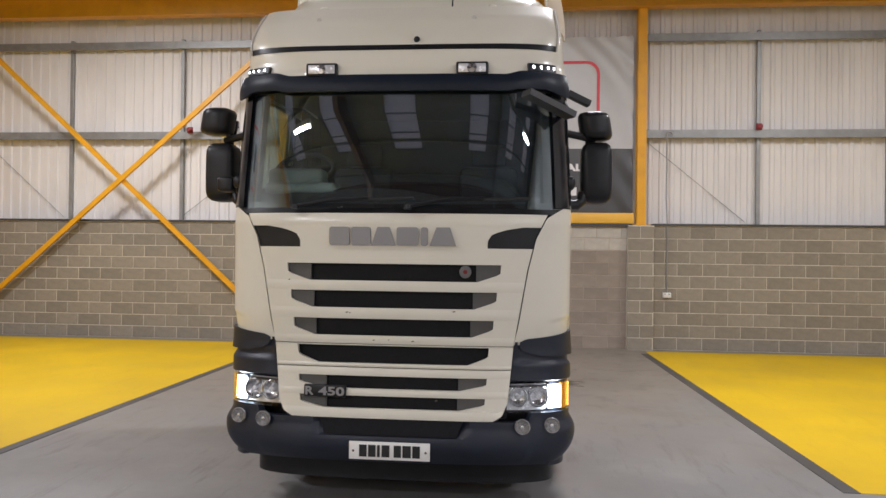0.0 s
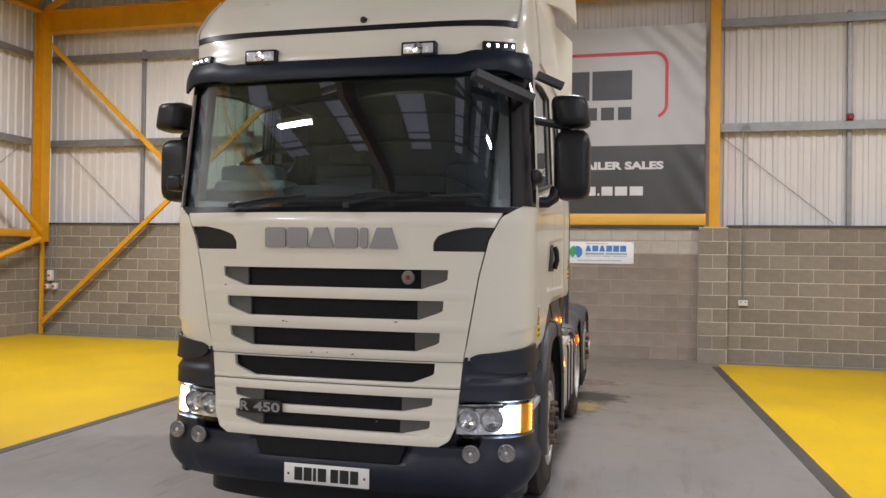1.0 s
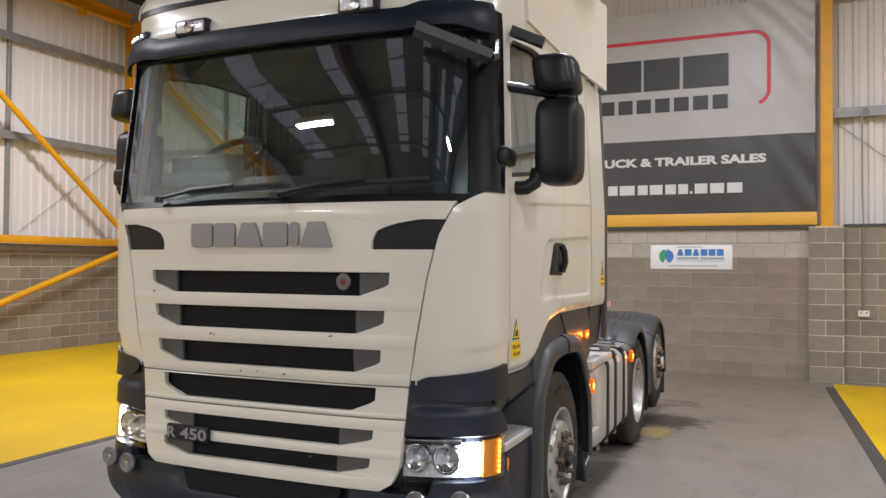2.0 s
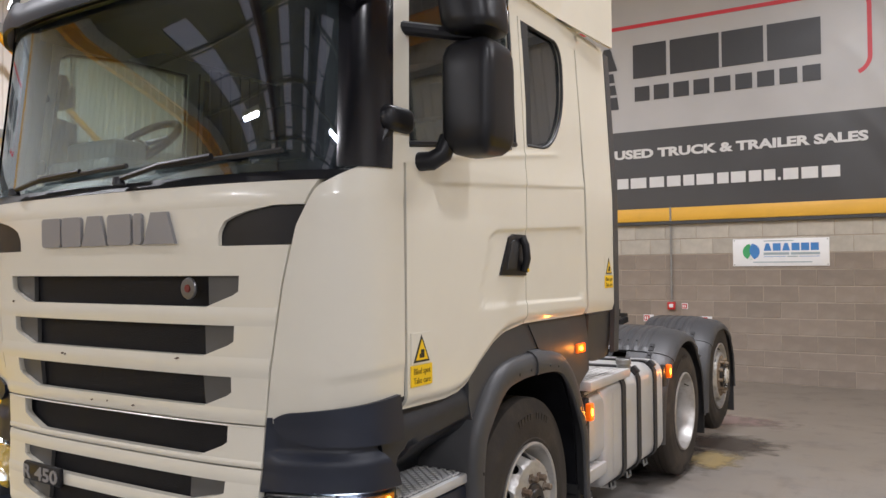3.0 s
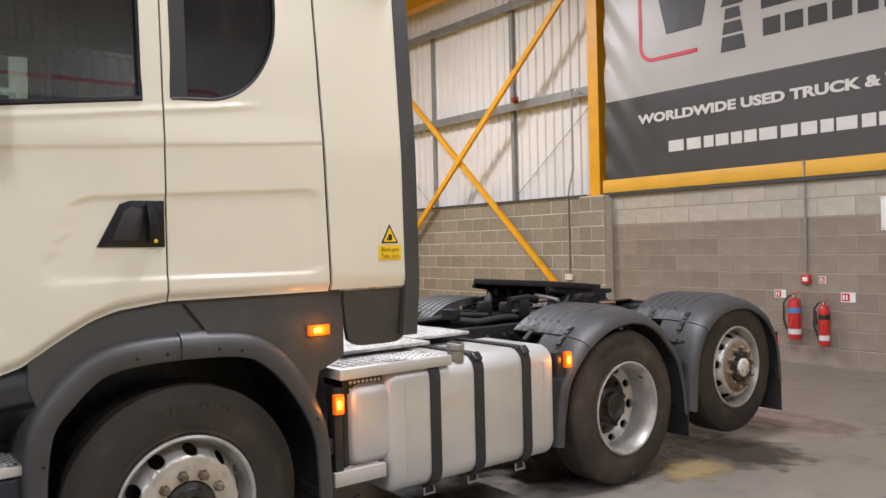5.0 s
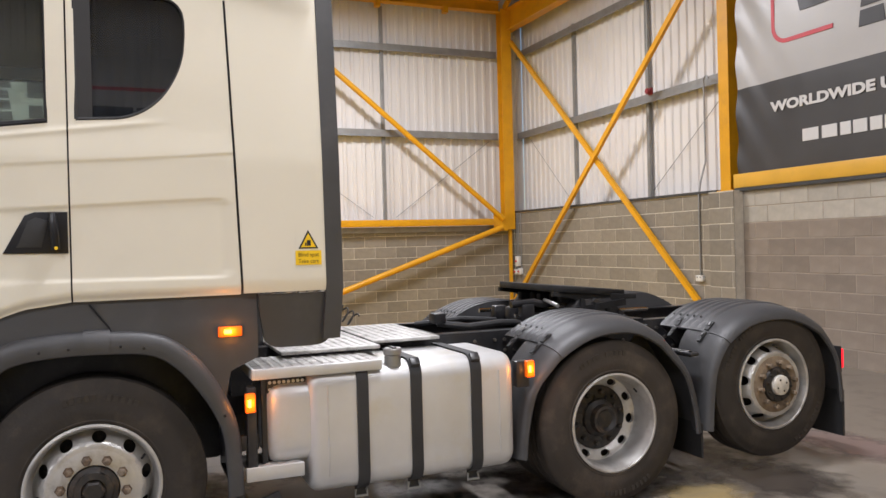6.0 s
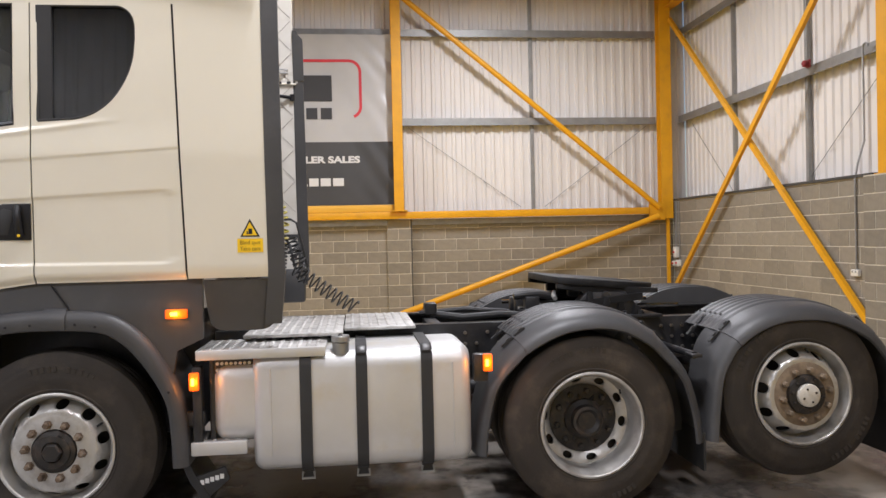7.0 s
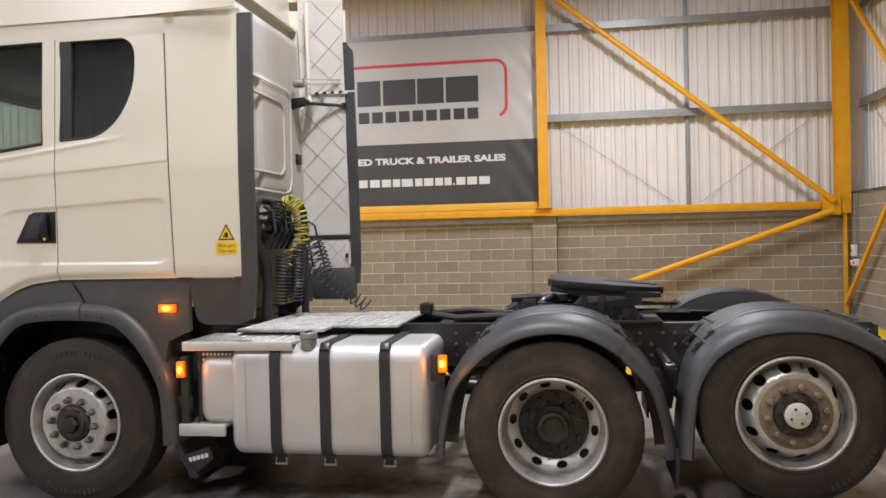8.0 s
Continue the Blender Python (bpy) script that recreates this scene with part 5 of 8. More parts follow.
def roof_lamp(x0, x1, z0, z1, lit):
    c0, c1 = front(x0, (z0 + z1) / 2), front(x1, (z0 + z1) / 2)
    y0 = min(c0.y, c1.y) - 0.03
    zm, ua, ub = (z0 + z1) / 2, u_of(x0, (z0 + z1) / 2), u_of(x1, (z0 + z1) / 2)
    if lit:
        lp = part("roof_lamp", slab(B(), lambda u, v: plan(lerp(ua, ub, u), lerp(z0, z1, v), 0.028), 8, 2, lambda u, v: Vector((-0.02 * math.copysign(1, x0), 0.05, 0))), M_BLACK, truck, "lit white roof marker lamp")
        for k in range(4):
            part("led", slab(B(), lambda u, v: plan(lerp(ua, ub, (k + 0.38 + 0.24 * u) / 4), lerp(z0 + 0.017, z1 - 0.017, v), 0.034), 2, 2, (0, 0.012, 0)), M_LED, lp, smooth=0)
        return
    lp = part("roof_lamp", box(B(), XC + x0, XC + x1, y0, max(c0.y, c1.y) + 0.05, z0, z1, 0.012), M_BLACK, truck, "rectangular roof spot lamp")
    part("reflector", box(B(), XC + x0 + 0.016, XC + x1 - 0.016, y0 - 0.004, y0 + 0.01, z0 + 0.016, z1 - 0.014, 0.006), M_REFLECTOR, lp)
    part("bulb", lathe(B(), ((0.0, -0.014), (0.03, -0.012), (0.034, 0.0)), (XC + (x0 + x1) / 2, y0 - 0.002, (z0 + z1) / 2), "y", 18, 1), M_CHROME, lp)


roof_lamp(-1.045, -0.875, 2.893, 2.938, 2)
roof_lamp(-0.615, -0.40, 2.852, 2.940, 0)
roof_lamp(0.40, 0.615, 2.852, 2.940, 0)
roof_lamp(0.86, 1.035, 2.890, 2.942, 1)

# wind deflector on the roof
bm = B()
secs = []
for y, w, z1 in ((0.62, 0.72, 3.46), (0.70, 0.86, 3.56), (0.9, 0.98, 3.68), (1.3, 1.06, 3.80), (1.7, 1.10, 3.90), (2.12, 1.10, 3.95)):
    loop = []
    for k in range(25):
        a = math.pi * k / 24
        loop.append(Vector((XC + w * math.copysign(abs(math.cos(a)) ** 0.45, math.cos(a)), y - 0.05 * 0, 3.36 + (z1 - 3.36) * math.sin(a) ** 0.45)))
    secs.append(loop)
part("wind_deflector", rings(bm, secs), M_WHITE, truck, "white roof wind deflector")
for sg in (-1, 1):
    bm = B()

    def f(u, v, sg=sg):
        y = lerp(1.20, 2.45, u)
        zl = lerp(3.50, 3.70, u) + 0.05 * math.sin(math.pi * u)
        x = lerp(1.03, 1.235, smooth01(u) * 0.4 + u * 0.6) - 0.05 * v ** 2
        return Vector((XC + sg * x, y, lerp(zl, 4.12, v)))
    slab(bm, f, 24, 10, (-sg * 0.02, 0.01, 0))
    part("side_vane", bm, M_WHITE, truck, "white roof side vane")
    bm = B()
    slab(bm, lambda u, v: Vector((XC + sg * lerp(lerp(1.145, 1.06, v), 1.19, u), lerp(1.90, 2.60, u), lerp(2.955, 3.58, v))), 8, 10, (-sg * 0.02, 0, 0))
    part("lower_vane", bm, M_WHITE, truck, "white lower side vane")
    bm = B()
    slab(bm, lambda u, v: Vector((XC + sg * (half(lerp(2.955, 3.40, v)) + 0.016), lerp(0.80, 2.19, u), lerp(2.955, 3.40, v))), 10, 10, (-sg * 0.03, 0, 0))
    part("roof_skirt", bm, M_WHITE, truck, "white roof side panel")


# ---- flanks: doors, rear side panels, flaps ----
def flank_x(y, z, sg):
    x = half(z) - 0.002
    # crease above the belt rail, sunk field round the handle
    r1 = 1.993 + 0.09 * (y - 0.82) / 1.31
    x += 0.004 * (smooth01((z - r1 + 0.012) / 0.012) - 1) * smooth01((y - 0.5) / 0.3) if z < 2.4 else 0.0
    if z > 2.05:
        x -= 0.004 * smooth01((z - 2.05) / 0.15) * (1 - smooth01((z - 2.2) / 0.3))
    lo, hi = 1.475 - 0.01 * (y - 1.4), 1.810 + 0.052 * (y - 1.0)
    y0 = 0.95 + 0.10 * smooth01((z - 1.48) / 0.3)
    cy, cz, hy, hz, rr = (y0 + 2.14) / 2, (lo + hi) / 2, (2.14 - y0) / 2, (hi - lo) / 2, 0.07
    qy, qz = abs(y - cy) - hy + rr, abs(z - cz) - hz + rr
    away = math.hypot(max(qy, 0.0), max(qz, 0.0)) + min(max(qy, qz), 0.0) - rr
    x -= 0.008 * smooth01(-away / 0.018)
    # belt crease under the windows
    x += 0.005 * math.exp(-((z - 2.052 - 0.126 * (y - 0.43)) / 0.014) ** 2) * smooth01((y - 0.45) / 0.2) * smooth01((1.95 - y) / 0.35)
    # lower edge rolls in
    low = door_low(y)
    x -= 0.025 * (1 - smooth01((z - low) / 0.06)) ** 2
    return XC + sg * x


def door_low(y):
    return table(((0.36, 1.145), (0.70, 1.14), (0.80, 1.15), (0.88, 1.175), (0.99, 1.25), (1.12, 1.325), (1.22, 1.36), (1.42, 1.385), (2.62, 1.385)), y)


def lean(y, z):
    """The rear edge of the cab side leans forward towards the roof."""
    return 0.035 * max(0.0, z - 1.39) * smooth01((y - 1.95) / 0.228)


def skin(bm, ys, lo, hi, nz, sg, ny=None):
    n = ny or max(2, int((ys[1] - ys[0]) / 0.03))

    def f(u, v):
        y = lerp(ys[0], ys[1], u)
        z = lerp(lo(y), hi(y), v)
        return Vector((flank_x(y, z, sg), y - lean(y, z), z))
    return slab(bm, f, n, nz, (-sg * 0.03, 0, 0))


def win_low(y):
    return 2.09 + 0.11 * (y - 0.43) / 0.87


def win_high(y):
    return table(((0.42, 2.70), (0.55, 2.79), (0.9, 2.835), (1.38, 2.84)), y)


def quarter_low(y):
    k = max(0.0, min(1.0, (y - 1.60) / 0.345))
    return 2.235 - 0.06 * max(0.0, 1.60 - y) + 0.42 * (1 - math.sqrt(1 - k * k))


def quarter_high(y):
    k = max(0.0, min(1.0, (y - 1.845) / 0.10))
    return 2.832 - 0.11 * (1 - math.sqrt(1 - k * k))


for sg in (-1, 1):
    # door
    bm = B()
    skin(bm, (0.408, 1.415), door_low, win_low, 130, sg)
    skin(bm, (0.408, 0.435), lambda y: win_low(0.435), win_high, 8, sg, 2)
    skin(bm, (1.335, 1.415), win_low, lambda y: 2.84, 12, sg, 3)
    skin(bm, (0.435, 1.415), win_high, lambda y: 2.868, 2, sg)
    door = part("door", bm, M_WHITE, truck, "white cab door")
    bm = B()
    skin(bm, (0.437, 1.333), lambda y: win_low(y) + 0.002, lambda y: win_high(y) - 0.002, 4, sg)
    for v in bm.verts:
        v.co.x = XC + sg * (half(v.co.z) - 0.028 - (0.006 if (v.co.x - XC) * sg < half(v.co.z) - 0.02 else 0.0))
    pane = part("window_pane", bm, M_SIDEGLASS, door)
    pane.visible_shadow = False
    for y0, y1 in ((0.435, 1.335),):
        pts = [(XC + sg * (half(win_low(y)) - 0.012), y, win_low(y) + 0.012) for y in [lerp(y0, y1, k / 10) for k in range(11)]]
        part("window_seal", tube(B(), pts, 0.013, 6), M_BLACK, door)
        pts = [(XC + sg * (half(win_high(y)) - 0.012), y, win_high(y) - 0.006) for y in [lerp(y0, y1, k / 14) for k in range(15)]]
        part("window_seal", tube(B(), pts, 0.010, 6), M_BLACK, door)
    for y_ in (0.44, 1.332):
        part("window_seal", tube(B(), [(XC + sg * (half(z) - 0.012), y_, z) for z in (win_low(y_), 2.4, win_high(y_))], 0.009, 6), M_BLACK, door)
    # handle in its dark shell
    poly = [(1.145, 1.615), (1.41, 1.61), (1.41, 1.80), (1.275, 1.80), (1.235, 1.785)]
    hx = flank_x(1.3, 1.7, sg)
    sh = part("handle_shell", prism(B(), poly, "x", hx - sg * 0.02, hx + sg * 0.010, 0.004), M_BLACK, door, "black handle shell")
    part("handle_bowl", prism(B(), [(1.20, 1.64), (1.30, 1.64), (1.33, 1.76), (1.28, 1.775), (1.25, 1.76)], "x", hx + sg * 0.008, hx + sg * 0.013, 0.002), M_RUBBER, sh)
    part("door_handle", tube(B(), ((hx + sg * 0.02, 1.36, 1.63), (hx + sg * 0.038, 1.358, 1.69), (hx + sg * 0.034, 1.352, 1.75), (hx + sg * 0.018, 1.35, 1.785)), 0.019, 10), M_BLACK, sh)
    part("lock", lathe(B(), ((0.0, 0.006), (0.008, 0.004), (0.008, 0.0)), (hx + sg * 0.04, 1.362, 1.635), "x", 10, sg), M_STICKER, sh)
    # rear side panel with quarter window
    bm = B()
    skin(bm, (1.423, 2.178), door_low, lambda y: 2.215, 130, sg)
    skin(bm, (1.423, 1.455), lambda y: 2.215, lambda y: 2.868, 20, sg, 2)
    skin(bm, (1.455, 1.945), lambda y: 2.215, quarter_low, 12, sg, 70)
    skin(bm, (1.455, 1.945), quarter_high, lambda y: 2.868, 3, sg, 70)
    skin(bm, (1.945, 2.178), lambda y: 2.215, lambda y: 2.868, 20, sg)
    rear = part("rear_side_panel", bm, M_WHITE, truck, "white rear cab side panel")
    ring = [(y, quarter_low(y)) for y in [1.455 + 0.49 * math.sin(math.pi / 2 * k / 30) for k in range(31)]] + [(y, quarter_high(y)) for y in [1.455 + 0.49 * math.cos(math.pi / 2 * k / 24) for k in range(25)]]
    part("quarter_frame", tube(B(), [(XC + sg * (half(z) - 0.012), y, z) for y, z in ring + ring[:1]], 0.009, 8, False), M_RUBBER, rear, "black rubber window frame")
    bm = B()
    slab(bm, lambda u, v: Vector((XC + sg * (half(2.5) - 0.008 - 0.02 * (v - 0.5)), lerp(1.45, 1.525, u), lerp(2.225, 2.83, v))), 2, 4, (-sg * 0.02, 0, 0))
    part("quarter_trim", bm, M_RUBBER, rear, "dark grey window trim")
    bm = B()
    skin(bm, (1.50, 1.943), lambda y: quarter_low(y) - 0.004, lambda y: quarter_high(y) + 0.004, 4, sg, 60)
    for v in bm.verts:
        v.co.x = XC + sg * (half(v.co.z) - 0.024 - (0.006 if (v.co.x - XC) * sg < half(v.co.z) - 0.02 else 0.0))
    pane = part("quarter_pane", bm, M_DARKGLASS, rear)
    pane.visible_shadow = False
    # dark seals in the shut lines
    for y0, y1, zb, zt, dx in ((0.380, 0.412, 1.10, 2.06, 0.014), (1.412, 1.426, 1.40, 2.86, 0.012), (2.172, 2.194, 1.40, 2.90, 0.010)):
        bm = B()
        slab(bm, lambda u, v: Vector((flank_x(lerp(y0, y1, u), lerp(zb, zt, v), sg) - sg * dx, lerp(y0, y1, u) - lean(lerp(y0, y1, u), lerp(zb, zt, v)), lerp(zb, zt, v))), 2, 60, (-sg * 0.02, 0, 0))
        part("door_seal", bm, M_BLACK, truck, "black rubber seal in the shut line")
    # flap behind the cab
    bm = B()

    def f(u, v, sg=sg):
        z = lerp(1.39, 2.938, v)
        y = lerp(2.19 - 0.035 * (z - 1.39), 2.605, u)
        x = half(z) - 0.012 * (1 - smooth01((z - 1.385) / 0.05)) ** 2
        return Vector((XC + sg * x, y - 0.015 * v * u, z))
    slab(bm, f, 12, 40, (-sg * 0.025, 0, 0))
    flap = part("side_flap", bm, M_WHITE, truck, "white side flap behind the cab")
    bm = B()
    slab(bm, lambda u, v: Vector((XC + sg * (half(2.92) - 0.014), lerp(2.19, 2.60, u), lerp(2.92, 2.965, v))), 2, 2, (-sg * 0.015, 0, 0))
    part("flap_seal", bm, M_BACKPANEL, flap)
    bm = B()

    def f(u, v, sg=sg):
        z = lerp(1.22 if sg < 0 else 1.14, 2.86 if sg < 0 else 2.93, v)
        y = lerp(2.607, 2.695, u) - 0.015 * v + (0.0 if z > 1.4 else -0.02 * (1.4 - z) / 0.2)
        return Vector((XC + sg * (half(z) + 0.004 - 0.003 * u), y, z))
    slab(bm, f, 4, 20, (-sg * 0.03, 0, 0))
    part("flap_edge", bm, M_GREY, flap, "black rubber flap edge")
    if sg < 0:
        bm = B()
        slab(bm, lambda u, v: Vector((XC - (1.18 - 0.05 * v - 0.047), lerp(2.2, 2.6, u), lerp(1.64, 3.8, v))), 6, 20, (-0.01, 0, 0))
        part("flap_lining", bm, M_FOIL, flap, "cream quilted lining")
        for k in range(-3, 11):
            for s2 in (-1, 1):
                z0 = 1.42 + k * 0.26
                a, b = (2.21, z0), (2.59, z0 + s2 * 0.38)
                if min(a[1], b[1]) > 1.64 and max(a[1], b[1]) < 3.78:
                    pa, pb = [(XC - (1.18 - 0.05 * (q[1] - 1.4) / 2.4 - 0.047) + 0.002, q[0], q[1]) for q in (a, b)]
                    part("quilt_seam", tube(B(), (pa, pb), 0.0017, 5), M_SEAM, flap)
        low = part("lower_lining", box(B(), XC - 1.135, XC - 1.115, 2.22, 2.60, 1.30, 1.60, 0.005), M_FOIL, flap, "cream quilted lining")
        for a, b in (((2.23, 1.42), (2.40, 1.59)), ((2.23, 1.32), (2.50, 1.59)), ((2.33, 1.31), (2.59, 1.57)), ((2.25, 1.58), (2.51, 1.32)), ((2.40, 1.58), (2.59, 1.39))):
            part("quilt_seam", tube(B(), ((XC - 1.114, a[0], a[1]), (XC - 1.114, b[0], b[1])), 0.0017, 5), M_SEAM, low)
        part("lining_bar", box(B(), XC - 1.14, XC - 1.105, 2.20, 2.61, 1.602, 1.636, 0.006), M_CHASSIS, flap, "dark bar across the lining")
        part("lining_bolt", lathe(B(), ((0.0, 0.02), (0.014, 0.016), (0.014, -0.016), (0.0, -0.02)), (XC - 1.10, 2.585, 1.46), "z", 8), M_CHASSIS, flap)
        bm = B()
        slab(bm, lambda u, v: Vector((XC - half(lerp(2.88, 3.28, v)) + 0.01, lerp(2.60, 2.685 - 0.06 * smooth01((v - 0.8) / 0.2) * u, u), lerp(2.88, 3.28, v))), 4, 12, (0.02, 0, 0))
        part("upper_flap_edge", bm, M_GREY, flap, "black rubber flap edge")
        part("flap_foot", box(B(), XC - 1.17, XC - 1.10, 2.26, 2.66, 1.08, 1.36, 0.03), M_GREY, flap, "dark plastic flap foot")
    else:
        bm = B()

        def f(u, v):
            y = lerp(2.265 + 0.03 * (1 - v) ** 2, 2.655 - 0.03 * (1 - v) ** 2, u)
            return Vector((XC + 1.15 - 0.02 * (1 - v), y, lerp(1.105 + 0.035 * (abs(u - 0.5) * 2) ** 6, 1.38, v)))
        slab(bm, f, 14, 8, (-0.03, 0, 0))
        part("flap_foot", bm, M_GREY, flap, "dark plastic flap foot")

# blind spot stickers
def sticker(y, z, s, x):
    st = part("warning_sticker", box(B(), x - 0.004, x + 0.0015, y - 0.068 * s, y + 0.068 * s, z - 0.002, z + 0.112 * s), M_WHITE, truck, "yellow blind spot warning sticker", 0)
    part("border", prism(B(), [(y - 0.054 * s, z + 0.004), (y + 0.054 * s, z + 0.004), (y, z + 0.105 * s)], "x", x - 0.002, x + 0.003, 0.0008), M_INK, st, smooth=0)
    part("triangle", prism(B(), [(y - 0.040 * s, z + 0.012 * s), (y + 0.040 * s, z + 0.012 * s), (y, z + 0.087 * s)], "x", x + 0.001, x + 0.0045), M_STICKER, st, smooth=0)
    part("symbol", box(B(), x + 0.003, x + 0.006, y - 0.008 * s, y + 0.013 * s, z + 0.02 * s, z + 0.05 * s), M_INK, st, smooth=0)
    part("symbol", box(B(), x + 0.003, x + 0.006, y - 0.018 * s, y - 0.011 * s, z + 0.02 * s, z + 0.036 * s), M_INK, st, smooth=0)
    part("word_panel", box(B(), x - 0.004, x + 0.003, y - 0.07 * s, y + 0.07 * s, z - 0.082 * s, z - 0.006 * s), M_STICKER, st, smooth=0)
    m = Matrix.Rotation(radians(90), 4, 'Z') @ Matrix.Rotation(radians(90), 4, 'X')
    for words, dz in (("Blind spot", -0.038), ("Take care", -0.072)):
        w = lettering(words, 0.022 * s, Matrix.Identity(4), 0.0008)
        bx = max(v.co.x for v in w.verts)
        bmesh.ops.transform(w, matrix=Matrix.Translation((x + 0.0035, y - 0.056 * s, z + dz * s)) @ m @ Matrix.Diagonal((0.112 * s / bx, 1, 1, 1)), verts=w.verts)
        part("sticker_words", w, M_FADEINK, st, smooth=0)


sticker(0.495, 1.303, 1.0, XC + SIDE)
sticker(2.515, 1.60, 0.95, XC + SIDE)

# ---- lower flank: step well, wheel arch, side panel ----
ARCH = ((0.86, 0.42), (0.862, 0.62), (0.868, 0.85), (0.895, 0.975), (0.97, 1.078), (1.066, 1.170), (1.165, 1.217), (1.30, 1.237), (1.45, 1.243), (1.62, 1.238), (1.746, 1.224), (1.845, 1.188), (1.95, 1.105), (2.04, 0.985), (2.11, 0.85), (2.15, 0.72), (2.165, 0.55), (2.17, 0.40))


def path_points(path, n):
    """Even points along a smoothed polyline."""
    pts = [Vector((a, b, 0)) for a, b in path]
    out = []
    seg = [(pts[i + 1] - pts[i]).length for i in range(len(pts) - 1)]
    total = sum(seg)
    for k in range(n + 1):
        s = total * k / n
        i = 0
        while i < len(seg) - 1 and s > seg[i]:
            s -= seg[i]
            i += 1
        p0, p1, p2, p3 = pts[max(i - 1, 0)], pts[i], pts[i + 1], pts[min(i + 2, len(pts) - 1)]
        t = s / seg[i]
        out.append(0.5 * ((2 * p1) + (p2 - p0) * t + (2 * p0 - 5 * p1 + 4 * p2 - p3) * t * t + (3 * p1 - p0 - 3 * p2 + p3) * t ** 3))
    return out


def sweep(bm, pts, profile, sg):
    """Runs a closed profile of (x, inward) along 2D points (y, z)."""
    loops = []
    for i, p in enumerate(pts):
        d = (pts[min(i + 1, len(pts) - 1)] - pts[max(i - 1, 0)]).normalized()
        n = Vector((d.y, -d.x, 0))
        rows = profile(p.y) if callable(profile) else profile
        loops.append([Vector((XC + sg * x, p.x + n.x * q, p.y + n.y * q)) for x, q in rows])
    return rings(bm, loops)


for sg in (-1, 1):
    pts = path_points(ARCH, 60)
    def prof(z, out=0.0):
        w = 0.104 - 0.022 * smooth01((1.15 - z) / 0.5)
        o = out
        return ((0.70, 0.0 - o), (1.155, 0.0 - o), (1.178, 0.006 - o), (1.192 + o, 0.02), (1.200 + o, 0.045), (1.200 + o, w - 0.018), (1.195 + o, w - 0.004), (1.186, w), (1.178, w), (1.178, 0.03), (1.15, 0.018), (0.70, 0.018))
    for name, a, b in (("wheel_arch", 0, 30), ("wheel_arch", 30, 60)):
        part(name, sweep(B(), pts[a:b + 1], prof, sg), M_GREY, truck, "dark grey plastic wheel arch")
    mid = [p for p in path_points(ARCH, 400) if p.y > 1.0 and 1.455 < p.x < 1.575]
    part("arch_joint", sweep(B(), mid, lambda z: prof(z, 0.010), sg), M_GREY, truck, "dark plastic cover on the arch joint")
    bm = B()

    def arch_z(y):
        best = min(path_points(ARCH, 60), key=lambda p: abs(p.x - y) if p.y > 0.5 else 9)
        return best.y

    def f(u, v, sg=sg):
        y = lerp(0.895, 2.255, u)
        hi = door_low(y) - 0.004 + 0.02
        lo = min(hi - 0.01, arch_z(max(0.90, min(2.14, y))) - 0.02 if y > 0.90 else hi - 0.11) if y < 2.1 else lerp(1.0, 1.07, (y - 2.1) / 0.155)
        z = lerp(lo, hi, v)
        x = 1.15 - 0.02 * smooth01((z - 1.2) / 0.2)
        return Vector((XC + sg * x, y, z))
    slab(bm, f, 50, 10, (-sg * 0.04, 0, 0))
    part("side_panel", bm, M_GREY, truck, "dark grey plastic side panel over the wheel arch")
    for y_, z_ in ((1.28, 1.165), (1.40, 1.172), (1.62, 1.170), (1.72, 1.155), (0.93, 0.80), (2.08, 0.80)):
        part("arch_bolt", lathe(B(), ((0.0, 0.004), (0.007, 0.003), (0.008, 0.0)), (XC + sg * 1.199, y_, z_), "x", 10, sg), M_BLACK, truck)
    part("panel_seam", tube(B(), [(XC + sg * 1.152, 1.60, 1.20), (XC + sg * 1.152, 1.57, 1.26), (XC + sg * 1.142, 1.49, 1.37)], 0.005, 5), M_BLACK, truck)
    # step well
    bm = B()

    def f(u, v, sg=sg):
        y, z = lerp(0.288, 0.925, u), lerp(0.36, 1.17, v)
        y += 0.045 * (1 - u) ** 4 * smooth01((1.06 - z) / 0.17)
        belt = table(((0.36, 0.975), (0.42, 0.998), (0.55, 1.012), (0.92, 1.048)), y)
        x = 1.146 - 0.035 * smooth01((z - belt - 0.05) / 0.10)
        x -= (0.05 * smooth01((belt - z) / 0.04) + 0.19 * smooth01((belt - 0.02 - z) / 0.19)) * smooth01((y - 0.375) / 0.045) * (1 - 0.5 * smooth01((y - 0.86) / 0.06))
        d = math.hypot((y - 0.478) / 0.045, (z - 0.948) / 0.06)
        x -= 0.065 * smooth01((1.35 - d) / 0.7)
        if z < 0.79:
            x = 1.135
        return Vector((XC + sg * x, y, z))
    slab(bm, f, 110, 130, (-sg * 0.03, 0, 0))
    part("step_well", bm, M_STEP, truck, "dark grey plastic step well")
    bm = B()
    box(bm, XC + sg * 0.90, XC + sg * 1.155, 0.43, 0.875, 0.772, 0.812, 0.008)
    st = part("entry_step", bm, M_ALU, truck, "aluminium tread plate entry step")
    part("tread_recess", box(B(), XC + sg * 0.915, XC + sg * 1.135, 0.45, 0.855, 0.8115, 0.8135), M_CHASSIS, st, smooth=0)
    b = B()
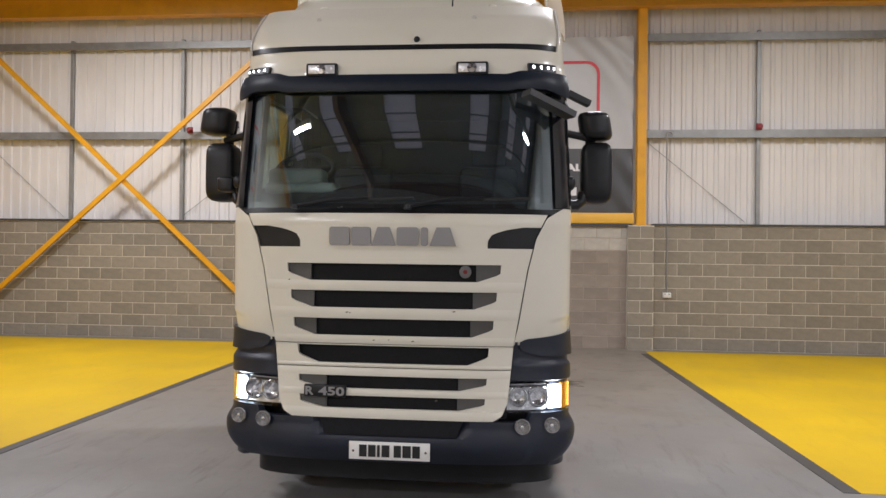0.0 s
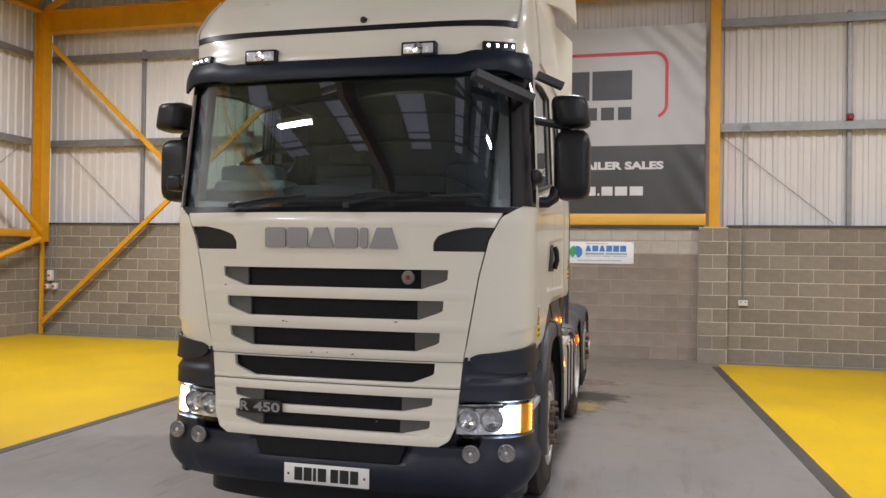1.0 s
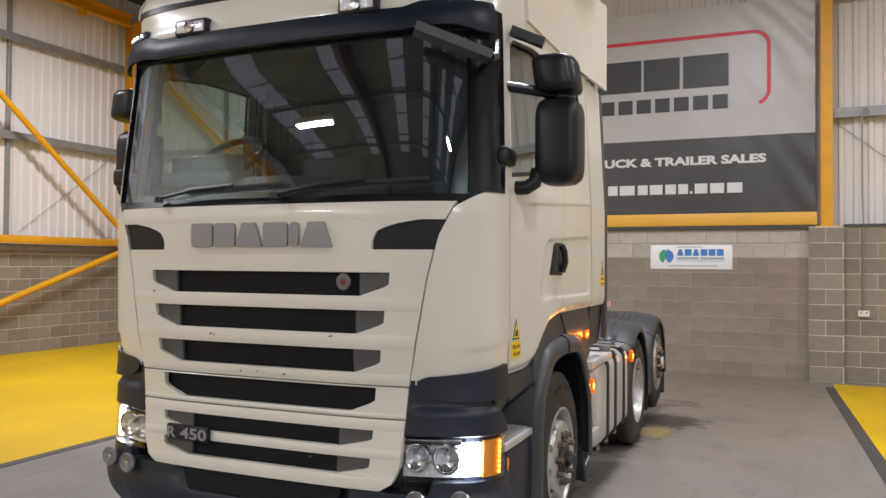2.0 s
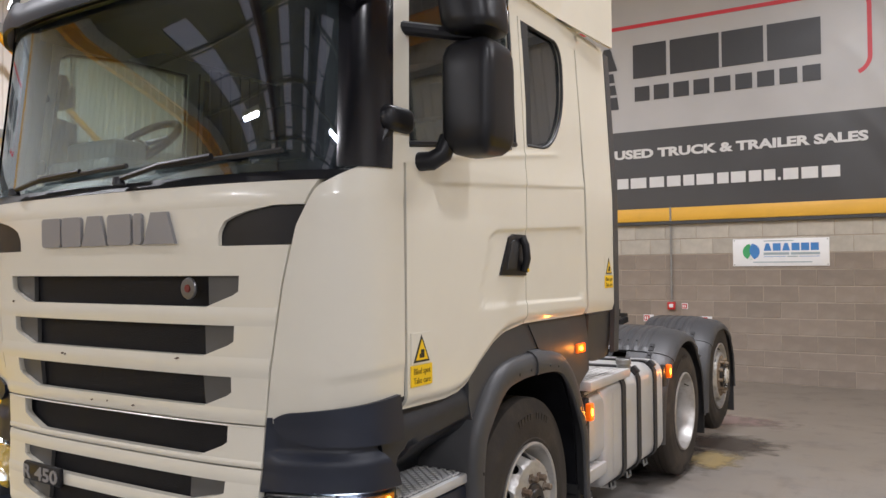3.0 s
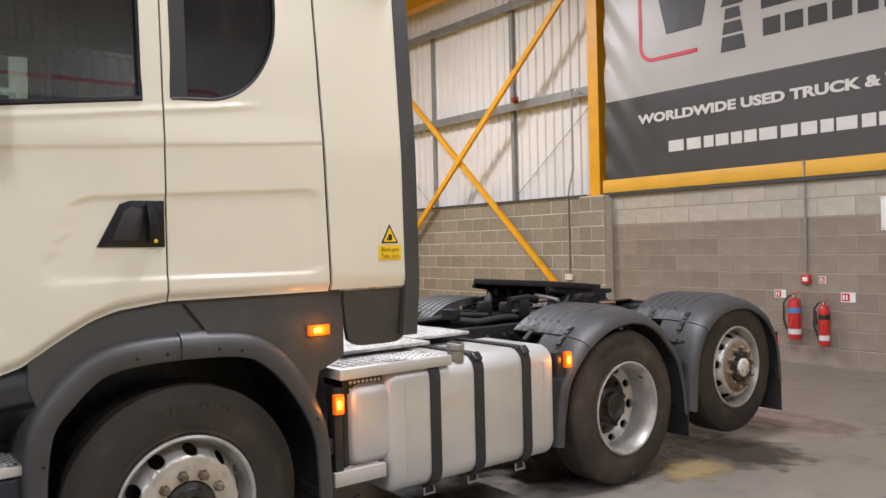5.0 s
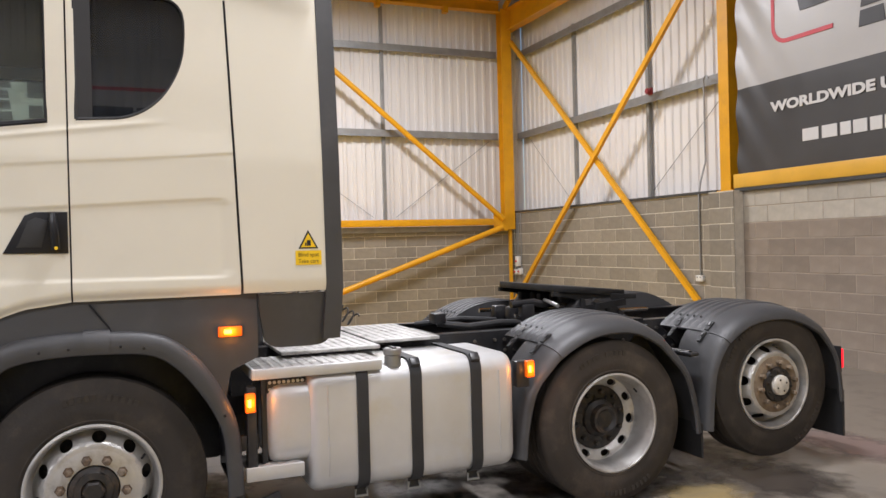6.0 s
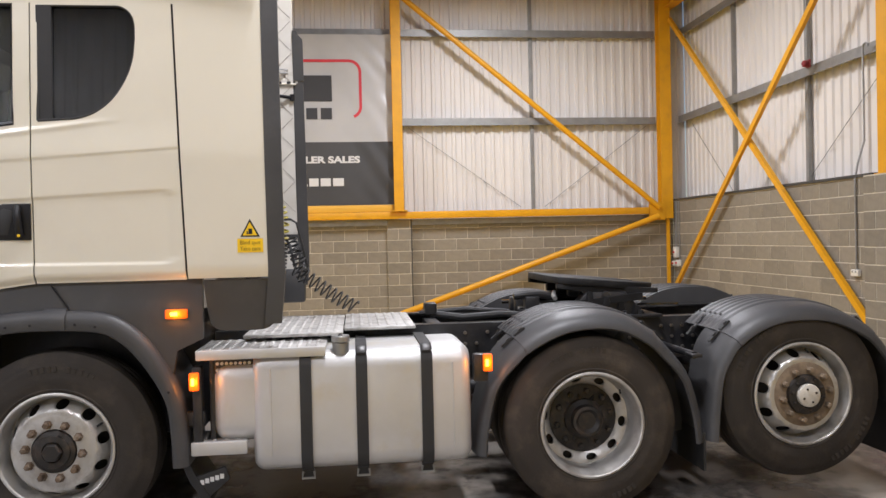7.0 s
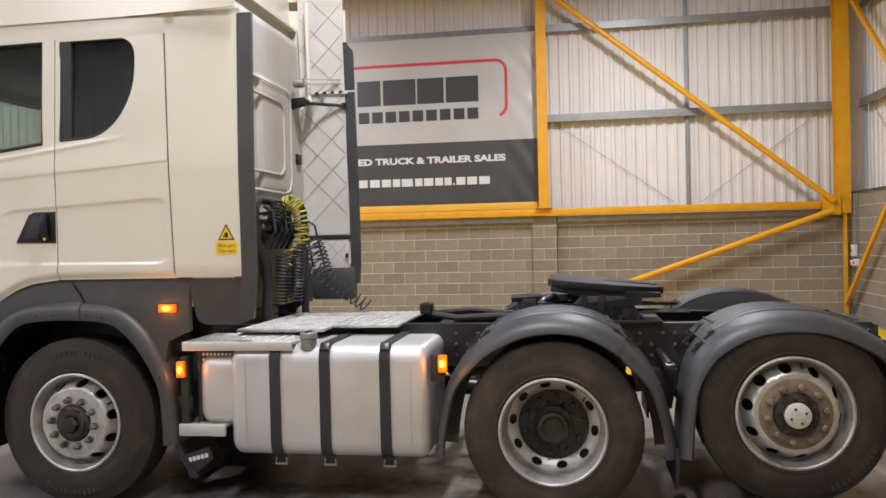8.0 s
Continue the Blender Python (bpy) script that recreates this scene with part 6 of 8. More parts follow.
    for i in range(-5, 11):
        for d in (-1, 1):
            y0 = 0.45 + i * 0.04
            y1 = y0 + d * 0.19
            if d < 0:
                y0, y1 = y0 + 0.19, y0
            ends = [(0.918, y0), (1.132, y1)]
            k0, k1 = (0.45 - y0) / (y1 - y0), (0.855 - y0) / (y1 - y0)
            lo_, hi_ = max(0.0, min(k0, k1)), min(1.0, max(k0, k1))
            if hi_ - lo_ > 0.1:
                q = [(XC + sg * lerp(0.918, 1.132, k), lerp(y0, y1, k), 0.8165) for k in (lo_, hi_)]
                bar(b, q[0], q[1], 0.009, 0.008)
    tagged(part("step_grating", b, M_ALU, st, "silver diamond step grating", smooth=0), kind="stuff")
    part("step_face", box(B(), XC + sg * 1.08, XC + sg * 1.15, 0.44, 0.88, 0.40, 0.765, 0.01), M_BLUE, truck)
    knob = part("step_knob", lathe(B(), ((0.026, -0.09), (0.028, 0.0), (0.025, 0.016), (0.016, 0.026), (0.0, 0.029)), (XC + sg * 1.03, 0.482, 0.936), "x", 18, sg), M_ALU, truck, "round metal knob in the step well")
    part("knob_slot", box(B(), XC + sg * 1.046, XC + sg * 1.061, 0.458, 0.506, 0.929, 0.939, 0.002), M_BLACK, knob)
    part("side_reflector", box(B(), XC + sg * 1.148, XC + sg * 1.156, 0.45, 0.48, 0.66, 0.74, 0.003), M_AMBEROFF, truck, "amber side reflector")

# inner wheel housing
for sg in (-1, 1):
    bm = B()
    pts = path_points(ARCH, 40)
    sweep(bm, pts, ((0.55, 0.03), (1.12, 0.03), (1.12, 0.05), (0.55, 0.05)), sg)
    part("wheel_housing", bm, M_BLACK, truck)
part("engine_tunnel", box(B(), XC - 0.62, XC + 0.62, 0.35, 2.15, 0.45, 1.2, 0.05), M_CHASSIS, truck, "black engine and axle housing")


def side_lamp(y, z, w, h, x):
    lp = part("side_marker_lamp", box(B(), x - 0.02, x + 0.014, y - w / 2, y + w / 2, z - h / 2, z + h / 2, 0.006), M_AMBER, truck, "lit amber side marker lamp")
    part("bulb", box(B(), x + 0.010, x + 0.018, y - w * 0.26, y + w * 0.06, z - h * 0.2, z + h * 0.2, 0.003), M_AMBERHOT, lp)
    pl_ = bpy.data.lights.new("marker_glow", "POINT")
    pl_.energy, pl_.color, pl_.shadow_soft_size = 0.9, (1.0, 0.30, 0.03), 0.015
    new("marker_glow", pl_).location = (x + 0.04, y, z)


side_lamp(2.12, 1.205, 0.115, 0.05, XC + 1.15)
side_lamp(2.205, 0.845, 0.05, 0.095, XC + 1.175)
side_lamp(3.775, 0.885, 0.05, 0.095, XC + 1.175)
part("lamp_bracket", box(B(), XC + 1.10, XC + 1.16, 3.70, 3.78, 0.78, 0.93, 0.006), M_CHASSIS, truck)
part("lamp_bracket", box(B(), XC + 1.08, XC + 1.158, 2.19, 2.24, 0.50, 0.92, 0.01), M_CHASSIS, truck)
part("side_reflector", box(B(), XC + 1.1, XC + 1.14, 2.15, 2.25, 0.60, 0.68, 0.01), M_RUBBER, truck)


# ---- wheels ----
def wheel(y, z, sg, kind, turn=0.0, r=0.505, face=1.13):
    """face: distance of the tyre's outer wall from the middle."""
    c = (XC + sg * face, y, z)

    def P(p, n=64):
        return lathe(B(), p, c, "x", n, sg)
    w = 0.295
    tyre = ((0.298, -0.012), (0.308, 0.0), (0.318, 0.003), (0.322, 0.0), (0.345, 0.003), (0.38, 0.0055), (0.383, 0.0045), (0.42, 0.003), (0.450, -0.005), (0.453, -0.008), (0.478, -0.017), (r - 0.004, -0.034), (r, -0.05))
    tread = []
    for a, b in ((-0.05, -0.095), (-0.105, -0.135), (-0.145, -0.155), (-0.165, -0.195), (-0.205, -w + 0.05)):
        tread += [(r, a), (r, b), (r - 0.012, b - 0.001), (r - 0.012, b - 0.009)]
    wheel_part = part("wheel", P(tyre + tuple(tread) + ((r - 0.02, -w + 0.03), (0.44, -w), (0.298, -w + 0.02), tyre[0])), M_TYREDUST if kind == "drive" else M_TYRE, truck, "dusty black truck tyre on a silver rim")
    for k in range(2):
        for i in range(11):
            aa = turn + 0.9 + math.pi * k + i * 0.075
            if i not in (5,):
                rr = 0.424
                part("sidewall_letter", box(B(), -0.0015, 0.0025, -0.0105 + 0.002 * ((i * 5) % 3), 0.0105, -0.015, 0.015, 0.0, 1, Matrix.Translation((c[0] + sg * 0.0035, y + rr * math.cos(aa), z + rr * math.sin(aa))) @ Matrix.Rotation(aa - math.pi / 2, 4, 'X')), M_TYREMARK, wheel_part, smooth=0)
    dual = kind == "drive"
    if dual:
        c2 = (XC + sg * (face - 0.33), y, z)
        part("inner_tyre", lathe(B(), tyre + ((r, -w + 0.05), (0.44, -w), (0.298, -w + 0.02), tyre[0]), c2, "x", 48, sg), M_TYRE, wheel_part)
    depth = {"front": -0.095, "drive": -0.165, "tag": -0.095}[kind]
    # rim flange and well
    rim = ((0.300, -0.02), (0.302, 0.004), (0.292, 0.008), (0.284, 0.002), (0.278, -0.02), (0.268, -0.04), (0.262, depth - 0.012), (0.262, depth - 0.03), (0.29, depth - 0.03))
    part("rim", P(rim), M_RIM, wheel_part, "silver steel rim")
    # disc with ten round holes
    bm = B()
    hub_out = 0.06 if kind != "drive" else -0.02
    n = 10
    r0, r1 = 0.185, 0.264
    rc, rh = 0.234, 0.021

    def disc_h(rr):
        if kind == "drive":
            return depth - 0.012 - 0.045 * smooth01((0.262 - rr) / 0.10)
        return depth + (0.105 * smooth01((0.264 - rr) / 0.055))
    for k in range(n):
        a0 = turn + 2 * math.pi * k / n
        da = math.pi / n
        rect = []
        for i in range(6):
            rect.append((lerp(-1, 1, i / 6), -1))
        for i in range(4):
            rect.append((1, lerp(-1, 1, i / 4)))
        for i in range(6):
            rect.append((lerp(1, -1, i / 6), 1))
        for i in range(4):
            rect.append((-1, lerp(1, -1, i / 4)))

        def at(s, t):
            rr = lerp(r0, r1, (t + 1) / 2)
            aa = a0 + s * da
            return Vector((c[0] + sg * disc_h(rr), c[1] + rr * math.cos(aa), c[2] + rr * math.sin(aa)))
        outer = [bm.verts.new(at(s, t)) for s, t in rect]
        inner, deep = [], []
        for s, t in rect:
            ang = math.atan2(t * (r1 - r0) / 2, s * da * rc)
            rr, aa = rc + rh * math.sin(ang), a0 + rh * 1.5 * math.cos(ang) / rc
            p = Vector((c[0] + sg * disc_h(rr), c[1] + rr * math.cos(aa), c[2] + rr * math.sin(aa)))
            inner.append(bm.verts.new(p))
            deep.append(bm.verts.new(p - Vector((sg * 0.02, 0, 0))))
        m_ = len(rect)
        polar = [[(math.hypot(v.co.y - c[1], v.co.z - c[2]), math.atan2(v.co.z - c[2], v.co.y - c[1])) for v in ring_] for ring_ in (outer, inner)]
        steps = [outer]
        for s_ in (0.25, 0.5, 0.75):
            row = []
            for (ra, aa), (rb, ab) in zip(*polar):
                ab = aa + (ab - aa + math.pi) % (2 * math.pi) - math.pi
                rr, ang = lerp(ra, rb, s_), lerp(aa, ab, s_)
                row.append(bm.verts.new((c[0] + sg * disc_h(rr), c[1] + rr * math.cos(ang), c[2] + rr * math.sin(ang))))
            steps.append(row)
        steps += [inner, deep]
        for ra, rb in zip(steps, steps[1:]):
            for i in range(m_):
                j = (i + 1) % m_
                bm.faces.new((ra[i], ra[j], rb[j], rb[i]))
    bmesh.ops.remove_doubles(bm, verts=bm.verts, dist=0.0005)
    part("wheel_disc", bm, M_RIM, wheel_part)
    h0 = disc_h(r0)
    if kind == "drive":
        part("hub_flange", P(((0.187, h0), (0.18, h0 + 0.006), (0.12, h0 + 0.006), (0.115, h0 + 0.05), (0.09, h0 + 0.075), (0.085, h0 + 0.12), (0.07, h0 + 0.125), (0.05, h0 + 0.105), (0.0, h0 + 0.10)), 36), M_HUB, wheel_part, "greasy dark wheel hub")
        for k in range(10):
            aa = turn + 2 * math.pi * k / 10
            part("hub_rib", bar(B(), (c[0] + sg * (h0 + 0.03), y + 0.10 * math.cos(aa), z + 0.10 * math.sin(aa)), (c[0] + sg * (h0 + 0.012), y + 0.148 * math.cos(aa), z + 0.148 * math.sin(aa)), 0.024, 0.024), M_HUB, wheel_part)
        part("hub_ring", P(((0.185, h0 + 0.008), (0.176, h0 + 0.012), (0.140, h0 + 0.014), (0.128, h0 + 0.008)), 36), M_FLANGE, wheel_part)
        nut_h, nut_m, rn = h0 + 0.012, M_HUB, 0.163
    elif kind == "front":
        part("hub_flange", P(((0.187, h0), (0.16, h0 + 0.004), (0.115, h0 + 0.004), (0.11, h0 - 0.02), (0.105, h0 - 0.02)), 36), M_RIM, wheel_part)
        part("hub_cap", P(((0.112, h0 - 0.02), (0.108, h0 + 0.012), (0.088, h0 + 0.02), (0.084, h0 + 0.028), (0.055, h0 + 0.032), (0.05, h0 + 0.02), (0.0, h0 + 0.018)), 36), M_HUB, wheel_part, "greasy dark wheel hub")
        part("hub_nut", lathe(B(), ((0.05, 0.0), (0.05, 0.034), (0.043, 0.042), (0.0, 0.042)), (c[0] + sg * (h0 + 0.018), y, z), "x", 6, sg), M_HUB, wheel_part)
        nut_h, nut_m, rn = h0 + 0.004, M_RUST, 0.142
    else:
        part("hub_flange", P(((0.187, h0), (0.172, h0 + 0.006), (0.118, h0 + 0.010), (0.112, h0 + 0.004)), 36), M_TAGHUB, wheel_part, "beige rusted hub flange")
        part("hub_cap", P(((0.118, h0 + 0.004), (0.112, h0 + 0.03), (0.075, h0 + 0.04), (0.07, h0 + 0.03)), 36), M_HUB, wheel_part)
        part("hub_cover", P(((0.068, h0 + 0.03), (0.066, h0 + 0.055), (0.058, h0 + 0.06), (0.0, h0 + 0.061)), 30), M_COVER, wheel_part, "pale round hub cover")
        for k in range(4):
            aa = 1.57 * k + 0.4
            part("cover_screw", lathe(B(), ((0.0, 0.004), (0.007, 0.002), (0.007, 0.0)), (c[0] + sg * (h0 + 0.061), y + 0.04 * math.cos(aa), z + 0.04 * math.sin(aa)), "x", 8, sg), M_HUB, wheel_part)
        for k in range(10):
            aa = turn + 2 * math.pi * k / 10
            part("hub_bolt", lathe(B(), ((0.009, 0.0), (0.009, 0.014), (0.0, 0.016)), (c[0] + sg * (h0 + 0.034), y + 0.094 * math.cos(aa), z + 0.094 * math.sin(aa)), "x", 6, sg), M_HUB, wheel_part)
        nut_h, nut_m, rn = h0 + 0.004, M_TAGHUB, 0.146
    for k in range(10):
        aa = turn + 2 * math.pi * (k + 0.5) / 10
        part("wheel_nut", lathe(B(), ((0.024, 0.0), (0.024, 0.007), (0.017, 0.008), (0.017, 0.038), (0.012, 0.042), (0.0, 0.043)), (c[0] + sg * nut_h, y + rn * math.cos(aa), z + rn * math.sin(aa)), "x", 6, sg), nut_m, wheel_part)
    va = turn + 0.3
    part("valve", tube(B(), ((c[0] + sg * -0.05, y + 0.255 * math.cos(va), z + 0.255 * math.sin(va)), (c[0] + sg * -0.01, y + 0.24 * math.cos(va), z + 0.24 * math.sin(va))), 0.006, 6), M_RUBBER, wheel_part)
    # added dark disc, shades what shows through the hand holes
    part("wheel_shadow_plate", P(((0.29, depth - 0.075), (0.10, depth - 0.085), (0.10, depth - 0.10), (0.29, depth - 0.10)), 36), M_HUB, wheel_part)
    part("brake_drum", lathe(B(), ((0.0, -0.34), (0.20, -0.34), (0.20, -0.20), (0.17, -0.19), (0.0, -0.19)), c, "x", 28, sg), M_HUB, wheel_part)


for sg in (-1, 1):
    wheel(1.488, 0.512, sg, "front", 0.2 * sg, 0.512, 1.145)
    wheel(4.375, 0.500, sg, "drive", 0.5, 0.50, 1.13)
    wheel(5.64, 0.622, sg, "tag", 1.1 * sg, 0.49, 1.13)
for y in (1.488, 4.375, 5.64):
    part("axle", lathe(B(), ((0.07, -0.85), (0.07, 0.85)), (XC, y, 0.5 if y < 5 else 0.62), "x", 16), M_CHASSIS, truck)
part("differential", lathe(B(), ((0.0, -0.2), (0.14, -0.17), (0.2, -0.05), (0.2, 0.05), (0.14, 0.17), (0.0, 0.2)), (XC, 4.375, 0.5), "x", 24), M_CHASSIS, truck)

# ---- mudguards ----
G_DRIVE = ((3.705, 0.36), (3.73, 0.56), (3.80, 0.80), (3.915, 0.985), (4.05, 1.10), (4.22, 1.17), (4.41, 1.19), (4.58, 1.165), (4.72, 1.095), (4.825, 0.995), (4.945, 0.80), (5.02, 0.56), (5.045, 0.37))
G_TAG = ((5.055, 0.37), (5.075, 0.60), (5.115, 0.84), (5.185, 1.00), (5.32, 1.12), (5.48, 1.18), (5.66, 1.195), (5.84, 1.175), (6.02, 1.10), (6.15, 0.985), (6.23, 0.82), (6.275, 0.62), (6.29, 0.45))


def mudguard(path, sg):
    pts = path_points([(a, b - 0.05 * smooth01((b - 0.8) / 0.35)) for a, b in path], 72)

    def prof(ribs, z=0.8):
        o = 0.006 if ribs else 0.0
        r = 0.010 * smooth01((z - 1.006) / 0.008)
        lip = 0.064 - 0.006 * smooth01((1.08 - z) / 0.35)
        x0 = 0.50 if ribs else 0.80
        deep = 0.20 if ribs else 0.10
        out = [(x0, deep), (x0, -o)]
        drop = 0.026 if ribs else 0.026 * smooth01((z - 0.70) / 0.24)
        if ribs:
            for k in range(6):
                x = 0.535 + k * 0.072
                out += [(x, -o), (x + 0.008, -r - o), (x + 0.040, -r - o), (x + 0.052, -o)]
        out += [(1.03, -o), (1.075, 0.004 - o), (1.11, 0.013 - o), (1.132, 0.025 - o), (1.143 + o, 0.042 - o), (1.147 + o, lip), (1.135 + o, lip + 0.01), (1.13, lip + 0.005), (1.124, 0.044), (1.10, 0.030), (1.02, 0.014), (x0 + 0.012, 0.010), (x0 + 0.012, deep)]
        return [(x, q - 0.004 + drop * max(0.0, (x - 0.78) / 0.34) ** 2) for x, q in out]
    high = [i for i, p in enumerate(pts) if p.y > 0.985]
    cuts = ((0, high[0]), (high[0], high[-1]), (high[-1], 72))
    for i, (a, b) in enumerate(cuts):
        part("mudguard", sweep(B(), pts[a:b + 1], lambda z, i=i: prof(i == 1, z), sg), M_GREY, truck, "dark grey plastic mudguard section")
    for a in (cuts[0][1], cuts[1][1]):
        p = pts[a]
        d = (pts[a + 3] - pts[a - 3]).normalized()
        for x in (0.68, 0.98):
            up_ = d if a == cuts[0][1] else -d
            n = Vector((-d.y, d.x, 0)) * (0.011 - 0.026 * max(0.0, (x - 0.78) / 0.34) ** 2)
            for w_, k0, k1 in ((0.040, 0.012, 0.085), (0.034, -0.085, -0.004)):
                q0, q1 = p + up_ * k0 + n, p + up_ * k1 + n
                st = part("mudguard_strap", bar(B(), (XC + sg * x, q0.x, q0.y), (XC + sg * x, q1.x, q1.y), w_, 0.012), M_RUBBER, truck, "black mudguard strap")
                q2 = lerp(q0, q1, 0.5) + Vector((-d.y, d.x, 0)) * 0.007
                q3 = q2 + up_ * (k1 - k0) * 0.3
                part("strap_latch", bar(B(), (XC + sg * x, q2.x, q2.y), (XC + sg * x, q3.x, q3.y), w_ * 0.55, 0.010), M_CHASSIS, st)
        for x in (0.565, 0.635, 0.71, 0.78, 0.85):
            up_ = d if a == cuts[0][1] else -d
            n = Vector((-d.y, d.x, 0)) * (0.011 - 0.026 * max(0.0, (x - 0.78) / 0.34) ** 2)
            q = p + up_ * 0.115 + n
            part("strap_pin", lathe(B(), ((0.0, 0.007), (0.006, 0.006), (0.009, 0.0), (0.009, -0.008), (0.0, -0.008)), (XC + sg * x, q.x, q.y), "z", 8), M_GREY, truck)


for sg in (-1, 1):
    mudguard(G_DRIVE, sg)
    mudguard(G_TAG, sg)
    part("mudflap", box(B(), XC + sg * 0.62, XC + sg * 1.12, 6.265, 6.285, 0.20, 0.52), M_RUBBER, truck, "black rubber mudflap")
    part("mudflap", box(B(), XC + sg * 0.62, XC + sg * 1.12, 5.03, 5.045, 0.20, 0.42), M_RUBBER, truck, "black rubber mudflap")
    part("mudflap", prism(B(), [(2.10, 0.46), (2.13, 0.46), (2.19, 0.34), (2.28, 0.20), (2.25, 0.18), (2.16, 0.30)], "x", XC + sg * 0.75, XC + sg * 1.13, 0.004), M_RUBBER, truck, "black rubber mudflap")
    part("mudguard_stay", tube(B(), ((XC + sg * 0.45, 5.015, 0.86), (XC + sg * 1.05, 5.015, 0.86)), 0.022, 10), M_CHASSIS, truck)
    part("mudguard_clip", box(B(), XC + sg * 0.98, XC + sg * 1.10, 4.985, 5.045, 0.85, 0.872, 0.006), M_CHASSIS, truck)
bm = B()
prism(bm, [(2.17, 0.32), (2.345, 0.375), (2.37, 0.31), (2.22, 0.18)], "x", XC + 1.10, XC + 1.125, 0.004)
part("mudflap_badge", bm, M_RUBBER, truck)
for k in range(5):
    part("mudflap_block", box(B(), XC + 1.124, XC + 1.128, 2.215 + k * 0.026, 2.235 + k * 0.026, 0.285 + k * 0.007, 0.31 + k * 0.007), M_BANWHITE, truck, smooth=0)

# ---- chassis ----
for sg in (-1, 1):
    bm = B()
    prism(bm, [(sg * 0.46, 0.76), (sg * 0.46, 1.03), (sg * 0.36, 1.03), (sg * 0.36, 1.02), (sg * 0.45, 1.02), (sg * 0.45, 0.77), (sg * 0.36, 0.77), (sg * 0.36, 0.76)], "y", 2.2, 6.25)
    bmesh.ops.translate(bm, verts=bm.verts, vec=(XC, 0, 0))
    fr = part("frame_rail", bm, M_CHASSIS, truck, "black steel chassis rail", 0)
    for k in range(34):
        for z in (0.83, 0.90, 0.97):
            if (k * 7 + int(z * 100)) % 4:
                part("frame_bolt", lathe(B(), ((0.0, 0.014), (0.012, 0.012), (0.012, 0.0)), (XC + sg * 0.46, 3.75 + k * 0.072, z), "x", 6, sg), M_BOLT, fr)
    part("spring_hanger", prism(B(), [(4.90, 0.76), (5.12, 0.76), (5.08, 0.52), (4.96, 0.50)], "x", XC + sg * 0.40, XC + sg * 0.56, 0.01), M_CHASSIS, truck)
    part("air_bellow", lathe(B(), ((0.0, 0.0), (0.11, 0.0), (0.13, 0.03), (0.11, 0.07), (0.13, 0.11), (0.11, 0.15), (0.0, 0.15)), (XC + sg * 0.52, 4.75, 0.56), "z", 24), M_RUBBER, truck)
for y in (2.35, 3.6, 4.9, 6.2):
    part("cross_member", box(B(), XC - 0.45, XC + 0.45, y - 0.05, y + 0.05, 0.79, 0.99, 0.01), M_CHASSIS, truck)
part("rear_panel", box(B(), XC - 0.5, XC + 0.5, 6.25, 6.27, 0.72, 1.02, 0.004), M_CHASSIS, truck)
for sg in (-1, 1):
    part("tail_lamp", box(B(), XC + sg * 0.68, XC + sg * 1.07, 6.30, 6.35, 0.66, 0.80, 0.012), M_RED, truck, "lit red tail lamp")
    part("tail_lamp_bracket", box(B(), XC + sg * 0.42, XC + sg * 1.09, 6.295, 6.302, 0.64, 0.82, 0.002), M_CHASSIS, truck)
# under-body masses
part("gearbox", box(B(), XC - 0.3, XC + 0.3, 2.1, 3.3, 0.40, 0.80, 0.06), M_CHASSIS, truck)
part("silencer", box(B(), XC - 1.08, XC - 0.5, 2.4, 3.4, 0.36, 0.92, 0.06), M_ALU, truck, "silver silencer box")
part("air_tank", lathe(B(), ((0.0, -0.45), (0.10, -0.43), (0.125, -0.38), (0.125, 0.38), (0.10, 0.43), (0.0, 0.45)), (XC - 0.66, 3.95, 0.62), "y", 24), M_CHASSIS, truck)
part("prop_shaft", tube(B(), ((XC, 3.2, 0.58), (XC, 4.2, 0.52)), 0.06, 14), M_CHASSIS, truck)

# catwalk plates
def tread_plate(x0, x1, y0, y1, z, name, label):
    pl_ = part(name, box(B(), x0, x1, y0, y1, z - 0.02, z, 0.006), M_TREAD, truck, label)
    n, m_ = int((y1 - y0 - 0.03) / 0.05), int((x1 - x0 - 0.04) / 0.047)
    bm = B()
    for j in range(n):
        yy = y0 + 0.02 + (j + 0.5) * (y1 - y0 - 0.04) / n
        for i in range(m_):
            xx = x0 + 0.015 + (i + 0.5) * (x1 - x0 - 0.05) / m_
            rings(bm, [[(xx + a * k, yy + b * k, z + h) for a, b in ((-0.021, 0), (-0.013, -0.014), (0.013, -0.014), (0.021, 0), (0.013, 0.014), (-0.013, 0.014))] for k, h in ((1.0, -0.001), (0.6, 0.005))])
    tagged(part("tread_pattern", bm, M_TREAD, pl_, smooth=0), kind="stuff")
    return pl_


tread_plate(XC - 0.24, XC + 0.86, 2.42, 2.985, 1.046, "catwalk_plate", "aluminium tread plate catwalk")
tread_plate(XC - 0.24, XC + 0.68, 2.99, 3.42, 1.052, "catwalk_plate", "aluminium tread plate catwalk")
up = tread_plate(XC + 0.70, XC + 1.17, 2.235, 2.895, 1.005, "tank_step", "aluminium tread step plate over the tank")
part("step_edge", box(B(), XC + 1.15, XC + 1.178, 2.225, 2.895, 0.955, 1.008, 0.006), M_ALU, up)
part("step_edge", box(B(), XC + 0.70, XC + 1.178, 2.215, 2.235, 0.955, 1.008, 0.006), M_ALU, up)
dn = tread_plate(XC + 0.86, XC + 1.16, 2.185, 2.465, 0.515, "lower_step", "small aluminium lower step")
part("step_edge", box(B(), XC + 1.145, XC + 1.172, 2.18, 2.47, 0.45, 0.52, 0.005), M_ALU, dn)
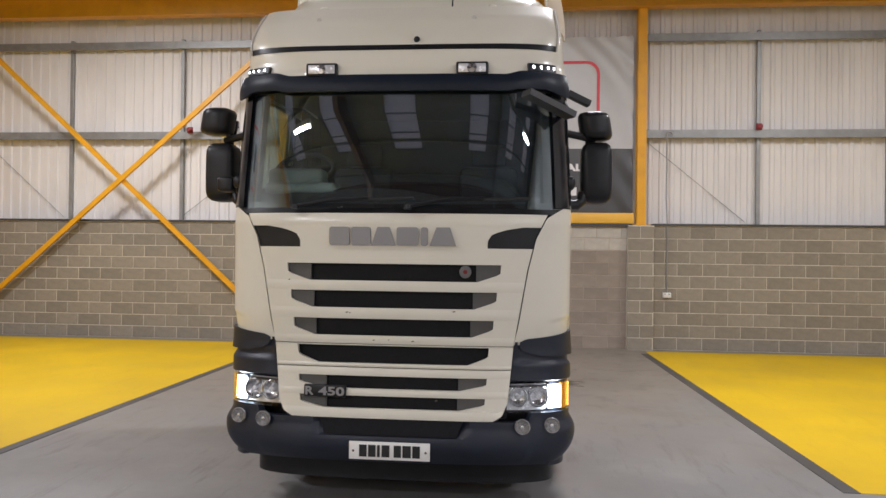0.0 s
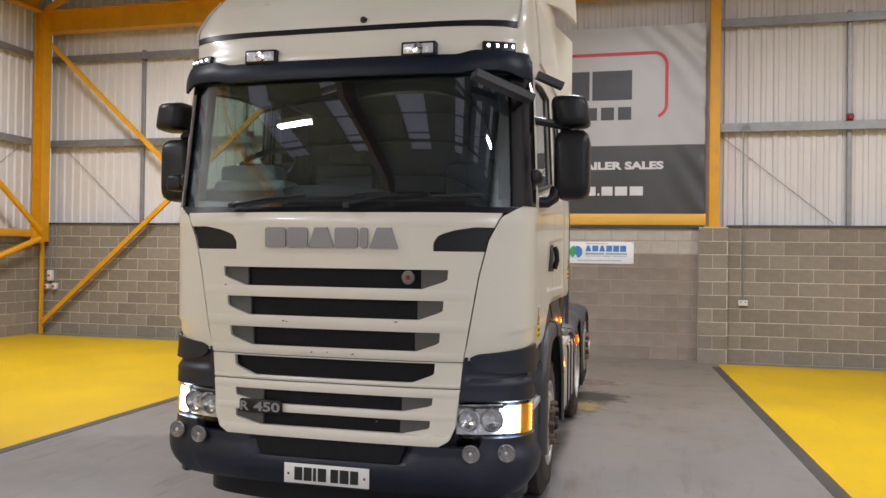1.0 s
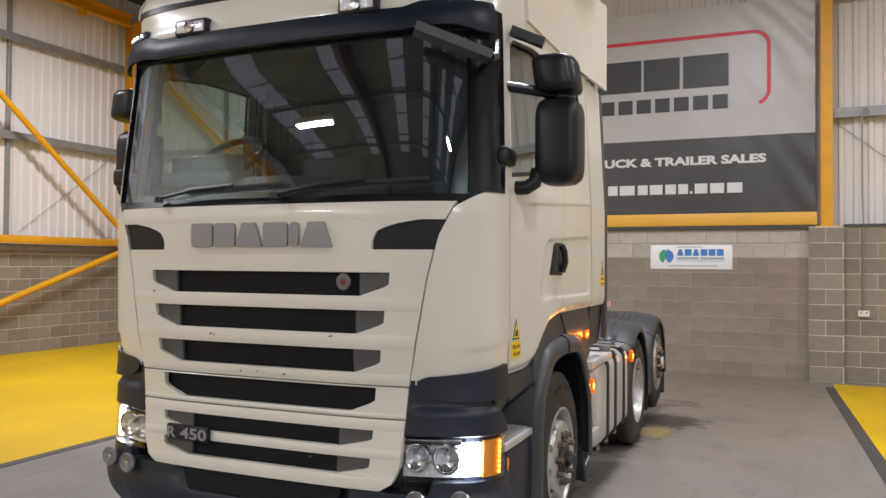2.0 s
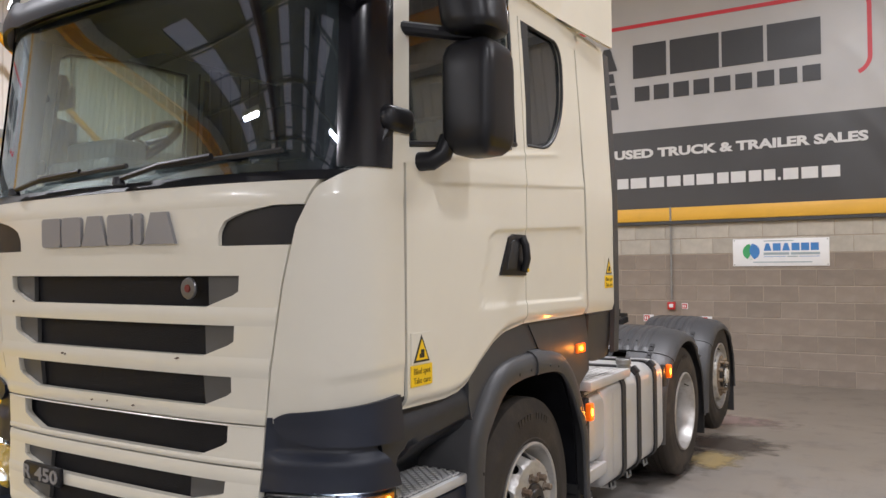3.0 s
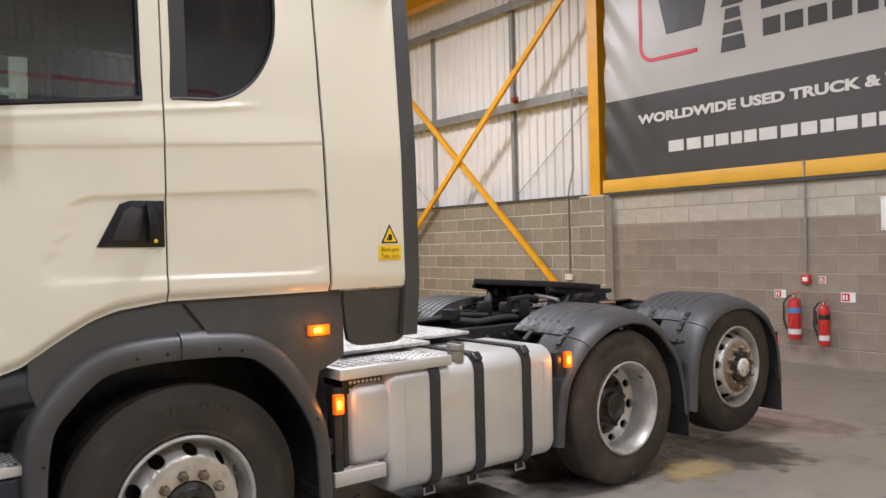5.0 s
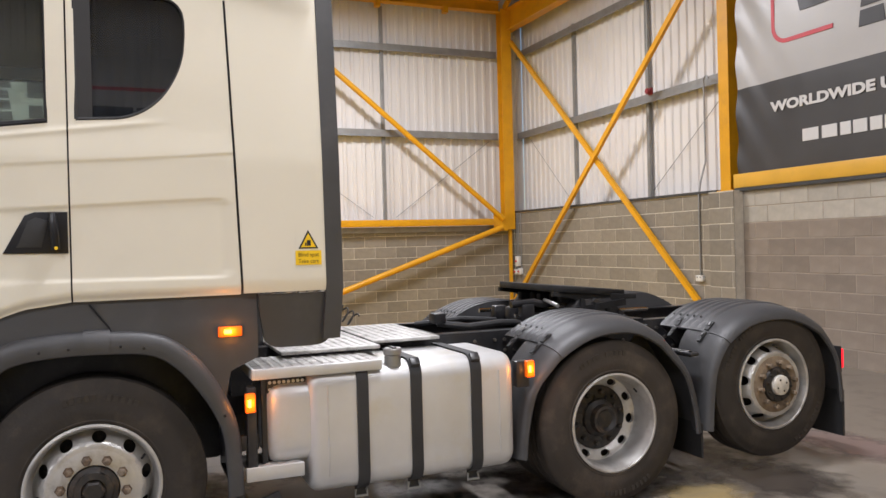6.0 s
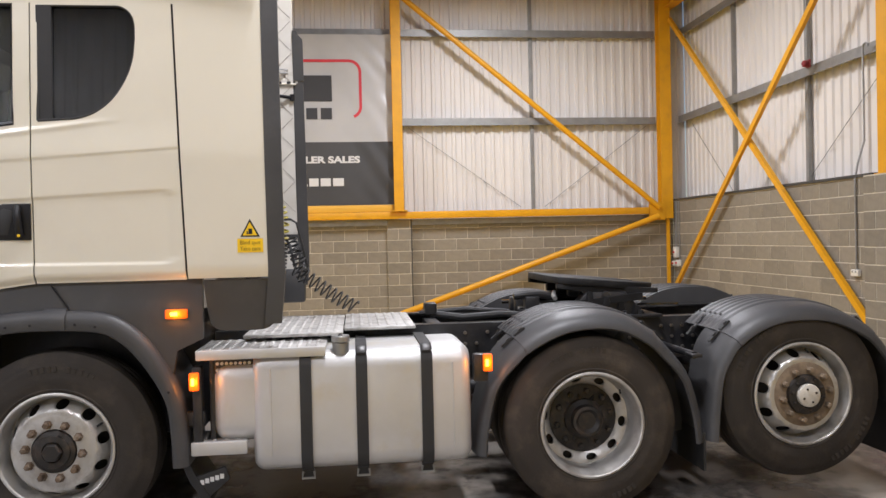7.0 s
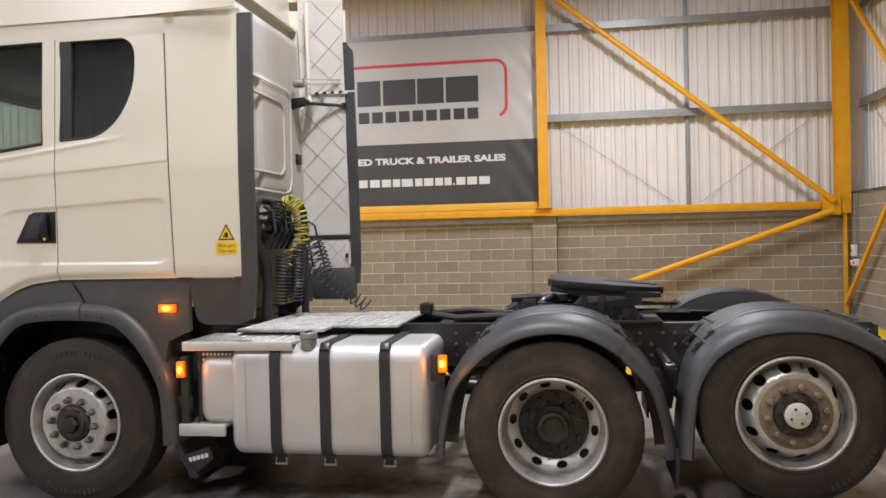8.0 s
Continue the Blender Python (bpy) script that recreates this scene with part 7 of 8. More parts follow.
part("step_bracket", box(B(), XC + 1.07, XC + 1.10, 2.27, 2.30, 0.50, 0.96, 0.006), M_CHASSIS, truck)
part("step_mesh", box(B(), XC + 0.86, XC + 1.10, 2.30, 2.50, 0.87, 0.95, 0.004), M_CHASSIS, truck, "perforated step bracket")
for k in range(8):
    for j in range(2):
        part("bracket_hole", lathe(B(), ((0.0, 0.003), (0.009, 0.002), (0.009, -0.004)), (XC + 1.10, 2.315 + k * 0.024, 0.89 + j * 0.035), "x", 8), M_ALU, truck, smooth=0)


# ---- tanks ----
def rounded(y0, y1, x0, x1, z0, z1, r, er, n=6):
    """A tank along y: rounded section of radius r in x and z, ends rounded by er."""
    def section(y, inset):
        pts = []
        for cx, cz, a0 in ((x1 - r, z1 - r, 0), (x0 + r, z1 - r, 90), (x0 + r, z0 + r, 180), (x1 - r, z0 + r, 270)):
            for k in range(n + 1):
                a = radians(a0 + 90 * k / n)
                pts.append(Vector((cx + (r - inset) * math.cos(a), y, cz + (r - inset) * math.sin(a))))
        return pts
    loops = []
    for k in range(5):
        a = radians(90 * k / 4)
        loops.append(section(y0 + er * (1 - math.cos(a)), er * (1 - math.sin(a))))
    for k in range(5):
        a = radians(90 * (4 - k) / 4)
        loops.append(section(y1 - er * (1 - math.cos(a)), er * (1 - math.sin(a))))
    return rings(B(), loops)


TX0, TX1, TY0, TY1, TZ0, TZ1 = XC + 0.50, XC + 1.165, 2.50, 3.685, 0.335, 0.985
tank = part("fuel_tank", rounded(TY0, TY1, TX0, TX1, TZ0, TZ1, 0.10, 0.06), M_ALU, truck, "brushed aluminium fuel tank")
for y in (TY0 + 0.10, TY1 - 0.10):
    ring = []
    for p in [v for v in ((TX1 + 0.001, TZ0 + 0.09), (TX1 + 0.001, TZ1 - 0.09))]:
        ring.append((p[0], y, p[1]))
    part("tank_weld", tube(B(), ring, 0.004, 6), M_ALU, tank)
for y in (2.785, 3.085, 3.44):
    pts = [(TX0 + 0.05, TZ1 + 0.004)]
    for k in range(7):
        a = radians(90 - 90 * k / 6)
        pts.append((TX1 - 0.085 + 0.09 * math.cos(a), TZ1 - 0.085 + 0.09 * math.sin(a)))
    for k in range(7):
        a = radians(-90 * k / 6)
        pts.append((TX1 - 0.085 + 0.09 * math.cos(a), TZ0 + 0.085 + 0.09 * math.sin(a)))
    pts.append((TX1 - 0.085, TZ0 - 0.05))
    loops = []
    for i, (x_, z_) in enumerate(pts):
        a, b = pts[max(i - 1, 0)], pts[min(i + 1, len(pts) - 1)]
        d = Vector((b[0] - a[0], 0, b[1] - a[1])).normalized()
        n_ = Vector((-d.z, 0, d.x)) * -0.006
        c_ = Vector((x_, y, z_))
        loops.append([c_ - Vector((0, 0.031, 0)) + n_, c_ + Vector((0, 0.031, 0)) + n_, c_ + Vector((0, 0.031, 0)) - n_, c_ - Vector((0, 0.031, 0)) - n_])
    sp = part("tank_strap", rings(B(), loops), M_RUBBER, tank, "black tank strap")
    part("strap_buckle", box(B(), TX1 - 0.055, TX1 - 0.0, y - 0.028, y + 0.028, TZ1 - 0.055, TZ1 + 0.012, 0.008, 2, Matrix.Translation((TX1 - 0.03, y, TZ1 - 0.02)) @ Matrix.Rotation(radians(45), 4, 'Y') @ Matrix.Translation((-(TX1 - 0.03), -y, -(TZ1 - 0.02)))), M_CHASSIS, sp)
    part("strap_hook", tube(B(), ((TX1 - 0.075, y - 0.03, TZ0 - 0.02), (TX1 - 0.07, y - 0.034, TZ0 - 0.055), (TX1 - 0.07, y + 0.034, TZ0 - 0.055), (TX1 - 0.075, y + 0.03, TZ0 - 0.02)), 0.007, 6), M_GALV, sp)
cap = part("fuel_cap", lathe(B(), ((0.0, 0.0), (0.045, 0.0), (0.045, 0.06), (0.041, 0.063), (0.050, 0.068), (0.050, 0.095), (0.045, 0.102), (0.0, 0.102)), (XC + 1.105, 2.975, 0.955), "z", 28), M_GALV, tank, "aluminium fuel filler cap")
part("cap_grip", box(B(), XC + 1.06, XC + 1.15, 2.963, 2.987, 1.05, 1.064, 0.005), M_CHASSIS, cap)
part("additive_tank", rounded(2.29, 2.66, XC + 0.58, XC + 1.14, 0.50, 0.935, 0.10, 0.075), M_ALU, truck, "small brushed aluminium additive tank")
part("tank_bracket", box(B(), XC + 0.45, XC + 0.52, 2.55, 3.65, 0.40, 0.9, 0.01), M_CHASSIS, truck)

# ---- fifth wheel ----
FY, FZ = 4.68, 1.262
outline = [(-0.46, -0.25), (-0.43, -0.31), (-0.34, -0.34), (0.34, -0.34), (0.43, -0.31), (0.46, -0.25), (0.46, 0.10), (0.38, 0.30), (0.22, 0.40), (0.10, 0.38), (0.045, 0.10), (0.03, 0.02), (-0.03, 0.02), (-0.045, 0.10), (-0.10, 0.38), (-0.22, 0.40), (-0.38, 0.30), (-0.46, 0.05)]
bm = B()
prism(bm, [(XC + a, FY + b) for a, b in outline], "z", FZ - 0.030, FZ + 0.016, 0.006)
bmesh.ops.rotate(bm, verts=bm.verts, cent=(XC, FY, FZ), matrix=Matrix.Rotation(radians(-5.5), 3, 'X'))
fw = part("fifth_wheel", bm, M_GREASE, truck, "greasy black fifth wheel coupling plate")
for sg in (-1, 1):
    part("fifth_wheel_skirt", prism(B(), [(FY - 0.32, FZ - 0.0), (FY + 0.36, FZ - 0.045), (FY + 0.36, FZ - 0.075), (FY + 0.14, FZ - 0.075), (FY + 0.10, FZ - 0.11), (FY - 0.10, FZ - 0.11), (FY - 0.16, FZ - 0.05), (FY - 0.32, FZ - 0.03)], "x", XC + sg * 0.40, XC + sg * 0.44, 0.004), M_GREASE, fw)
    part("pedestal", prism(B(), [(FY - 0.27, 1.05), (FY + 0.27, 1.05), (FY + 0.13, FZ - 0.06), (FY - 0.13, FZ - 0.06)], "x", XC + sg * 0.34, XC + sg * 0.46, 0.012), M_CHASSIS, fw)
    for k in range(5):
        ya = FY - 0.22 + 0.105 * k
        part("pedestal_rib", prism(B(), [(ya - 0.03, 1.05), (ya + 0.035, 1.05), (ya + 0.02, 1.10 + 0.035 * ((k * 3) % 4)), (ya - 0.012, 1.12 + 0.03 * ((k * 3) % 4))], "x", XC + sg * 0.46, XC + sg * (0.475 + 0.012 * (k % 3)), 0.005), M_GREASE, fw)
        part("pedestal_bolt", lathe(B(), ((0.0, 0.03), (0.016, 0.027), (0.016, 0.0)), (XC + sg * 0.49, ya + 0.02, 1.052), "z", 6), M_CHASSIS, fw)
    part("rocker_arm", bar(B(), (XC + sg * 0.47, FY - 0.20, 1.13), (XC + sg * 0.47, FY + 0.24, 1.17), 0.03, 0.045), M_GREASE, fw)
    part("pivot", lathe(B(), ((0.0, 0.012), (0.026, 0.012), (0.03, 0.0), (0.03, -0.1), (0.0, -0.1)), (XC + sg * 0.46, FY, FZ - 0.085), "x", 20, sg), M_CHASSIS, fw)
part("release_handle", tube(B(), ((XC + 0.28, FY - 0.30, 1.20), (XC + 0.50, FY - 0.36, 1.19), (XC + 0.58, FY - 0.37, 1.18)), 0.014, 8), M_GALV, fw)
for k in range(7):
    part("jaw_casting", box(B(), XC - 0.30 + k * 0.10, XC - 0.24 + k * 0.10, FY - 0.22 + 0.05 * (k % 3), FY + 0.10 + 0.06 * (k % 2), FZ - 0.09 - 0.012 * (k % 3), FZ - 0.03, 0.012), M_GREASE, fw)
for k in range(6):
    part("grease_nipple", lathe(B(), ((0.0, 0.018), (0.006, 0.014), (0.009, 0.0)), (XC + 0.38, FY - 0.22 + 0.085 * k, 1.052), "z", 8), M_GALV, fw)
part("mounting_plate", box(B(), XC - 0.52, XC + 0.52, FY - 0.36, FY + 0.36, 1.032, 1.052, 0.004), M_CHASSIS, truck)
part("slide_bar", tube(B(), ((XC + 0.30, FY - 0.55, 1.10), (XC + 0.30, FY + 0.55, 1.09)), 0.016, 10), M_CHROME, truck)
part("slide_bar", tube(B(), ((XC - 0.30, FY - 0.55, 1.10), (XC - 0.30, FY + 0.55, 1.09)), 0.016, 10), M_CHROME, truck)
for x_, y_, h_ in ((0.30, 4.22, 0.12), (0.18, 4.18, 0.10), (-0.1, 4.2, 0.09)):
    part("air_valve", box(B(), XC + x_ - 0.04, XC + x_ + 0.04, y_ - 0.05, y_ + 0.05, 1.05, 1.06 + h_, 0.015), M_CHASSIS, truck)
part("air_pipe", tube(B(), ((XC + 0.30, 4.10, 1.18), (XC + 0.30, 4.28, 1.19), (XC + 0.26, 4.40, 1.16)), 0.026, 10), M_CHASSIS, truck)
part("work_lamp", box(B(), XC + 0.28, XC + 0.40, 3.50, 3.58, 1.09, 1.16, 0.012), M_BLACK, truck)
part("cable", tube(B(), ((XC + 0.34, 3.54, 1.09), (XC + 0.36, 3.75, 1.06), (XC + 0.33, 4.0, 1.07), (XC + 0.28, 4.25, 1.05)), 0.022, 8), M_RUBBER, truck)
part("cable", tube(B(), ((XC + 0.0, 3.5, 1.06), (XC + 0.1, 3.8, 1.09), (XC + 0.05, 4.1, 1.06)), 0.018, 8), M_RUBBER, truck)

# ---- back of the cab ----
bm = B()


def f(u, v):
    z = lerp(1.20, 3.42, v)
    x = lerp(-1, 1, u) * min(1.10, half(z) - 0.035)
    y = 2.19 - 0.12 * smooth01((z - 3.25) / 0.20)
    y += 0.03 * (smooth01((abs(x) - 0.12) / 0.05) - smooth01((abs(x) - 0.80) / 0.05)) * smooth01((z - 1.95) / 0.05) * smooth01((2.85 - z) / 0.05)
    for zr in (1.62, 1.80, 2.74, 2.80):
        y += 0.008 * math.exp(-((z - zr) / 0.012) ** 2)
    return Vector((XC + x, y, z))


slab(bm, f, 70, 90, (0, -0.03, 0))
back = part("cab_back", bm, M_BACKPANEL, truck, "cream steel back wall of the cab")
part("back_latch", box(B(), XC - 1.08, XC - 0.97, 2.185, 2.212, 2.245, 2.335, 0.008), M_BLACK, back)
part("vane_pole", tube(B(), ((XC - 1.00, 2.315, 2.755), (XC - 1.01, 2.31, 3.10), (XC - 1.02, 2.30, 3.62)), 0.019, 10), M_WHITE, back, "white upright pole of the air deflector")
part("pole_elbow", box(B(), XC - 1.03, XC - 0.955, 2.285, 2.345, 2.735, 2.80, 0.012), M_WHITE, back)
part("pole_bracket", prism(B(), [(2.19, 2.79), (2.30, 2.80), (2.34, 2.77), (2.33, 2.735), (2.26, 2.72), (2.19, 2.70)], "x", XC - 0.945, XC - 0.885, 0.008), M_BLACK, back)
part("vane_stay", tube(B(), ((XC - 0.94, 2.31, 2.755), (XC - 1.03, 2.44, 2.752), (XC - 1.10, 2.60, 2.742)), 0.014, 8), M_BLACK, back)
part("stay_end", lathe(B(), ((0.0, 0.03), (0.02, 0.025), (0.02, -0.025), (0.0, -0.03)), (XC - 1.095, 2.59, 2.742), "z", 10), M_BLACK, back)
part("hinge_knob", lathe(B(), ((0.0, 0.05), (0.034, 0.044), (0.038, 0.03), (0.038, -0.03), (0.03, -0.04), (0.0, -0.045)), (XC - 0.885, 2.262, 2.915), "y", 18), M_GALV, back, "grey metal hinge knob")
for dz in (-0.012, 0.014):
    part("hinge_rod", tube(B(), ((XC - 0.90, 2.30, 2.925 + dz * 1.6), (XC - 1.105, 2.56, 2.955 + dz)), 0.007, 6), M_ALU, back)
vr = part("vane_rail", tube(B(), ((XC - 1.092, 2.30, 2.862), (XC - 1.092, 2.625, 2.85)), 0.009, 8), M_WHITE, back)
for k in range(4):
    part("rail_clip", box(B(), XC - 1.103, XC - 1.079, 2.34 + k * 0.07, 2.37 + k * 0.07, 2.85, 2.871, 0.003), M_RUBBER, vr)
for xa, xb, za, zb, rr in ((-0.78, 0.95, 1.98, 2.82, 0.14), (-0.62, 0.84, 2.12, 2.70, 0.12), (-0.90, 1.02, 1.70, 1.90, 0.06)):
    ring = []
    for cx, cz, a0 in ((xb - rr, zb - rr, 0), (xa + rr, zb - rr, 90), (xa + rr, za + rr, 180), (xb - rr, za + rr, 270)):
        for k in range(7):
            a = radians(a0 + 15 * k)
            ring.append((XC + cx + rr * math.cos(a), f((cx + rr * math.cos(a)) / 2.2 + 0.5, (cz + rr * math.sin(a) - 1.20) / 2.22).y, cz + rr * math.sin(a)))
    part("back_swage", tube(B(), ring + ring[:1], 0.013, 8, False), M_BACKPANEL, back)
# the black box fills in for the dark void behind the hoses
hb = part("hose_bracket", box(B(), XC - 0.58, XC + 0.38, 2.20, 2.30, 1.10, 1.72, 0.03), M_CHASSIS, truck, "black hose bracket on the cab back")
YH = 2.38
part("bracket_frame", tube(B(), ((XC + 0.25, YH, 0.98), (XC + 0.25, YH + 0.02, 1.30), (XC + 0.29, YH + 0.02, 1.46), (XC + 0.40, YH, 1.58), (XC + 0.43, YH, 1.70), (XC + 0.43, YH, 1.82), (XC + 0.40, YH, 1.868), (XC + 0.34, YH, 1.885)), 0.038, 12), M_RUBBER, hb)
part("bracket_frame", tube(B(), ((XC + 0.36, YH, 1.885), (XC - 0.10, YH, 1.875), (XC - 0.50, YH, 1.87), (XC - 0.585, YH, 1.83), (XC - 0.60, YH, 1.75), (XC - 0.60, YH, 1.30), (XC - 0.58, YH, 0.98)), 0.030, 12), M_RUBBER, hb)
part("bracket_bar", tube(B(), ((XC + 0.42, YH, 1.725), (XC - 0.10, YH + 0.01, 1.715), (XC - 0.60, YH, 1.70)), 0.026, 10), M_CHASSIS, hb)
part("bracket_bar", tube(B(), ((XC + 0.40, YH, 1.66), (XC + 0.05, YH, 1.62), (XC - 0.12, YH, 1.60)), 0.02, 10), M_CHASSIS, hb)
for x_, z_, a_ in ((0.22, 1.78, 0.05), (0.10, 1.66, -0.04), (-0.10, 1.66, 0.03), (0.0, 1.80, 0.04), (-0.30, 1.66, 0.02)):
    part("hose_valve", lathe(B(), ((0.0, 0.09), (0.024, 0.085), (0.030, 0.05), (0.042, 0.045), (0.042, -0.02), (0.030, -0.03), (0.026, -0.07), (0.0, -0.075)), (XC + x_, YH + 0.045 + a_ * 0.3, z_), "z" if a_ > 0.025 else "y", 14), M_BLACK, hb)
for x_ in (0.30, 0.16, 0.02):
    part("air_hose", tube(B(), ((XC + x_, YH + 0.02, 1.84), (XC + x_ - 0.02, YH + 0.07, 1.80), (XC + x_ - 0.08, YH + 0.08, 1.74), (XC + x_ - 0.16, YH + 0.06, 1.70), (XC + x_ - 0.18, YH + 0.03, 1.64)), 0.014, 8), M_RUBBER, hb)


def coil(a, b, r, turns, wire, sag=0.0):
    a, b = Vector(a), Vector(b)
    d = (b - a).normalized()
    s = d.orthogonal().normalized()
    up = d.cross(s)
    pts = []
    n = turns * 14
    for k in range(n + 1):
        t = k / n
        p = a.lerp(b, t) - Vector((0, 0, sag * 4 * t * (1 - t)))
        g = 2 * math.pi * turns * t
        pts.append(p + r * (math.cos(g) * s + math.sin(g) * up))
    return tube(B(), pts, wire, 6)


for x_, m_, z0, z1, n_ in ((0.14, M_RUBBER, 1.50, 1.14, 15), (-0.02, M_RUBBER, 1.46, 1.18, 12), (-0.20, M_RUBBER, 1.52, 1.30, 8)):
    part("air_hose_coil", coil((XC + x_, 2.47, z0), (XC + x_, 2.45, z1), 0.045, n_, 0.0065), m_, hb, "coiled yellow air hose" if m_ is M_HOSEY else "coiled black air hose")
def bend_coil(path, r, turns, wire):
    """A coil that follows a bent line of points."""
    pts = [Vector(p) for p in path]
    out, n, up = [], turns * 14, Vector((1, 0, 0))
    for k in range(n + 1):
        s = k / n * (len(pts) - 1)
        i = min(int(s), len(pts) - 2)
        p = pts[i].lerp(pts[i + 1], s - i)
        d = (pts[i + 1] - pts[i]).normalized()
        q = d.cross(up).normalized()
        g = 2 * math.pi * turns * k / n
        out.append(p + r * (math.cos(g) * up + math.sin(g) * q))
    return tube(B(), out, wire, 6)


part("air_hose_coil", bend_coil(((XC + 0.0, 2.41, 1.78), (XC + 0.0, 2.44, 1.86), (XC + 0.0, 2.50, 1.872), (XC + 0.0, 2.55, 1.82), (XC + 0.0, 2.572, 1.70), (XC + 0.0, 2.56, 1.55)), 0.053, 17, 0.0075), M_HOSEY, hb, "coiled yellow air hose")
for k in range(4):
    part("air_hose", tube(B(), ((XC + 0.02 * k, 2.56, 1.58 - 0.02 * k), (XC + 0.02, 2.50 - 0.02 * k, 1.52), (XC + 0.03, 2.46, 1.46 - 0.02 * k), (XC + 0.03, 2.47 + 0.01 * k, 1.42)), 0.008, 8), M_HOSEY, hb)
part("air_hose_coil", coil((XC + 0.10, 2.58, 1.56), (XC + 0.08, 2.54, 1.16), 0.042, 17, 0.006), M_RUBBER, hb, "coiled black air hose")
part("air_hose_coil", coil((XC - 0.18, 2.62, 1.60), (XC - 0.24, 2.70, 1.30), 0.038, 10, 0.006), M_RUBBER, hb, "coiled black air hose")
part("air_hose_coil", coil((XC + 0.16, 2.46, 1.86), (XC + 0.28, 2.46, 1.70), 0.05, 7, 0.006), M_RUBBER, hb, "coiled black air hose")
part("air_hose_coil", coil((XC + 0.05, 2.66, 1.40), (XC + 0.05, 3.06, 1.118), 0.047, 11, 0.006, 0.012), M_RUBBER, hb, "coiled black hose hanging to the catwalk")
part("air_hose_coil", coil((XC + 0.05, 2.63, 1.60), (XC + 0.05, 2.70, 1.42), 0.046, 4, 0.006), M_RUBBER, hb, "coiled black air hose")
part("air_hose", tube(B(), ((XC + 0.05, 2.42, 1.72), (XC + 0.05, 2.64, 1.725), (XC + 0.05, 2.68, 1.70), (XC + 0.05, 2.75, 1.40)), 0.008, 8), M_RUBBER, hb)
part("air_hose", tube(B(), ((XC - 0.1, 2.40, 1.66), (XC - 0.1, 2.55, 1.68), (XC + 0.02, 2.63, 1.55), (XC + 0.05, 2.66, 1.42)), 0.009, 8), M_RUBBER, hb)
for k in range(5):
    x_ = -0.12 + 0.11 * k
    part("air_hose", tube(B(), ((XC + x_, 2.36, 1.78), (XC + x_ + 0.02, 2.48, 1.80), (XC + x_ + 0.03, 2.50, 1.66), (XC + x_, 2.40, 1.54)), 0.011, 8), M_RUBBER, hb)
    part("hose_coupling", lathe(B(), ((0.0, 0.05), (0.022, 0.045), (0.026, 0.0), (0.0, 0.0)), (XC + x_, 2.36, 1.70), "y", 12), M_GALV, hb)


# ---- mirrors ----
def pod(c, sx, sy, sz, p=4.0, lean=0.0):
    """A soft box, flat towards the back."""
    bm = B()
    loops = []
    for k in range(13):
        v = math.sin(math.pi / 2 * lerp(-1, 1, k / 12))
        g = max(0.02, (1 - abs(v) ** 7)) ** 0.28
        loop = []
        for i in range(28):
            a = 2 * math.pi * i / 28
            x = math.copysign(abs(math.cos(a)) ** (2 / p), math.cos(a)) * sx / 2 * g
            y = math.copysign(abs(math.sin(a)) ** (2 / p), math.sin(a)) * sy / 2 * g
            loop.append(Vector((c[0] + x + lean * v, c[1] + y, c[2] + v * sz / 2)))
        loops.append(loop)
    return rings(bm, loops)


for sg in (-1, 1):
    mx = XC + (1.37 if sg > 0 else -1.40)
    ux = XC + (1.37 if sg > 0 else -1.45)
    mm = part("mirror", pod((mx, 0.615, 2.275), 0.22, 0.23, 0.43, 5.5), M_BLACK, truck, "large black door mirror housing")
    part("upper_mirror", pod((ux - sg * 0.012, 0.60, 2.60 if sg > 0 else 2.645), 0.225, 0.25, 0.195, 3.0, -sg * 0.016), M_BLACK, mm, "smaller black upper mirror housing")
    part("mirror_glass", box(B(), mx - 0.08, mx + 0.08, 0.722, 0.732, 2.09, 2.47, 0.01), M_MIRROR, mm)
    part("mirror_glass", box(B(), mx - 0.075, mx + 0.075, 0.712, 0.722, 2.55, 2.675, 0.01), M_MIRROR, mm)
    part("mirror_arm", tube(B(), ((XC + sg * 1.12, 0.42, 2.535), (XC + sg * 1.22, 0.50, 2.525), (mx - sg * 0.02, 0.60, 2.51)), 0.026, 10), M_BLACK, mm)
    part("mirror_post", tube(B(), ((mx - sg * 0.05, 0.60, 2.46), (mx - sg * 0.05, 0.60, 2.56)), 0.03, 10), M_BLACK, mm)
    part("mirror_arm", tube(B(), ((XC + sg * 1.165, 0.50, 2.045), (XC + sg * 1.225, 0.51, 2.045), (XC + sg * 1.262, 0.53, 2.07), (XC + sg * 1.275, 0.55, 2.13)), 0.036, 12), M_BLACK, mm)
    part("mirror_foot", box(B(), XC + sg * 1.12, XC + sg * 1.205, 0.28, 0.445, 2.135, 2.225, 0.03, 3), M_BLACK, mm)
    part("mirror_foot", tube(B(), ((XC + sg * 1.15, 0.33, 2.16), (XC + sg * 1.135, 0.29, 2.09), (XC + sg * 1.12, 0.25, 2.02)), 0.035, 10), M_BLACK, mm)
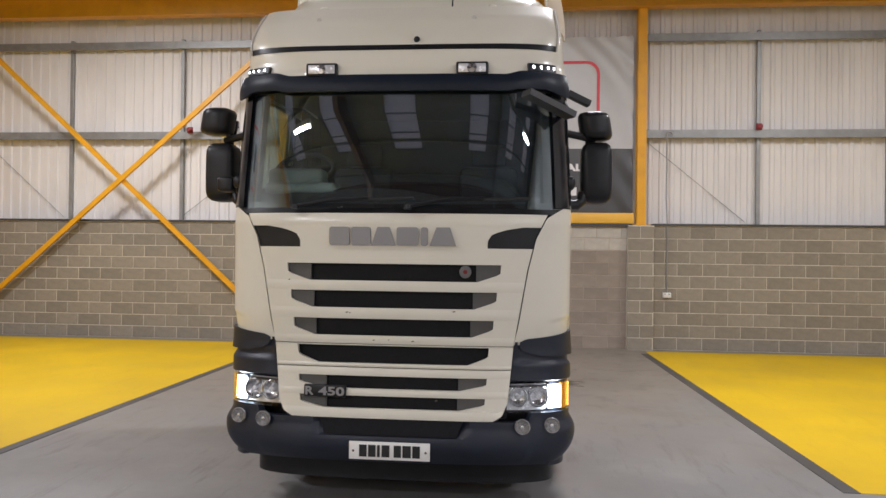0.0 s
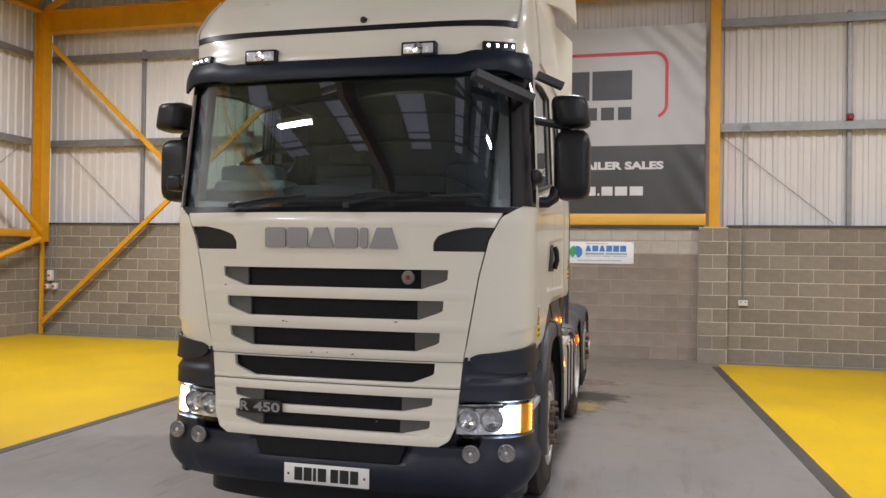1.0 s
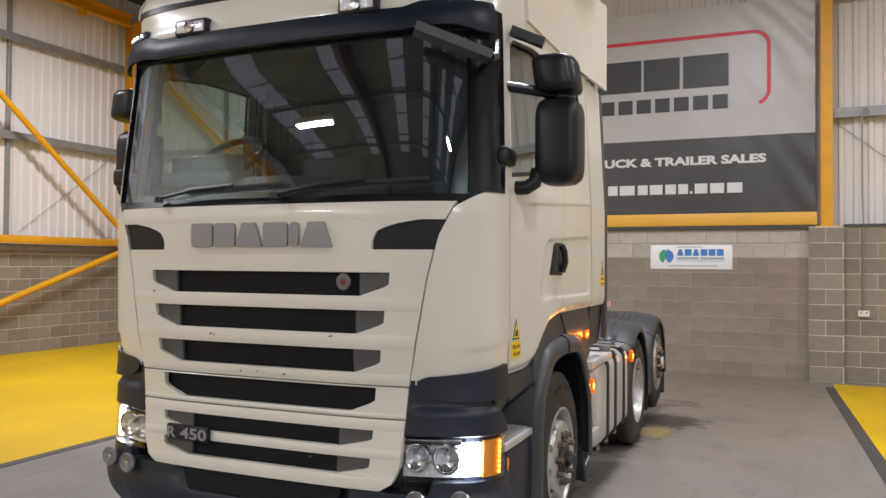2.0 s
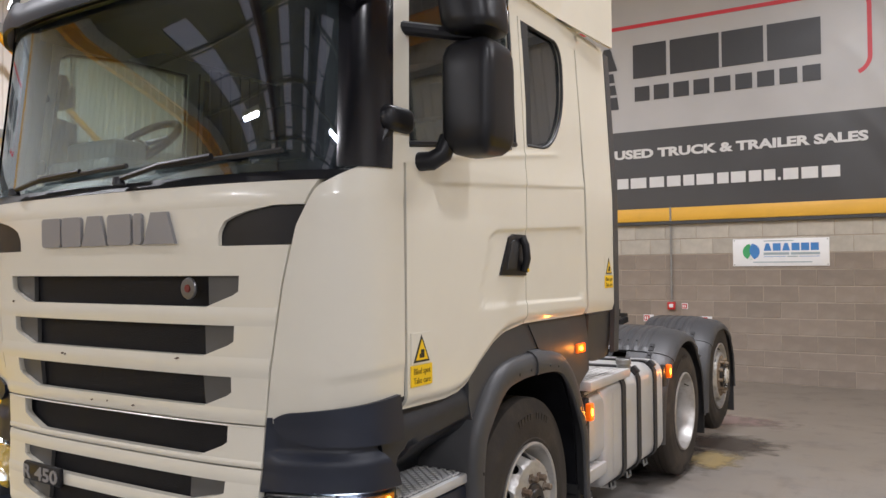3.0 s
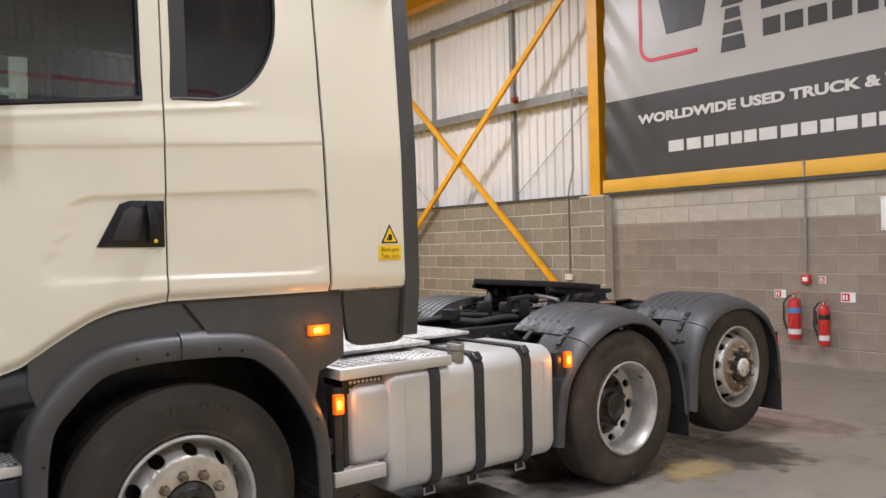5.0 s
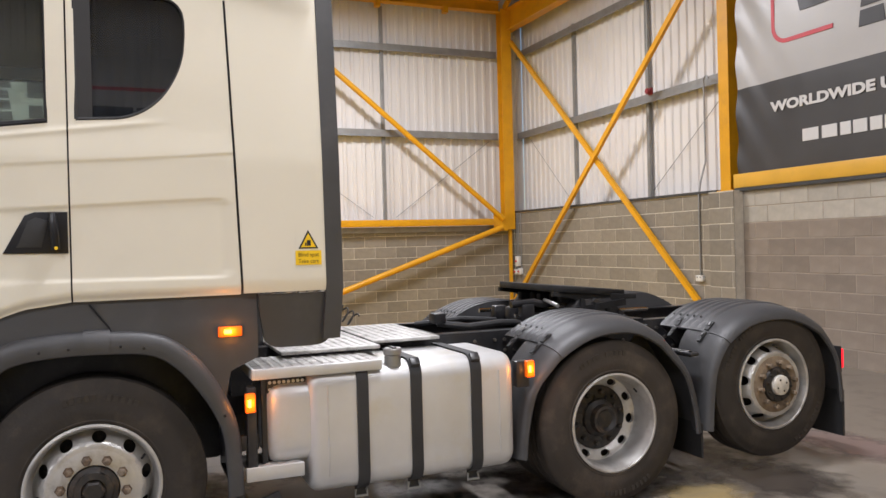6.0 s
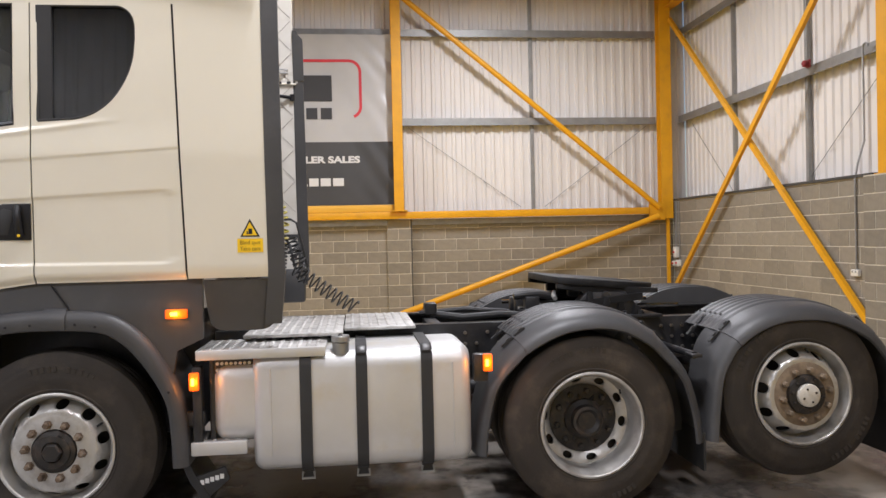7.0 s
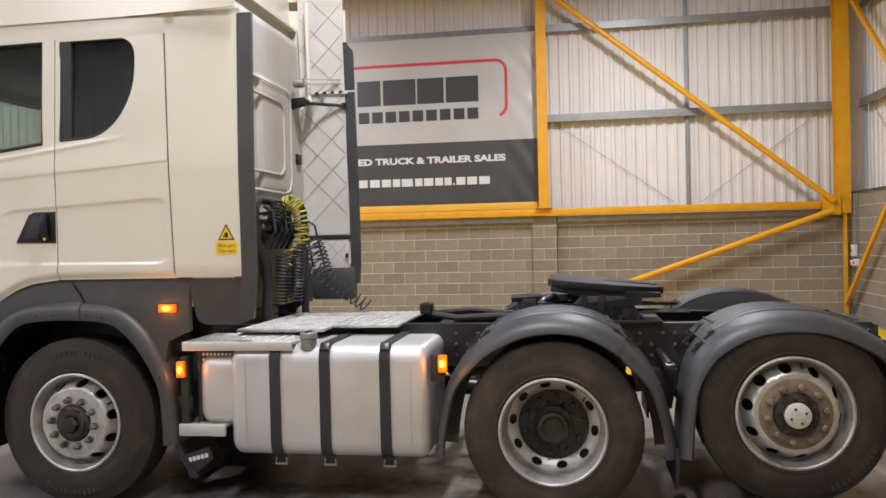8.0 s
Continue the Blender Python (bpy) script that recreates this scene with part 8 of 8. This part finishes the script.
# kerb mirror in front of the windscreen, nearside
a, b = Vector((0.83, -0.03, 2.715)), Vector((1.13, 0.15, 2.60))
km = part("kerb_mirror", bar(B(), a, b, 0.11, 0.04), M_GREY, truck, "black kerb mirror over the windscreen")
part("kerb_mirror_arm", tube(B(), (b, (1.12, 0.25, 2.63), (1.08, 0.36, 2.74)), 0.02, 8), M_BLACK, km)
part("kerb_mirror_pod", bar(B(), (1.12, 0.47, 2.81), (1.275, 0.52, 2.745), 0.06, 0.042), M_BLACK, truck, "black kerb mirror beside the cab roof")
part("front_mirror_low", pod((XC - 1.28, 0.40, 2.17), 0.13, 0.14, 0.11), M_BLACK, truck, "small black mirror")
part("horn_aerial", tube(B(), ((XC - 1.16, 0.55, 3.10), (XC - 1.16, 0.55, 3.22)), 0.008, 6), M_BLACK, truck)

# ---- cab inside ----
bm = B()
box(bm, XC - 1.08, XC + 1.08, 0.42, 2.14, 1.20, 1.26)
part("cab_floor", bm, M_LINER, truck, smooth=0)
part("cab_rear_trim", box(B(), XC - 1.08, XC + 1.08, 2.08, 2.14, 1.26, 2.95), M_LINER, truck, smooth=0)
for sg in (-1, 1):
    bm = B()
    slab(bm, lambda u, v: plan(sg * lerp(0.60, 0.90, u), lerp(1.95, 2.86, v), -0.05), 8, 8, lambda u, v: Vector((-sg * 0.02, 0.05, 0)))
    part("pillar_trim", bm, M_LINER, truck)
part("cab_roof_trim", box(B(), XC - 1.02, XC + 1.02, 0.52, 2.08, 2.90, 2.94), M_LINER, truck, smooth=0)
part("overhead_shelf", box(B(), XC - 1.0, XC + 1.0, 0.30, 0.80, 2.78, 2.89, 0.03), M_LINER, truck)
for sg in (-1, 1):
    part("door_trim", box(B(), XC + sg * 1.09, XC + sg * 1.12, 0.42, 1.42, 1.26, 2.10, 0.01), M_LINER, truck)
    part("rear_trim", box(B(), XC + sg * 1.085, XC + sg * 1.11, 1.36, 2.08, 1.26, 2.2, 0.005), M_LINER, truck)
    part("rear_trim", box(B(), XC + sg * 1.05, XC + sg * 1.08, 1.95, 2.08, 2.2, 2.9, 0.005), M_LINER, truck)
    part("curtain", slab(B(), lambda u, v, sg=sg: Vector((XC + sg * (1.035 + 0.02 * math.sin(u * 40)), lerp(1.44, 1.96, u), lerp(2.15, 2.88, v))), 48, 2, (-sg * 0.006, 0, 0)), M_SEAT, truck, "dark cab curtain")
bm = B()
secs = []
for k in range(9):
    u = k / 8
    x = lerp(-1.06, 1.06, u)
    hump = 0.05 * smooth01((0.9 - abs(x + 0.55)) / 0.5)
    secs.append([Vector((XC + x, 0.24 + 0.16 * abs(2 * u - 1) ** 3, 1.90)), Vector((XC + x, 0.20 + 0.16 * abs(2 * u - 1) ** 3, 1.98)), Vector((XC + x, 0.38, 2.08 + hump)), Vector((XC + x, 0.55, 2.10 + hump * 1.3)), Vector((XC + x, 0.64, 2.04 + hump)), Vector((XC + x, 0.68, 1.5))])
part("dashboard", rings(bm, secs), M_DASH, truck, "dark moulded dashboard")
bm = B()
for z0, z1, x0, x1, y0, y1 in ((2.10, 2.185, -1.0, -0.48, 0.36, 0.62), (2.15, 2.295, -1.01, -0.60, 0.46, 0.66)):
    box(bm, XC + x0, XC + x1, y0, y1, z0, z1, 0.035, 3)
part("dash_tray", bm, M_TRAY, truck, "pale dashboard tray on the driver's side")
sw = (XC - 0.82, 0.78, 2.315)
bm = B()
ring = []
for k in range(37):
    a = 2 * math.pi * k / 36
    ring.append((sw[0] + 0.22 * math.cos(a), sw[1] + 0.22 * math.sin(a) * 0.75, sw[2] + 0.22 * math.sin(a) * 0.62))
stw = part("steering_wheel", tube(bm, ring, 0.021, 10, False), M_BLACK, truck, "black steering wheel")
for a in (0.2, 2.94, 4.71):
    part("spoke", tube(B(), (sw, (sw[0] + 0.23 * math.cos(a), sw[1] + 0.17 * math.sin(a), sw[2] + 0.14 * math.sin(a))), 0.016, 8), M_BLACK, stw)
part("steering_column", tube(B(), (sw, (sw[0], 0.58, 2.0)), 0.05, 10), M_LINER, stw)
for x_ in (-0.52, 0.56):
    seat = part("seat", box(B(), XC + x_ - 0.27, XC + x_ + 0.27, 1.05, 1.55, 1.62, 1.78, 0.05), M_SEAT, truck, "dark cloth cab seat")
    part("seat_back", box(B(), XC + x_ - 0.25, XC + x_ + 0.25, 1.48, 1.64, 1.72, 2.42, 0.06), M_SEAT, seat)
    part("head_rest", box(B(), XC + x_ - 0.15, XC + x_ + 0.15, 1.50, 1.62, 2.42, 2.62, 0.05), M_SEAT, seat)
    part("seat_base", box(B(), XC + x_ - 0.2, XC + x_ + 0.2, 1.10, 1.50, 1.26, 1.62, 0.03), M_LINER, seat)
part("bunk", box(B(), XC - 1.02, XC + 1.02, 1.68, 2.07, 1.3, 1.75, 0.05), M_SEAT, truck, "dark cab bunk")

# ---- block walls: mortar bodies with every block proud of them ----
def block_mesh(w, h, d=0.016, c=0.005):
    bm = B()
    lo = [(-w / 2, -h / 2), (w / 2, -h / 2), (w / 2, h / 2), (-w / 2, h / 2)]
    rings(bm, [[(x, d, z) for x, z in lo], [(x, c, z) for x, z in lo], [(x - math.copysign(c, x), 0, z - math.copysign(c, z)) for x, z in lo]])
    return finish("block", bm, None, 0)


def block_wall(name, label, p, q, z1, body_mat, courses, base, thick=0.25, pale=None):
    """A wall along p to q (2D), its face to the left of the way from p to q being the room side."""
    p, q = Vector((*p, 0)), Vector((*q, 0))
    d = (q - p).normalized()
    length = (q - p).length
    ang = math.atan2(d.y, d.x)
    m = Matrix.Translation(p) @ Matrix.Rotation(ang, 4, 'Z')
    body = B()
    box(body, 0, length, 0.0045, thick, 0.0, z1)
    bmesh.ops.transform(body, matrix=m, verts=body.verts)
    wall = solid(name, body, body_mat, label, "wall", kind="structure", smooth=0)
    cache = {}
    for r in range(courses):
        z0 = 0.005 + r * 0.225
        h = min(0.215, z1 - z0)
        x = -0.225 if r % 2 else 0.0
        while x < length - 0.03:
            a, b = max(x, 0.0), min(x + 0.4438, length)
            if b - a > 0.04:
                key = (round(b - a, 3), round(h, 3))
                for mt in (base, pale):
                    if mt is not None and (key, mt.name) not in cache:
                        me = block_mesh(*key)
                        me.materials.append(mt)
                        cache[(key, mt.name)] = me
                use = pale if pale is not None and r >= courses - 2 else base
                ob = new("block", cache[(key, use.name)])
                ob.parent = wall
                j = random.uniform(-0.0015, 0.0015)
                ob.matrix_basis = m @ Matrix.Translation(((a + b) / 2, j, z0 + h / 2))
            x += 0.45
    return wall


block_wall("wall_back_1", "bare concrete block wall with pale mortar", (-10.35, 9.69), (-3.95, 9.69), 2.26, M_MORTAR, 10, M_BLOCK)
block_wall("wall_back_2", "grey painted block wall with two pale courses on top", (-3.45, 9.69), (2.72, 9.69), 2.26, M_MORTARP, 10, M_BLOCKP, pale=M_BLOCKL)
block_wall("wall_back_3", "bare concrete block wall with pale mortar", (3.18, 9.69), (HX1, 9.69), 2.26, M_MORTAR, 10, M_BLOCK)
block_wall("wall_back_4", "bare concrete block pier", (-3.95, 9.52), (-3.45, 9.52), 2.26, M_MORTAR, 10, M_BLOCK, 0.42)
block_wall("wall_back_5", "bare concrete block pier", (2.72, 9.52), (3.18, 9.52), 2.26, M_MORTAR, 10, M_BLOCK, 0.42)
block_wall("wall_left_1", "bare concrete block wall with pale mortar", (-10.35, 4.22), (-10.35, 9.69), 1.87, M_MORTAR, 9, M_BLOCK)
block_wall("wall_left_2", "bare concrete block wall with pale mortar", (-10.35, -5.0), (-10.35, 3.72), 1.87, M_MORTAR, 9, M_BLOCK)
block_wall("wall_left_3", "bare concrete block pier", (-10.26, 3.72), (-10.26, 4.22), 1.99, M_MORTAR, 9, M_BLOCK, 0.32)
solid("wall_left_4", box(B(), -10.6, -10.35, HY0, -5.0, 0.0, 1.87), M_BLOCK, "bare concrete block wall", "wall", kind="structure", smooth=0)

# narrow dark strip down one edge of the left pier
solid("trim_9", box(B(), -10.262, -10.252, 4.196, 4.214, 0.0, 1.98), M_RUBBER, "dark strip down the edge of the block pier", "joint", kind="structure", smooth=0)

# the lorry's overall width: 2.30 m over the flanks
truck.location.x, truck.scale.x = -0.0043, 0.974
